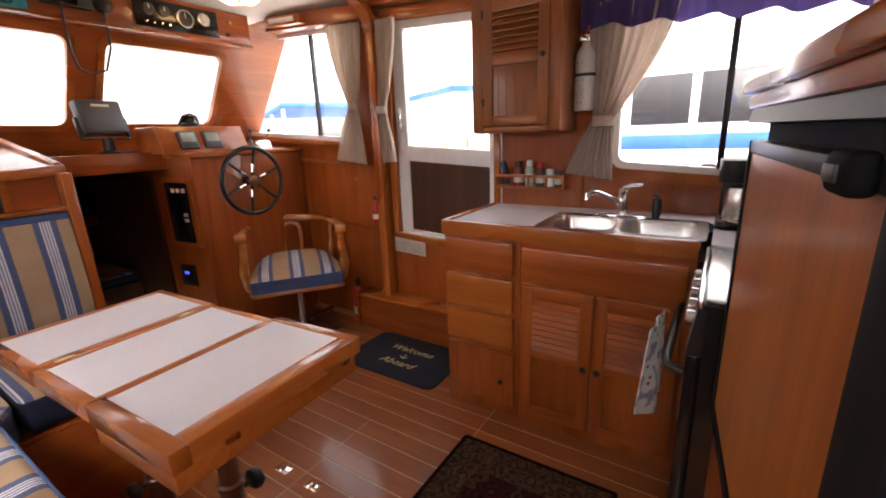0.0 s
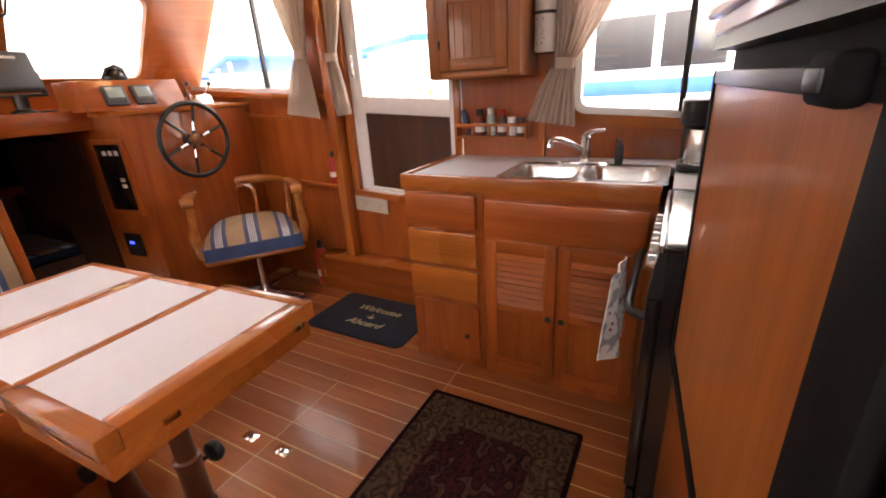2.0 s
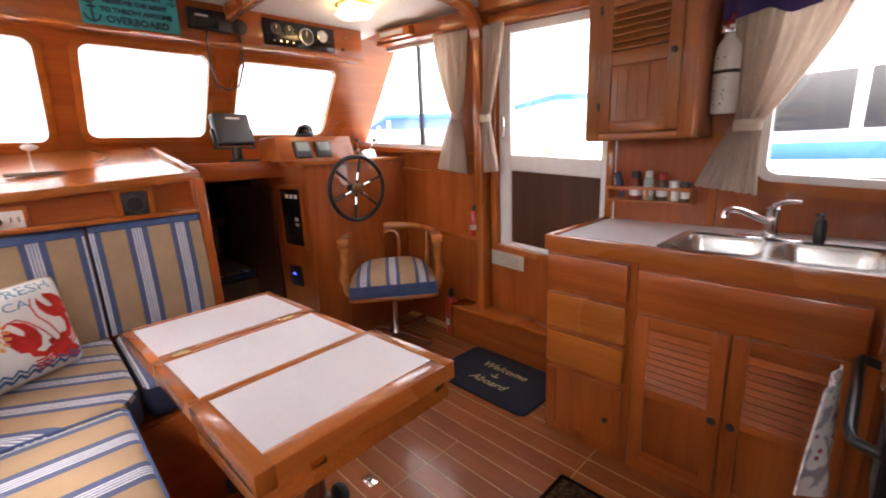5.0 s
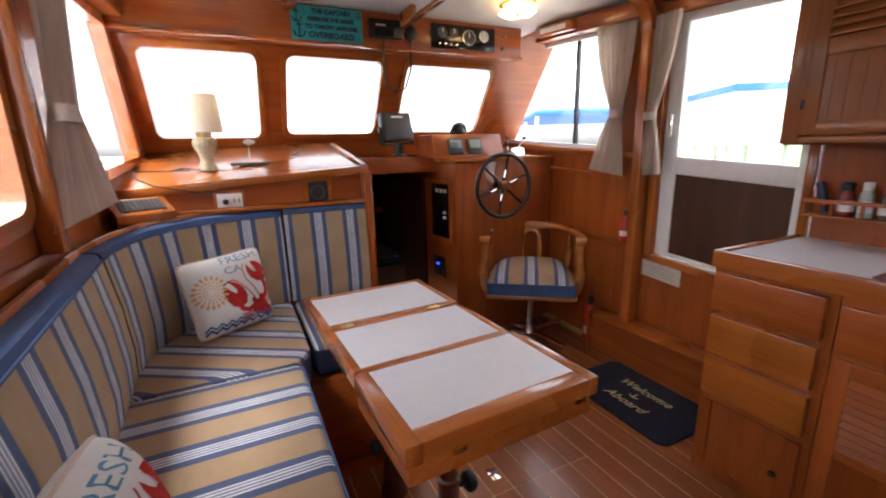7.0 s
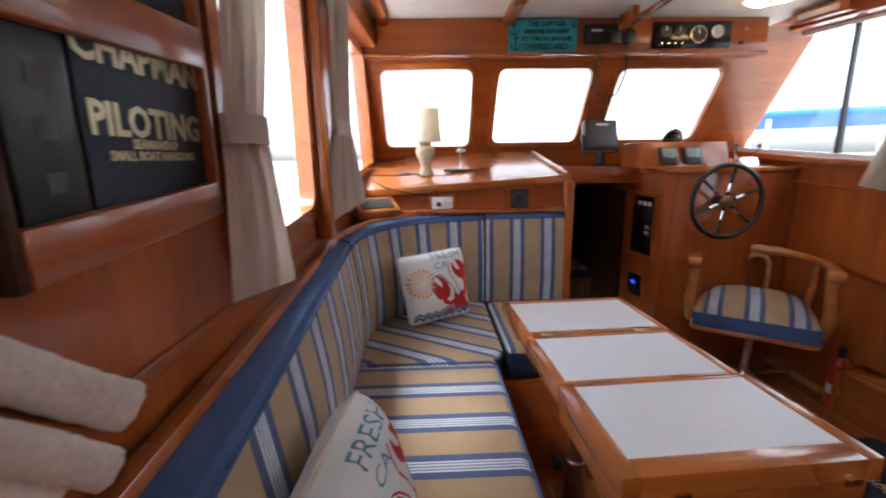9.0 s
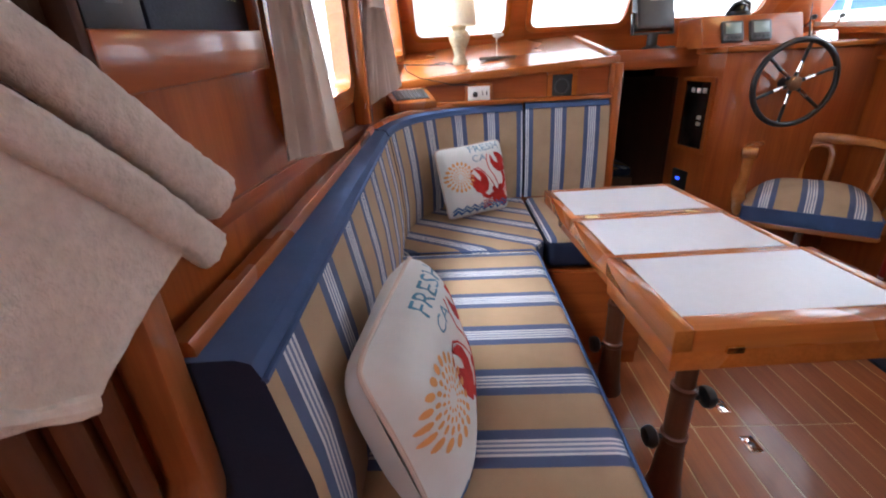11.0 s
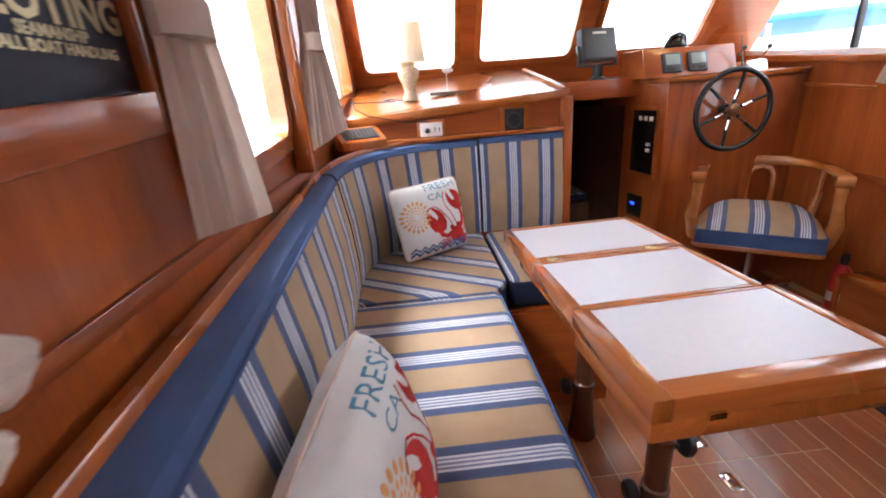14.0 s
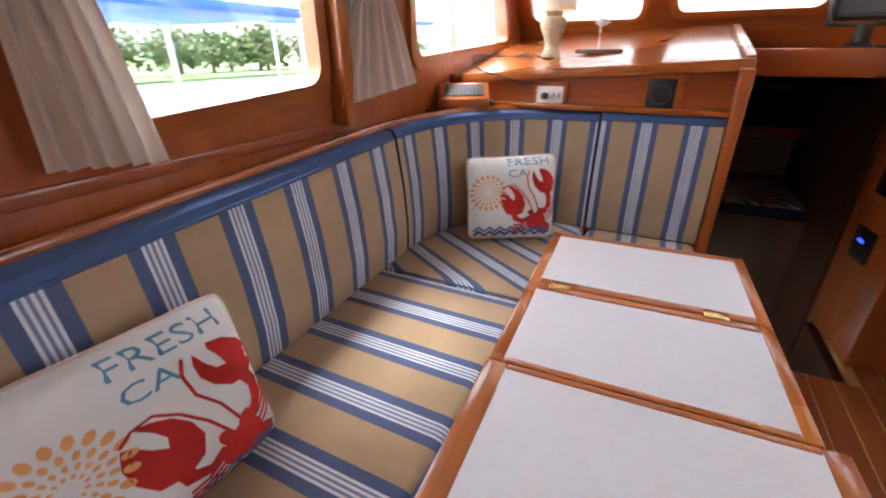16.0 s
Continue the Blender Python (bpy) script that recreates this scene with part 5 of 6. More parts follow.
for sx in (-1, 1):
    part("arm_scroll", moved(lathe([(0.012, -0.040), (0.029, -0.034), (0.031, 0.034), (0.012, 0.040)], (sx * 0.302, -0.165, 0.724), 16, "x"), M), HONEY, HCH)
    part("arm_post", moved(tube([(sx * 0.292, -0.10, 0.372), (sx * 0.300, -0.118, 0.42), (sx * 0.318, -0.14, 0.50), (sx * 0.306, -0.13, 0.60), (sx * 0.304, -0.135, 0.715)], [0.036, 0.040, 0.034, 0.025, 0.029], 12), M), HONEY, HCH)
    part("spindle", moved(tube([(sx * 0.235, 0.13, 0.372), (sx * 0.262, 0.17, 0.56), (sx * 0.272, 0.19, 0.728)], [0.016, 0.019, 0.017], 8), M), HONEY, HCH)
splat = [(-0.048, 0.205, 0.372), (-0.062, 0.235, 0.60), (-0.060, 0.245, 0.675), (-0.040, 0.250, 0.712), (0.0, 0.252, 0.724), (0.040, 0.250, 0.712), (0.060, 0.245, 0.675), (0.062, 0.235, 0.60), (0.048, 0.205, 0.372)]
part("splat", moved(tube(splat, [0.015, 0.016, 0.018, 0.018, 0.018, 0.018, 0.018, 0.016, 0.015], 8), M), HONEY, HCH)


# ---------------------------------------------------------------- curtains
def curtain(name, x, top, tie, foot, label, seed, n=7, amp=0.016, out=-1, group="curtains", slant=0.0):
    """A pleated curtain gathered by a tie; top, tie and foot are (y0, y1, z) or for the foot (y0, z0, y1, z1)."""
    rnd = random.Random(seed)
    ph = rnd.uniform(0, 6)
    bm = bmesh.new()
    rows, cols = 26, 84
    zt, zk = top[2], tie[2]
    grid = []
    for r in range(rows + 1):
        v = r / rows
        row = []
        for c in range(cols + 1):
            u = c / cols
            zf = foot[1] + (foot[3] - foot[1]) * u
            z = zt + (zf - zt) * v
            vk = (zt - zk) / (zt - zf)
            if v < vk:
                s = (v / vk) ** 1.6
                y0, y1 = top[0] + (tie[0] - top[0]) * s, top[1] + (tie[1] - top[1]) * s
            else:
                s = ((v - vk) / (1 - vk)) ** 0.75
                y0, y1 = tie[0] + (foot[0] - tie[0]) * s, tie[1] + (foot[2] - tie[1]) * s
            wob = math.sin(u * n * 6.283 + ph + 0.5 * math.sin(v * 3)) + 0.45 * math.sin(u * n * 3.3 + ph * 2 + v)
            a = amp * (1.0 if v > vk else 0.8) * (0.55 + 0.6 * abs(v - vk))
            row.append(bm.verts.new((x + out * (0.01 + a * wob + slant * (u - 0.5) * v * v), y0 + (y1 - y0) * u, z + 0.004 * wob * v)))
        grid.append(row)
    for a, b in zip(grid, grid[1:]):
        for c in range(cols):
            bm.faces.new((a[c], a[c + 1], b[c + 1], b[c]))
    t = thing(name, label, "curtain", (x, (tie[0] + tie[1]) / 2, foot[1]), group)
    part("cloth", bm, CURTAIN, t)
    ym, hw = (tie[0] + tie[1]) / 2, (tie[1] - tie[0]) / 2 + 0.008
    loop = [(ym + hw * math.cos(a), x + out * 0.012 + 0.03 * math.sin(a)) for a in (6.283 * k / 18 for k in range(18))]
    band = bmesh.new()
    add_prism(band, [(p[1], p[0]) for p in loop], "z", zk - 0.022, zk + 0.022)
    part("tie_band", band, CURTAIN, t, "cloth tie band")
    part("curtain_rod", tube([(x + out * 0.006, top[0] - 0.02, zt + 0.002), (x + out * 0.006, top[1] + 0.02, zt + 0.002)], 0.006, 8), BRASS, t)
    return t


curtain("curtain", 2.49, (2.30, 2.60, 1.985), (2.385, 2.455, 1.49), (2.335, 1.13, 2.60, 1.16), "beige pleated curtain tied back beside the helm window", 1)
curtain("curtain", 2.50, (2.06, 2.215, 1.96), (2.165, 2.225, 1.46), (2.10, 1.15, 2.27, 1.14), "beige pleated curtain tied back at the side door", 2, 6)
curtain("curtain", 2.51, (0.60, 0.965, 1.83), (0.845, 0.925, 1.335), (0.825, 1.065, 1.05, 1.095), "beige pleated curtain tied back at the galley window", 3, 8)
curtain("curtain", 0.012, (1.97, 2.26, 1.95), (1.975, 2.065, 1.43), (1.89, 1.125, 2.16, 1.175), "beige pleated curtain between the side windows", 4, 6, 0.014, 1, "curtains", 0.09)
curtain("curtain", 0.003, (1.235, 1.425, 1.86), (1.195, 1.30, 1.378), (1.185, 1.11, 1.348, 1.095), "beige pleated curtain beside the bookshelf", 5, 6, 0.014, 1, "curtains", 0.035)
PURPLE = weave("purple_cloth", (0.10, 0.07, 0.24), through_light=0.3)
bm = bmesh.new()
g2 = []
for r in range(7):
    g2.append([bm.verts.new((2.49 - 0.014 * math.sin(c * 0.9) - 0.01 * r / 6, -0.2 + 1.2 * c / 90, 1.83 - 0.022 * r - (0.012 * math.sin(c * 0.45) if r == 6 else 0))) for c in range(91)])
for a, b in zip(g2, g2[1:]):
    for c in range(90):
        bm.faces.new((a[c], a[c + 1], b[c + 1], b[c]))
bent(bm, lambda c: (c.x, c.y, c.z + SHEER * (c.y - 0.4)))
v = thing("valance", "gathered purple valance above the galley window", "valance", (2.48, 0.4, 1.75))
part("cloth", bm, PURPLE, v)
part("valance_rod", tube([(2.50, -0.2, 1.792), (2.50, 1.0, 1.87)], 0.006, 8), BRASS, v)

# ---------------------------------------------------------------- port side: bookshelf, towel, handrail
SHF = thing("bookshelf", "teak wall rack holding a large navy book", "bookshelf", (-0.07, 1.1, 1.27))
SW = TEAK_Z
part("lip", bent(box(0.012, 0.028, 0.885, 1.228, 1.345, 1.398, 0.003), port), TEAK_Y, SHF)
part("lip", bent(box(0.012, 0.028, 0.885, 1.228, 1.568, 1.625, 0.003), port), TEAK_Y, SHF)
part("bottom", bent(box(0.0, 0.012, 0.885, 1.228, 1.345, 1.358), port), TEAK_Y, SHF)
# aft side, reeded panel and reeds: unlit faces, their shade painted as dark wood
part("side", bent(box(0.0, 0.026, 0.873, 0.885, 1.345, 2.0, 0.002), port), SHADED_WOOD, SHF)
part("reeded_panel", bent(box(0.001, 0.008, 0.56, 0.872, 1.345, 2.0, 0.002), port), SHADED_WOOD, SHF, "reeded panel, shade put into its colour")
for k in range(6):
    part("reed", bent(box(0.006, 0.014, 0.62 + 0.042 * k, 0.645 + 0.042 * k, 1.347, 2.0, 0.003), port), SHADED_WOOD, SHF)
part("side", bent(box(0.0, 0.026, 1.228, 1.240, 1.345, 2.0, 0.002), port), SW, SHF)
part("back_frame", bent(box(-0.059, -0.0005, 0.873, 1.240, 1.335, 2.0), lambda c: (c.x - 0.059, c.y, c.z + SHEER * (c.y - 2))), SW, SHF)
BOOK = plain("navy_bookcloth", (0.012, 0.017, 0.035), 0.55, vary=0.15, scale=200, bump=0.2)
GILT = plain("gilt_print", (0.62, 0.55, 0.33), 0.35, 0.4, 0.1, 60)
BK = thing("book", "large navy seamanship book with gilt lettering in the wall rack", "book", (-0.07, 1.13, 1.29))
cov = part("cover", bent(box(0.0005, 0.0115, 0.99, 1.226, 1.36, 1.66, 0.002), port), BOOK, BK)
tilt = Matrix(((0, 0, 1, 0), (1, 0, 0, 0), (0, 1, 0, 0), (0, 0, 0, 1)))
for txt, size, z in (("CHAPMAN", 0.050, 1.452), ("PILOTING", 0.050, 1.376), ("SEAMANSHIP", 0.016, 1.351), ("SMALL BOAT HANDLING", 0.0155, 1.337)):
    part_ob = letters(txt, size, Matrix.Translation((-0.0458, 1.110, z)) @ tilt, GILT, cov, depth=0.0005, bold=0.0016 if size > 0.03 else 0.0004)
BK2 = thing("book", "black spined book beside the navy book in the rack", "book", (-0.07, 0.95, 1.29))
part("cover", bent(box(0.0005, 0.0118, 0.905, 0.985, 1.36, 1.65, 0.003), port), BLACK, BK2)
for z in (1.42, 1.47, 1.52, 1.58):
    part("print_bar", bent(box(0.0118, 0.0124, 0.935, 0.958, z, z + 0.02), port), plain("worn_grey_print", (0.08, 0.08, 0.08), 0.6), BK2)

HR = thing("handrail", "varnished teak handrail beside the aft steps", "rail", (0.0, 0.72, 0.6))
part("bar", tube([(0.060, 0.79, 1.148), (0.050, 0.70, 1.228), (0.044, 0.60, 1.316), (0.01, 0.52, 1.375), (-0.07, 0.46, 1.41)], 0.011, 10), TRIM_Y, HR)
GH = thing("grab_rail", "dark varnished teak grab rail beside the settee back", "rail", (-0.03, 0.81, 0.82))
part("grip", prism([(0.803, 1.11), (0.834, 1.11), (0.836, 0.872), (0.834, 0.835), (0.826, 0.818), (0.810, 0.816), (0.796, 0.832), (0.790, 0.855), (0.802, 0.874)], "x", -0.046, -0.004, 0.006), CAB_Z, GH)
# teak darkened to hold the corner's shade; the flat panel is an addition
SHADED_CASING = wood("shaded_casing_teak", (0.085, 0.022, 0.007), (0.19, 0.052, 0.015), "z", 0.35, coat=0.2)
structure("trim_casing", box(-0.0578, -0.047, 0.30, 0.80, 0.0, 1.19, 0.002), SHADED_CASING, "added teak panel beside the settee end, shade put into its colour", "trim")
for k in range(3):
    structure("trim_reed", box(-0.0465, -0.036, 0.765 - 0.035 * k, 0.79 - 0.035 * k, 0.0, 1.20, 0.006), SHADED_CASING, "reeded teak door casing, shade put into its colour", "trim")

AU, BU = Vector((0.076, 0.822, 1.153)), Vector((0.052, 0.580, 1.366))
AL, BL = Vector((0.076, 0.794, 1.122)), Vector((0.062, 0.572, 1.338))
TW = thing("hand_towel", "cream terry towel folded over the handrail", "towel", (0.05, 0.7, 1.1))
def roll(a, b, wide, deep, seed):
    """A folded hem of the towel: a flattened soft band with a cut end and a stitched line near it."""
    rnd = random.Random(seed)
    d = (b - a).normalized()
    e1 = d.cross(Vector((-0.70, 0.62, -0.35)).normalized()).normalized()
    e2 = e1.cross(d)
    bm = bmesh.new()
    rings = []
    ks = [(0.0, 0.80), (0.0, 0.90)] + [(k / 48, 1.0) for k in range(49)]
    for s, f in ks:
        taper = 1.0 - 0.45 * s
        f *= 0.93 if 0.085 < s < 0.115 else 1.0
        c = a.lerp(b, s) + e1 * 0.002 * math.sin(s * 9 + seed)
        ring = []
        for j in range(20):
            th = 6.2832 * j / 20
            cx, sy = math.cos(th), math.sin(th)
            p = c + e1 * wide * taper * f * math.copysign(abs(cx) ** 0.7, cx) + e2 * deep * f * math.copysign(abs(sy) ** 0.7, sy)
            lump = 0.0009 * math.sin(s * 110 + 5 * math.sin(j)) if f == 1.0 else 0.0
            ring.append(bm.verts.new(p + e2 * lump + e1 * rnd.uniform(-1, 1) * 0.0005))
        rings.append(ring)
    for p, q in zip(rings, rings[1:]):
        for j in range(20):
            bm.faces.new((p[j], p[(j + 1) % 20], q[(j + 1) % 20], q[j]))
    bm.faces.new(rings[0][::-1]), bm.faces.new(rings[-1])
    bmesh.ops.recalc_face_normals(bm, faces=bm.faces)
    return bm
part("upper_fold", roll(AU, BU, 0.0185, 0.011, 1), TOWELCLOTH, TW)
part("lower_fold", roll(AL, BL, 0.0150, 0.010, 2), TOWELCLOTH, TW)
def drop_point(u, v, long, dx):
    p = AL.lerp(BL, 0.06 + 0.94 * u)
    w = 0.004 * math.sin(u * 15 + 1.5 * v) + 0.003 * math.sin(u * 31 + 2)
    return p + Vector((dx - 0.016 * v + w * v, -0.098 * v * long - 0.008 * math.sin(v * 2.6), -(0.052 + 0.012 * math.sin(u * 9)) * v * long))
def towel_drop(long, dx, u0, seed):
    bm = bmesh.new()
    rnd = random.Random(seed)
    g = [[bm.verts.new(drop_point(u0 + (1 - u0) * c / 44, r / 16, long, dx) + Vector((rnd.uniform(-1, 1), rnd.uniform(-1, 1), rnd.uniform(-1, 1))) * 0.0006) for c in range(45)] for r in range(17)]
    for a, b in zip(g, g[1:]):
        for c in range(44):
            bm.faces.new((a[c], a[c + 1], b[c + 1], b[c]))
    part("drop", thicken(bm, 0.005), TOWELCLOTH, TW)
    part("hem", tube([drop_point(u0 + (1 - u0) * k / 40, 1.0, long, dx) for k in range(41)], [0.0055 + 0.001 * math.sin(k * 1.3) for k in range(41)], 8), TOWELCLOTH, TW, "thick stitched hem")
towel_drop(1.0, 0.0, 0.0, 5)
towel_drop(1.28, -0.016, 0.12, 6)


# ---------------------------------------------------------------- things on the shelf
LP = thing("table_lamp", "rope-textured ceramic table lamp with a cream drum shade", "lamp", (0.30, 2.97, SH))
CLAY = plain("carved_stoneware", (0.42, 0.34, 0.22), 0.6, vary=0.25, scale=70, bump=0.8)
prof = [(0.038, 0.0), (0.040, 0.012), (0.030, 0.030), (0.026, 0.045), (0.034, 0.075), (0.048, 0.105), (0.052, 0.125), (0.046, 0.142), (0.030, 0.150), (0.034, 0.156), (0.034, 0.168), (0.020, 0.172)]
bm = lathe([(r * 1.05, SH - 0.004 + h * 1.08) for r, h in prof], (0.30, 2.97, 0), 40)
bent(bm, lambda c: (0.30 + (c.x - 0.30) * (1 + 0.03 * math.sin(14 * math.atan2(c.y - 2.97, c.x - 0.30))), 2.97 + (c.y - 2.97) * (1 + 0.03 * math.sin(14 * math.atan2(c.y - 2.97, c.x - 0.30))), c.z))
part("base", bm, CLAY, LP)
m, n, l, b = material("lampshade_linen")
tr = n.new("ShaderNodeBsdfTranslucent")
mx = n.new("ShaderNodeMixShader")
g = noise_node(n, l, 1.0, 2, (300, 300, 40))
r = ramp(n, [(0.3, (0.66, 0.60, 0.50)), (0.7, (0.78, 0.72, 0.62))])
l.new(g.outputs[0], r.inputs[0])
l.new(r.outputs[0], b.inputs["Base Color"]), l.new(r.outputs[0], tr.inputs[0])
b.inputs["Roughness"].default_value = 0.9
mx.inputs[0].default_value = 0.14
l.new(b.outputs[0], mx.inputs[1]), l.new(tr.outputs[0], mx.inputs[2]), l.new(mx.outputs[0], n["Material Output"].inputs[0])
SHADE = m
bm = bmesh.new()
lo = [bm.verts.new((0.305 + 0.085 * math.cos(a), 2.97 + 0.085 * math.sin(a), 1.418)) for a in (6.2832 * k / 40 for k in range(40))]
hi = [bm.verts.new((0.305 + 0.072 * math.cos(a), 2.97 + 0.072 * math.sin(a), 1.595)) for a in (6.2832 * k / 40 for k in range(40))]
for k in range(40):
    bm.faces.new((lo[k], lo[(k + 1) % 40], hi[(k + 1) % 40], hi[k]))
part("shade", bm, SHADE, LP, "cream linen drum shade")
part("stem", tube([(0.30, 2.97, SH + 0.165), (0.305, 2.97, 1.52)], 0.005, 8), BRASS, LP)
part("bulb", lathe([(0.010, 1.50), (0.020, 1.53), (0.022, 1.55), (0.012, 1.575)], (0.305, 2.97, 0), 14), glow("warm_bulb", (1.0, 0.72, 0.38), 2.0), LP, "glowing warm bulb")
part("cord", tube([(0.27, 2.96, SH), (0.20, 2.90, SH + 0.012), (0.14, 2.93, SH), (0.17, 3.0, SH + 0.004), (0.22, 2.95, SH), (0.12, 2.80, SH + 0.004), (0.03, 2.71, SH + 0.01), (0.045, 2.665, 1.22), (0.10, 2.66, 1.19), (0.26, 2.668, 1.15), (0.37, 2.672, 1.146)], 0.003, 6), BLACK, LP, "dark lamp cord")

LP.location.z += 0.16 * 0.27 - 0.058 * 0.73

BD = thing("bird_figurine", "small white shore bird figure on a driftwood base", "figurine", (0.50, 2.99, SH))
bm = lathe([(0.003, -0.028), (0.012, -0.016), (0.016, 0.0), (0.011, 0.016), (0.004, 0.03)], (0.50, 2.99, SH + 0.115), 12, "x")
part("figure", bm, WPAINT, BD)
part("driftwood", prism([(0.40, 2.985), (0.45, 2.965), (0.55, 2.97), (0.60, 2.985), (0.54, 3.005), (0.44, 3.01)], "z", SH - 0.003, SH + 0.014, 0.004), plain("driftwood_grey", (0.16, 0.11, 0.07), 0.8, vary=0.3), BD)
part("bird_stand", tube([(0.495, 2.99, SH + 0.01), (0.495, 2.99, SH + 0.105)], 0.003, 6), WPAINT, BD)

BD.location.z += 0.16 * 0.29 - 0.058 * 0.53

OU = thing("power_outlet", "white wall outlet on a teak block with a black plug", "outlet", (0.385, 2.69, 1.057))
part("block", box(0.315, 0.445, 2.682, 2.70, 1.052, 1.152, 0.004), TRIM_X, OU)
pl = part("plate", box(0.328, 0.432, 2.676, 2.683, 1.065, 1.139, 0.003), WPAINT, OU)
for x in (0.395, 0.415):
    part("slot", box(x, x + 0.004, 2.6745, 2.677, 1.097, 1.117), BLACK, pl)
part("plug", lathe([(0.012, 0.0), (0.013, -0.016), (0.006, -0.024)], (0.362, 2.676, 1.104), 12, "y"), BLACK, OU, "black plug")
LS = thing("wall_speaker", "black speaker grille in a teak frame", "speaker", (0.77, 2.69, 1.057))
part("frame", ring_prism(rounded(0.705, 0.845, 1.052, 1.192, 0.006), rounded(0.728, 0.822, 1.067, 1.172, 0.004), "y", 2.684, 2.70), TRIM_X, LS)
part("grille", box(0.728, 0.822, 2.690, 2.70, 1.067, 1.172, 0.004), BLACK, LS)
part("cone_ring", ring_prism([(0.775 + 0.036 * math.cos(a), 1.119 + 0.036 * math.sin(a)) for a in (6.2832 * k / 24 for k in range(24))], [(0.775 + 0.030 * math.cos(a), 1.119 + 0.030 * math.sin(a)) for a in (6.2832 * k / 24 for k in range(24))], "y", 2.687, 2.691), GREY, LS)
VB = thing("slanted_vent_box", "sloping teak box with a black louvred grille on the rail", "vent", (0.06, 2.58, 1.075))
mv = pose(0.065, 2.55, 1.062, 0, 0, 24)
part("case", moved(prism([(-0.055, 0.0), (0.065, 0.0), (0.065, 0.088), (-0.055, 0.034)], "x", -0.10, 0.10, 0.003), mv), TRIM_X, VB)
sl = mv @ pose(0, 0.005, 0.0625, 24.2)
part("grille", moved(box(-0.078, 0.078, -0.044, 0.044, -0.004, 0.0015), sl), BLACK, VB)
for k in range(9):
    part("slat", moved(box(-0.074 + 0.0172 * k, -0.068 + 0.0172 * k, -0.041, 0.041, 0.001, 0.005), sl), GREY, VB)

# ---------------------------------------------------------------- overhead console
SG = thing("wooden_sign", "turquoise sign with dark hand-painted lettering and anchors", "sign", (0.98, 3.11, 1.91))
TURQ = plain("turquoise_paint", (0.03, 0.34, 0.36), 0.6, vary=0.15)
INK = plain("dark_ink", (0.012, 0.035, 0.06), 0.6)
part("board", box(0.785, 1.175, 3.104, 3.119, 1.912, 2.086, 0.002), TURQ, SG)
up = pose(0, 0, 0, 90)
for txt, z, size in (("THE CAPTAIN", 2.060, 0.034), ("RESERVES THE RIGHT", 2.020, 0.027), ("TO THROW ANYONE", 1.982, 0.029), ("OVERBOARD", 1.940, 0.043)):
    letters(txt, size, Matrix.Translation((1.0, 3.1032, z)) @ up, INK, SG, depth=0.0008, bold=0.0018)
for x, z, s in ((0.815, 2.035, 1.0), (0.825, 1.965, 1.2), (1.155, 2.06, 0.6)):
    bm = tube([(x, 3.1032, z + 0.03 * s), (x, 3.1032, z - 0.03 * s)], 0.0035 * s, 6)
    add_tube(bm, [(x - 0.026 * s, 3.1032, z - 0.008 * s), (x - 0.018 * s, 3.1032, z - 0.026 * s), (x, 3.1032, z - 0.034 * s), (x + 0.018 * s, 3.1032, z - 0.026 * s), (x + 0.026 * s, 3.1032, z - 0.008 * s)], 0.0035 * s, 6)
    add_tube(bm, [(x - 0.014 * s, 3.1032, z + 0.018 * s), (x + 0.014 * s, 3.1032, z + 0.018 * s)], 0.0035 * s, 6)
    part("anchor_motif", bm, INK, SG)
RD = thing("marine_radio", "black marine radio with a round speaker on the overhead console", "radio", (1.33, 3.1, 1.93))
part("case", box(1.215, 1.425, 3.085, 3.119, 1.955, 2.055, 0.006), BLACK, RD)
part("print_bar", box(1.25, 1.31, 3.0838, 3.0855, 2.015, 2.026), WPAINT, RD)
part("dial", lathe([(0.040, 0.0), (0.040, -0.02), (0.030, -0.024)], (1.475, 3.119, 1.995), 20, "y"), BLACK, RD)
part("screen", box(1.245, 1.36, 3.0835, 3.0855, 1.965, 2.005), GLOSSBLACK, RD)
MC = thing("microphone_cord", "black curly microphone cord hanging under the console", "cord", (1.3, 3.1, 1.7))
part("cord", tube([(1.30, 3.10, 1.955), (1.29, 3.09, 1.85), (1.30, 3.11, 1.74), (1.33, 3.15, 1.685), (1.39, 3.17, 1.665), (1.45, 3.16, 1.69), (1.475, 3.12, 1.80), (1.47, 3.10, 1.97)], 0.0055, 8), BLACK, MC)
GP = thing("gauge_panel", "black engine gauge panel on the overhead console", "gauges", (1.85, 3.1, 1.92))
part("plate", box(1.615, 2.075, 3.106, 3.119, 1.930, 2.072, 0.004), GLOSSBLACK, GP)
for x, z, r in ((1.685, 2.02, 0.030), (1.765, 2.02, 0.030), (1.875, 2.0, 0.048), (1.985, 2.015, 0.036)):
    gd = part("gauge", lathe([(r, 0.0), (r, -0.010), (r * 0.86, -0.012)], (x, 3.106, z), 22, "y"), STEEL if r > 0.035 else GREY, GP)
    part("gauge_face", lathe([(r * 0.86, -0.0118), (r * 0.84, -0.0126)], (x, 3.106, z), 22, "y"), plain("pale_dial", (0.45, 0.45, 0.45), 0.4) if x > 1.9 else BLACK, gd)
    part("needle", box(x - 0.002, x + 0.002, 3.0925, 3.094, z, z + r * 0.7), WPAINT, gd)
for k in range(4):
    part("toggle", lathe([(0.008, 0.0), (0.006, -0.014), (0.003, -0.02)], (1.66 + 0.04 * k, 3.106, 1.952), 10, "y"), CHROME, GP)
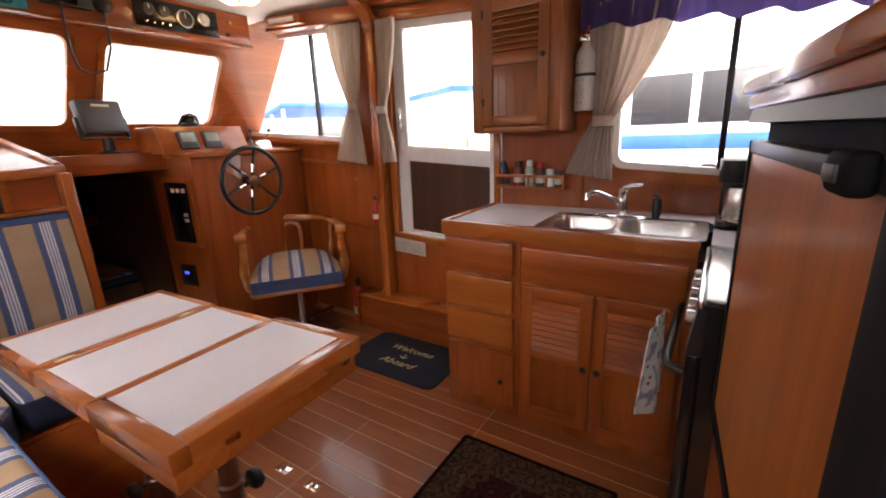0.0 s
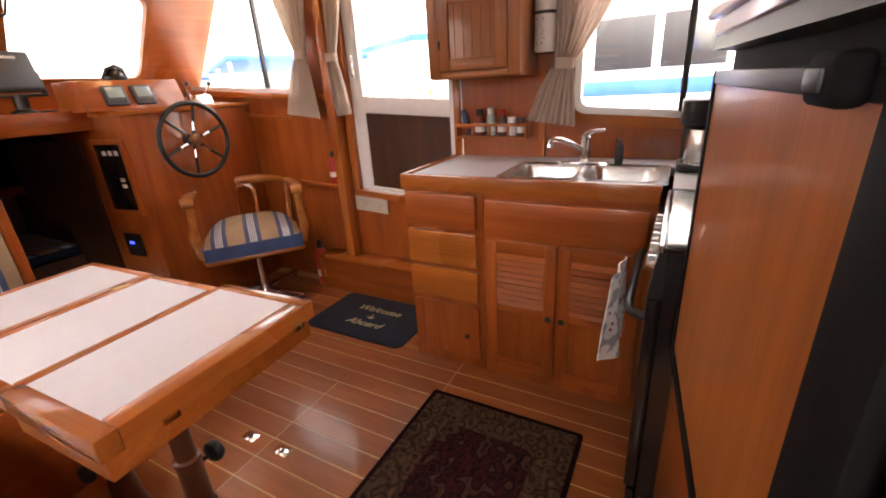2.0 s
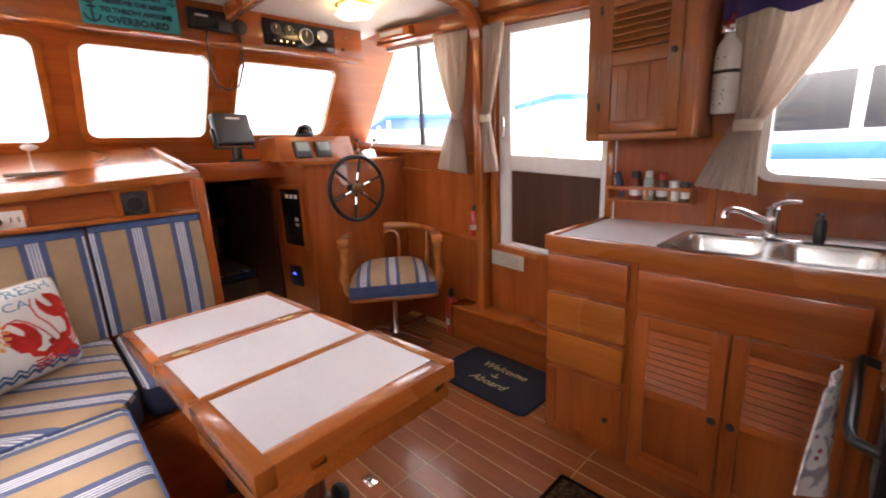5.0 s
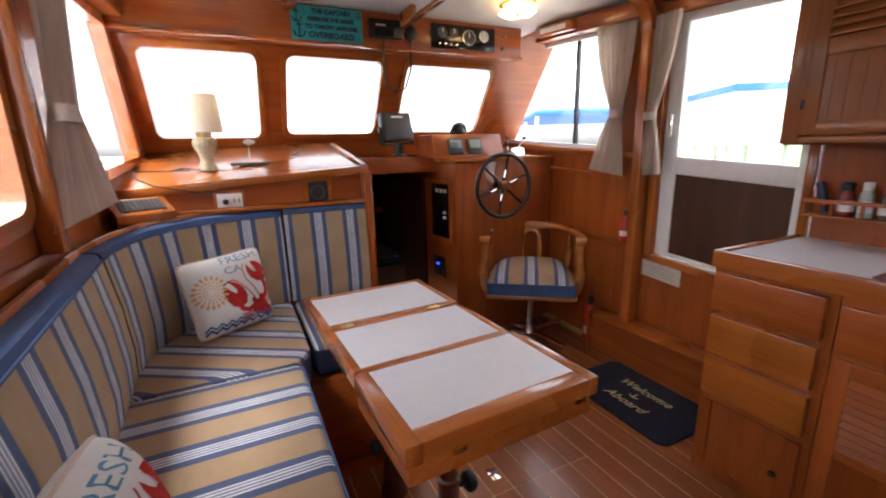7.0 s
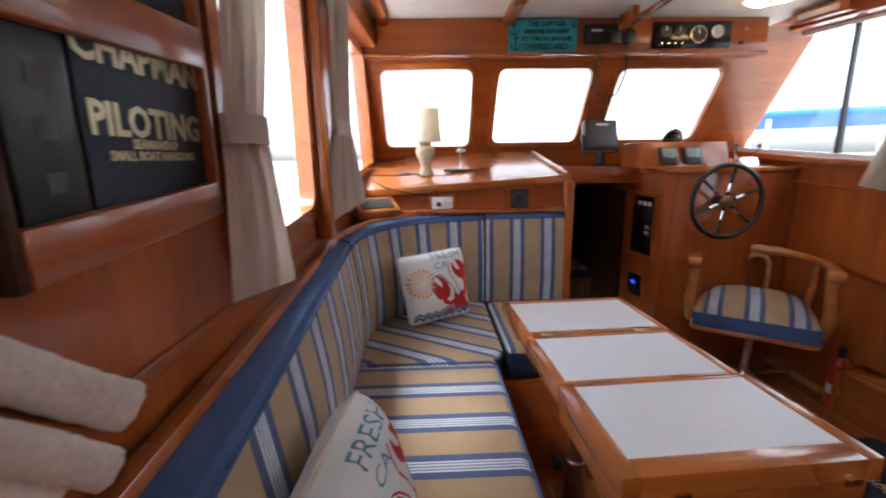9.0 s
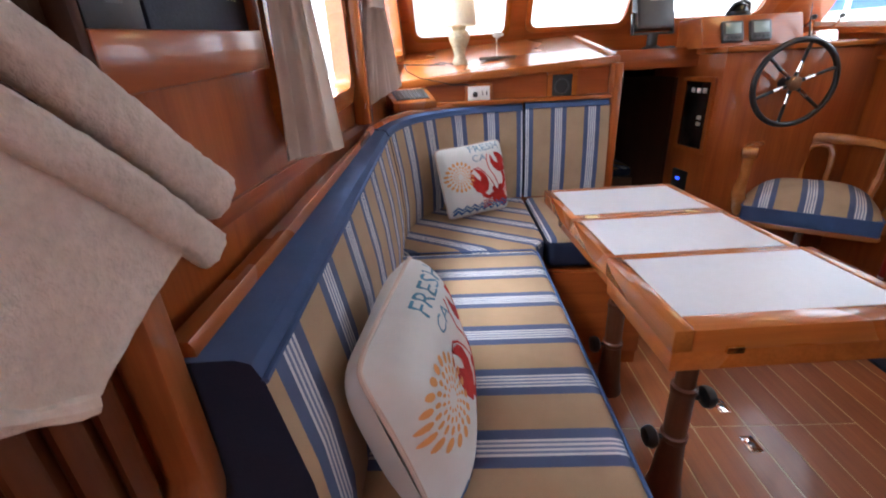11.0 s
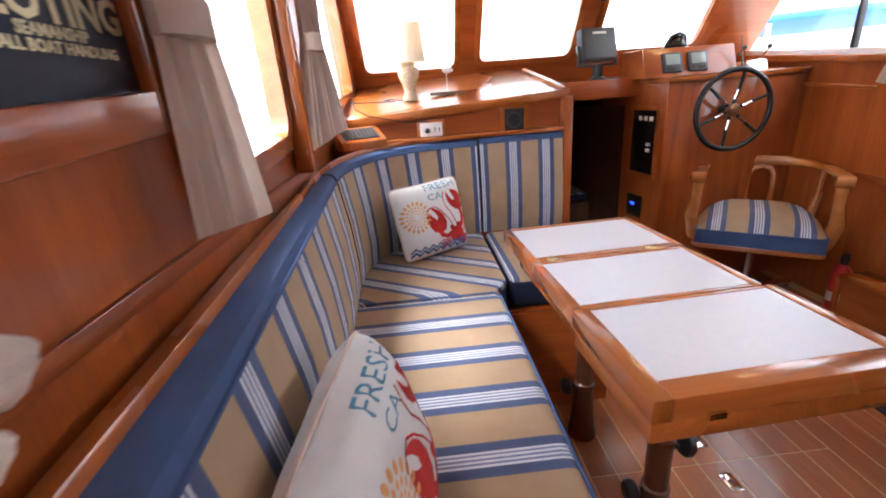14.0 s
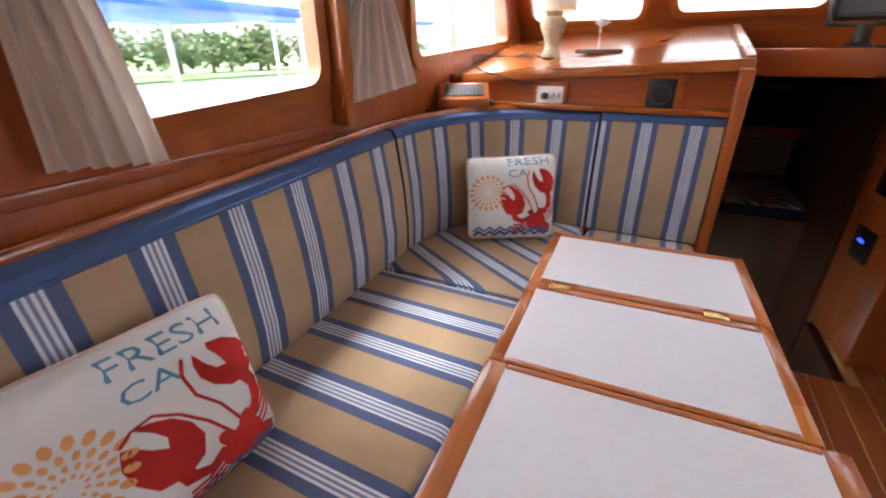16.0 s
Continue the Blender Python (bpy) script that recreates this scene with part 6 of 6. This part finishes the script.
for x, z in ((2.16, 2.03), (2.14, 1.96)):
    part("switch", lathe([(0.012, 0.0), (0.010, -0.012)], (x, 3.119, z), 12, "y"), BLACK if z < 2 else BRASS, GP)
for x in (0.45, 1.06, 1.75):
    ln = thing("strip_light", "slim teak strip light under the console lip", "light", (x, 3.1, 1.89), "strip lights")
    part("housing", box(x - 0.11, x + 0.11, 3.072, 3.10, 1.893, 1.906, 0.003), TRIM_X, ln)
for y in (2.90,):
    bl = thing("berth_light", "teak light fitting with a pale lens on the header", "light", (2.42, y, 2.0), "strip lights")
    part("housing", bent(box(2.385, 2.439, y - 0.17, y + 0.17, 1.945, 2.005, 0.006), sheer), TRIM_Y, bl)
    part("lens", bent(box(2.379, 2.386, y - 0.12, y + 0.12, 1.96, 1.99, 0.002), sheer), HEADLINER, bl)
CL = thing("ceiling_light", "square scalloped amber glass ceiling light glowing warm", "lamp", (1.95, 2.68, 2.05))
part("base", prism(rounded(1.87, 2.03, 2.60, 2.76, 0.02), "z", 2.084, 2.0995, 0.003), BRASS, CL)
bm = bmesh.new()
loops = []
for half, z, wave in ((0.062, 2.083, 0.0), (0.072, 2.062, 0.004), (0.090, 2.035, 0.012), (0.084, 2.030, 0.012), (0.05, 2.046, 0.0)):
    line = []
    for k in range(48):
        a = 6.2832 * k / 48
        c, d = math.cos(a), math.sin(a)
        q = 1 / (abs(c) ** 4 + abs(d) ** 4) ** 0.25
        line.append(bm.verts.new((1.95 + half * q * c, 2.68 + half * q * d, z - wave * (math.cos(4 * a) * 0.5 - 0.5))))
    loops.append(line)
for p, q in zip(loops, loops[1:]):
    for k in range(48):
        bm.faces.new((p[k], p[(k + 1) % 48], q[(k + 1) % 48], q[k]))
bm.faces.new(loops[-1])
part("glass_shade", bm, glow("warm_lamp_glass", (1.0, 0.66, 0.30), 1.2), CL, "warm glowing amber glass")
part("finial", lathe([(0.012, 2.047), (0.012, 2.035), (0.004, 2.026)], (1.95, 2.68, 0), 12), BRASS, CL)


# ---------------------------------------------------------------- pillows
def pillow_cloth():
    return weave("white_pillow_cloth", (0.66, 0.67, 0.66), 0.92, 0.05)


PCLOTH, PPIPE = pillow_cloth(), weave("pillow_piping", (0.58, 0.48, 0.42))
PRED = weave("printed_red", (0.42, 0.022, 0.018), 0.9, 0.35)
PORANGE = weave("printed_orange", (0.68, 0.34, 0.13))
PBLUE = weave("printed_blue", (0.05, 0.13, 0.30), 0.9, 0.3)
PTEAL = weave("printed_teal", (0.10, 0.24, 0.36), 0.9, 0.3)


def pillow(bl, br, tr, tl, label, bulge=0.065):
    bl, br, tr, tl = (Vector(p) for p in (bl, br, tr, tl))
    nrm = ((br - bl).cross(tl - bl)).normalized()

    def at(u, v, side=1, lift=0.0):
        p = bl * (1 - u) * (1 - v) + br * u * (1 - v) + tr * u * v + tl * (1 - u) * v
        a, b = 2 * u - 1, 2 * v - 1
        pinch = 0.035 * (1 - a * a) * b ** 4, 0.035 * (1 - b * b) * a ** 4
        c = (bl + br + tr + tl) / 4
        p = p + (c - p) * (pinch[0] + pinch[1] + 0.055 * (a * b) ** 8)
        h = bulge * max(0.0, (1 - a ** 4) * (1 - b ** 4)) ** 0.55 + 0.004 * math.sin(5 * u + 3 * v)
        return p + nrm * (side * h + side * lift)
    t = thing("throw_pillow", label, "pillow", (bl + br) / 2, "throw pillows")
    n = 22
    for side, nm in ((1, "front"), (-1, "back")):
        bm = bmesh.new()
        g = [[bm.verts.new(at(i / n, j / n, side)) for j in range(n + 1)] for i in range(n + 1)]
        for a, b in zip(g, g[1:]):
            for j in range(n):
                bm.faces.new((a[j], b[j], b[j + 1], a[j + 1]) if side > 0 else (a[j], a[j + 1], b[j + 1], b[j]))
        ob = part(nm, bm, PCLOTH, t)
        if side > 0:
            fr = ob
    edge = [at(k / 20, 0) for k in range(21)] + [at(1, k / 20) for k in range(1, 21)] + [at(1 - k / 20, 1) for k in range(1, 21)] + [at(0, 1 - k / 20) for k in range(1, 21)]
    part("piping", tube(edge, 0.004, 6), PPIPE, t)

    def patch(name, outlines, mat):
        bm = bmesh.new()
        for o in outlines:
            vs = [bm.verts.new((p[0], p[1], 0)) for p in o]
            f = bm.faces.new(vs)
        bm.normal_update()
        bmesh.ops.triangulate(bm, faces=bm.faces)
        bmesh.ops.subdivide_edges(bm, edges=[e for e in bm.edges if e.calc_length() > 0.05], cuts=2, use_grid_fill=False)
        bmesh.ops.triangulate(bm, faces=bm.faces)
        for v in bm.verts:
            v.co = at(v.co.x, v.co.y, 1, 0.0012)
        part(name, bm, mat, fr)

    def oval(cx, cy, rx, ry, rot=0, k=16):
        c, s = math.cos(radians(rot)), math.sin(radians(rot))
        return [(cx + rx * math.cos(a) * c - ry * math.sin(a) * s, cy + rx * math.cos(a) * s + ry * math.sin(a) * c) for a in (6.2832 * j / k for j in range(k))]

    def strip(pts, w):
        left, right = [], []
        for j, p in enumerate(pts):
            q, o = pts[min(j + 1, len(pts) - 1)], pts[max(j - 1, 0)]
            dx, dy = q[0] - o[0], q[1] - o[1]
            d = math.hypot(dx, dy) or 1
            ww = w if not isinstance(w, list) else w[j]
            left.append((p[0] - dy / d * ww, p[1] + dx / d * ww)), right.append((p[0] + dy / d * ww, p[1] - dx / d * ww))
        return [[left[j], left[j + 1], right[j + 1], right[j]] for j in range(len(pts) - 1)]

    dots = []
    for ring, (r0, cnt, sx, sy) in enumerate(((0.05, 12, 0.010, 0.007), (0.085, 16, 0.014, 0.009), (0.125, 18, 0.019, 0.012), (0.178, 19, 0.030, 0.019))):
        for k in range(cnt):
            a = 6.2832 * k / cnt + ring * 0.2
            dots.append(oval(0.215 + r0 * math.cos(a), 0.55 + r0 * 1.05 * math.sin(a), sx, sy, math.degrees(a), 10))
    patch("sunburst_print", dots, PORANGE)

    def claw(cx, cy, size, rot, flip=1):
        c, d = math.cos(radians(rot)), math.sin(radians(rot))
        shape = ((0, -0.5), (0.26, -0.44), (0.42, -0.18), (0.42, 0.12), (0.32, 0.38), (0.14, 0.56), (-0.02, 0.64), (0.10, 0.40), (0.15, 0.20), (0.08, 0.06), (-0.03, 0.22), (-0.13, 0.45), (-0.22, 0.52), (-0.34, 0.30), (-0.37, 0.0), (-0.28, -0.32))
        return [(cx + size * (flip * p * c - q * d), cy + size * (flip * p * d + q * c)) for p, q in shape]

    red = [claw(0.48, 0.42, 0.33, 14), claw(0.85, 0.66, 0.30, 48, -1)]
    red += [oval(0.76, 0.20, 0.115, 0.10, 30), oval(0.70, 0.29, 0.05, 0.035, 120), oval(0.80, 0.31, 0.05, 0.035, 60), oval(0.86, 0.12, 0.09, 0.075, -35)]
    red += strip([(0.68, 0.24), (0.60, 0.20), (0.52, 0.24), (0.50, 0.32)], [0.030, 0.028, 0.034, 0.036]) + strip([(0.82, 0.28), (0.89, 0.36), (0.91, 0.46), (0.88, 0.54)], [0.030, 0.030, 0.034, 0.036])
    patch("red_print", red, PRED)
    for k in range(4):
        patch("leg_print", strip([(0.66, 0.10 + 0.035 * k), (0.58, 0.07 + 0.03 * k), (0.50, 0.07 + 0.03 * k)], 0.009), PRED)
        patch("leg_print", strip([(0.86, 0.20 + 0.04 * k), (0.93, 0.24 + 0.045 * k), (0.965, 0.30 + 0.045 * k)], 0.008), PRED)
    patch("feeler_print", strip([(0.72, 0.31), (0.66, 0.44), (0.58, 0.56), (0.50, 0.63), (0.42, 0.62), (0.37, 0.58)], 0.007), PRED)
    patch("feeler_print", strip([(0.78, 0.33), (0.73, 0.48), (0.66, 0.60), (0.645, 0.72), (0.67, 0.80)], 0.007), PRED)
    zig = []
    for row in range(2):
        zig += strip([(0.05 + 0.06 * j, 0.04 + 0.05 * row + (0.05 if j % 2 else 0.0)) for j in range(16)], 0.018 - 0.005 * row)
    patch("wave_print", zig, PBLUE)
    for txt, u, v, size, mt in (("FRESH", 0.66, 0.905, 0.150, PTEAL), ("CA", 0.54, 0.76, 0.135, PTEAL)):
        ob = letters(txt, size, Matrix.Identity(4), mt, fr, "lettering", 0, 0.0)
        for vtx in ob.data.vertices:
            vtx.co = at(u + vtx.co.x * 1.15, v + vtx.co.y, 1, 0.0016 if txt == "FRESH" else 0.0010)
    return t


pillow((0.215, 2.265, 0.614), (0.496, 2.43, 0.614), (0.459, 2.538, 0.912), (0.160, 2.362, 0.902), "white pillow with a red seaside print on the corner seat", 0.06)
pillow((0.215, 0.912, 0.610), (0.240, 1.290, 0.612), (0.152, 1.294, 0.892), (0.122, 0.925, 0.897), "white pillow with a red seaside print against the settee back", 0.075)

# ---------------------------------------------------------------- table hinges and catches
for x in (0.66, 0.96):
    part("hinge", box(x - 0.022, x + 0.022, 1.747, 1.777, TZ - 0.003, TZ + 0.0015, 0.001), BRASS, T, "polished brass hinge")
for x in (0.70, 1.02):
    part("catch", box(x - 0.016, x + 0.016, 1.155, 1.162, TZ - 0.05, TZ - 0.036, 0.002), BRASS, T, "dull brass catch")

# the table stands a little off square
T.matrix_basis = Matrix.Translation((0.840, 1.605, 0)) @ pose(0, 0, 0, 0, 0, 2.8) @ Matrix.Translation((-0.830, -1.620, 0)) @ T.matrix_basis

# ---------------------------------------------------------------- floor latches
for x, y in ((1.222, 1.778), (1.222, 1.600), (1.218, 2.157), (1.21, 1.10)):
    lt = thing("floor_latch", "chrome flush latch in the cabin sole", "latch", (x, y, 0), "floor latches")
    part("plate", prism(rounded(x - 0.022, x + 0.022, y - 0.034, y + 0.034, 0.006), "z", 0.0, 0.003, 0.001), CHROME, lt)
    part("finger_hole", lathe([(0.011, 0.0031), (0.009, 0.0036)], (x, y, 0), 14), GREY, lt)

# ---------------------------------------------------------------- outside
m, n, l, b = material("harbour_water")
b.inputs["Base Color"].default_value = (0.10, 0.13, 0.12, 1)
b.inputs["Roughness"].default_value = 0.18
g = noise_node(n, l, 1.2, 5)
bump_to(n, l, b, g.outputs[0], 0.35, 0.05)
WATER = m
bm = bmesh.new()
vs = [bm.verts.new(p) for p in ((-2500, -2500, -1.3), (2500, -2500, -1.3), (2500, 2500, -1.3), (-2500, 2500, -1.3))]
bm.faces.new(vs)
structure("water", bm, WATER, "grey harbour water", "water")
CONC = plain("weathered_dock_planks", (0.42, 0.40, 0.36), 0.85, vary=0.2, scale=6)
GRASS = plain("grass_bank", (0.09, 0.16, 0.04), 0.9, vary=0.35, scale=3)
structure("pavement_dock", box(3.6, 5.4, -30, 40, -1.4, -0.15, 0.02), CONC, "weathered timber dock beside the boat", "dock")
structure("ground_bank", prism([(12, -1.3), (13.2, 0.1), (40, 0.95), (400, 1.2), (400, -1.5), (12, -1.5)], "y", -200, 200), GRASS, "green grass bank behind the dock", "ground")
structure("side_deck", box(2.625, 3.15, -3, 5, 0.45, 0.62, 0.02), WHITE, "white side deck outside the door", "deck")
structure("side_deck_port", box(-0.75, -0.15, -3, 5, 0.60, 0.78, 0.02), WHITE, "white side deck outside the side windows", "deck")
structure("foredeck", box(-0.8, 3.15, 3.82, 8, 1.145, 1.20, 0.02), WHITE, "white foredeck ahead of the windscreen", "deck")
# a pale mesh cover lies over the windscreen outside
COVER = weave("white_mesh_cover", (0.82, 0.83, 0.84), 0.9, 0.03, 0.62)
single("windscreen_cover", bent(box(-0.15, 2.5, 0.10, 0.103, 1.25, 1.98), rake), COVER, "white mesh cover stretched over the windscreen outside", "cover")

HULLBLUE = plain("blue_canvas", (0.012, 0.085, 0.40), 0.8, vary=0.1)
SMOKE = plain("tinted_boat_window", (0.012, 0.013, 0.015), 0.5, vary=0.1)


def motor_boat(x, y, rz, label, length=9.0, canvas=True, cabin=True, lift=0.0):
    t = thing("motor_boat", label, "boat", (0, 0, 0), "moored boats")
    hull = [(-length / 2, -1.5), (length * 0.2, -1.5), (length / 2, 0), (length * 0.2, 1.5), (-length / 2, 1.5)]
    bm = bmesh.new()
    lo, mid, hi = [[bm.verts.new((p[0] * k, p[1] * w, z)) for p in hull] for k, w, z in ((0.92, 0.8, -1.4), (0.98, 0.98, -0.3), (1.0, 1.0, 0.25))]
    for a, c in ((lo, mid), (mid, hi)):
        for j in range(5):
            bm.faces.new((a[j], a[(j + 1) % 5], c[(j + 1) % 5], c[j]))
    bm.faces.new(hi)
    bmesh.ops.recalc_face_normals(bm, faces=bm.faces)
    part("hull", bm, WHITE, t)
    part("sheer_stripe", bent(box(-length / 2 - 0.02, length * 0.2, -1.53, 1.53, -0.02, 0.16), lambda c: c), HULLBLUE, t, "blue hull stripe")
    if cabin:
        cb = part("cabin", box(-length * 0.32, length * 0.18, -1.25, 1.25, 0.25, 1.75, 0.08), WHITE, t)
        for s in (-1, 1):
            for k in range(6):
                part("cabin_window", box(-length * 0.29 + k * 0.65, -length * 0.29 + k * 0.65 + 0.57, s * 1.25 - 0.02, s * 1.25 + 0.02, 0.72 if lift == 0.6 else 0.85, 1.22 if lift == 0.6 else 1.5, 0.01), SMOKE, cb, "dark tinted window")
    if canvas:
        top = part("bimini_canvas", bent(box(-length * 0.42, length * 0.12, -1.35, 1.35, 2.15, 2.27, 0.04), lambda c: (c.x, c.y, c.z - 0.05 * c.y * c.y)), HULLBLUE, t, "bright blue canvas top")
        for px in (-length * 0.4, -length * 0.15, length * 0.1):
            for s in (-1, 1):
                part("canvas_pole", tube([(px, s * 1.3, 0.2), (px, s * 1.28, 2.14)], 0.035, 8), WHITE, t)
    for k in range(5):
        part("rail_stanchion", tube([(length * (0.2 + 0.05 * k), -1.4 + 0.28 * k, 0.25), (length * (0.2 + 0.05 * k), -1.4 + 0.28 * k, 0.85)], 0.02, 6), CHROME, t)
    if lift == 0.6:
        part("boot_top", box(-length * 0.45, length * 0.2, -1.45, 1.45, -2.2, -1.35), WHITE, t)
        for sd in (-1, 1):
            part("deck_stripe", box(-length * 0.40, length * 0.2, sd * 1.55 - 0.02, sd * 1.55 + 0.02, 0.47, 0.62, 0.01), HULLBLUE, t, "blue canvas strip along the rail")
            for q in range(3):
                part("hull_window", box(-length * 0.30 + 1.5 * q, -length * 0.30 + 1.5 * q + 1.2, sd * 1.55 - 0.02, sd * 1.55 + 0.02, 0.0, 0.33, 0.01), SMOKE, t, "dark hull window")
            part("boarding_ladder", tube([(-0.2, sd * 1.7, -0.6), (0.15, sd * 1.6, 0.35), (0.35, sd * 1.62, 0.35), (0.75, sd * 1.72, -0.6)], 0.05, 8), WHITE, t)
    if lift > 2:
        for px in (-2.0, 0.0, 2.0):
            for sd in (-0.9, 0.9):
                part("stand", tube([(px, sd, -2.6), (px, sd * 0.9, -1.2)], 0.05, 8), WHITE, t)
    t.matrix_basis = pose(x, y, lift, 0, 0, rz)
    return t


motor_boat(6.9, 0.2, 88, "white cabin cruiser with dark windows and blue trim moored alongside", 9.5, False, True, 0.6)
motor_boat(8.6, 9.6, 60, "white boat under a bright blue canvas top at the dock", 7.5, True, False, -0.18)
motor_boat(15.5, 9.8, 58, "white boat with a blue stripe standing on the bank", 7.0, False, False, 2.6)
motor_boat(11.5, 18.5, 35, "white boat with blue canvas further along the dock", 8.5, True, True)
motor_boat(-4.8, 4.5, 92, "white boat under a long blue canvas top on the next berth", 10, True, False, -0.42)
motor_boat(-8.5, 15, 80, "white boat with blue canvas on a far berth", 9, True, False)
for k, (x, y, h) in enumerate(((-2.6, 4.9, 3.2), (-3.1, 9.0, 3.0), (3.5, 6.2, 1.6), (3.5, 10.5, 1.6), (3.5, -1.8, 1.4))):
    p = thing("mooring_pile", "weathered greenish timber mooring pile", "pile", (x, y, -1.4), "mooring piles")
    part("trunk", lathe([(0.13, -1.6), (0.125, h * 0.5), (0.12, h - 0.03), (0.08, h)], (x, y, 0), 14), plain("weathered_pile", (0.20, 0.22, 0.16), 0.9, vary=0.3, scale=8), p)
    part("collar", lathe([(0.132, h - 0.5), (0.135, h - 0.49), (0.135, h - 0.42), (0.13, h - 0.41)], (x, y, 0), 14), CONC, p)
for k in range(9):
    f = thing("dock_railing", "white painted dock railing section", "railing", (5.5, 4 + 2.0 * k, -0.15), "dock railing")
    for q in range(5):
        part("post", box(5.45, 5.53, 4 + 2 * k + 0.45 * q, 4.07 + 2 * k + 0.45 * q, -0.15, 0.75, 0.005), WHITE, f)
    part("top_rail", box(5.43, 5.55, 4 + 2 * k, 5.95 + 2 * k, 0.75, 0.82, 0.005), WHITE, f)

# trees along the far shore
rnd = random.Random(7)
LEAF = plain("shore_foliage", (0.10, 0.15, 0.055), 0.8, vary=0.5, scale=1.5)
BARK = plain("tree_bark", (0.10, 0.075, 0.05), 0.9, vary=0.3)


def tree(x, y, h, seed):
    r = random.Random(seed)
    t = thing("tree", "broad green shore tree", "tree", (x, y, 0.0), "shore trees")
    bm = tube([(x, y, -1.4), (x + 0.2, y, h * 0.3), (x, y + 0.2, h * 0.6)], [0.28, 0.2, 0.1], 8)
    for k in range(5):
        a = r.uniform(0, 6.28)
        add_tube(bm, [(x, y, h * r.uniform(0.3, 0.5)), (x + math.cos(a) * h * 0.25, y + math.sin(a) * h * 0.25, h * r.uniform(0.6, 0.8))], [0.1, 0.03], 6)
    part("trunk", bm, BARK, t)
    bm = bmesh.new()
    for k in range(700):
        a, b = r.uniform(0, 6.283), r.uniform(-1.1, 1.57)
        rad = h * r.uniform(0.25, 0.52) * (1 + 0.25 * math.sin(3 * a + seed))
        c = Vector((x + rad * math.cos(a) * math.cos(b) * 1.6, y + rad * math.sin(a) * math.cos(b) * 1.6, max(-1.0, h * 0.36 + rad * math.sin(b))))
        s = h * r.uniform(0.035, 0.085)
        d1 = Vector((r.uniform(-1, 1), r.uniform(-1, 1), r.uniform(-1, 1))).normalized()
        d2 = d1.orthogonal().normalized()
        d3 = d1.cross(d2)
        for e in (d2, d3):
            q = [bm.verts.new(c + d1 * s * i + e * s * j) for i, j in ((-1, 0), (0, -0.7), (1, 0), (0, 0.7))]
            bm.faces.new(q)
    part("crown", bm, LEAF, t)


for k in range(26):
    tree(-46 - rnd.uniform(0, 10), -6 + k * 3.6 + rnd.uniform(-1.5, 1.5), rnd.uniform(3.6, 5.2), k)
for k in range(2):
    tree(70 + rnd.uniform(0, 12), 20 + k * 11 + rnd.uniform(-2, 2), rnd.uniform(6, 9), 40 + k)
structure("ground_far_shore", box(-400, -42, -300, 400, -1.6, -1.1), GRASS, "low green far shore", "ground")

# ---------------------------------------------------------------- floor planks (last)
PW = 0.095
cuts_y = {True: (-0.46, 0.62, 1.682, 2.86), False: (-0.46, 1.2, 2.86)}
k = 0
x = 0.50
cache = {}
while x < 2.43:
    hatch = 0.72 < x < 1.60
    ys = list(cuts_y[hatch])
    if x > 1.70:
        ys[-1] = 3.74
    for y0, y1 in zip(ys, ys[1:]):
        key = (round(y1 - y0, 3), x + PW > 2.42)
        if key not in cache:
            cache[key] = mesh_of("plank", box(0, PW - 0.0045, 0, y1 - y0 - 0.003, -0.02, 0.0, 0.0008, 1), PLANK)
        ob = new("plank", cache[key])
        ob.location = (x, y0, 0)
        ob.parent = FLOOR
    x += PW
    k += 1
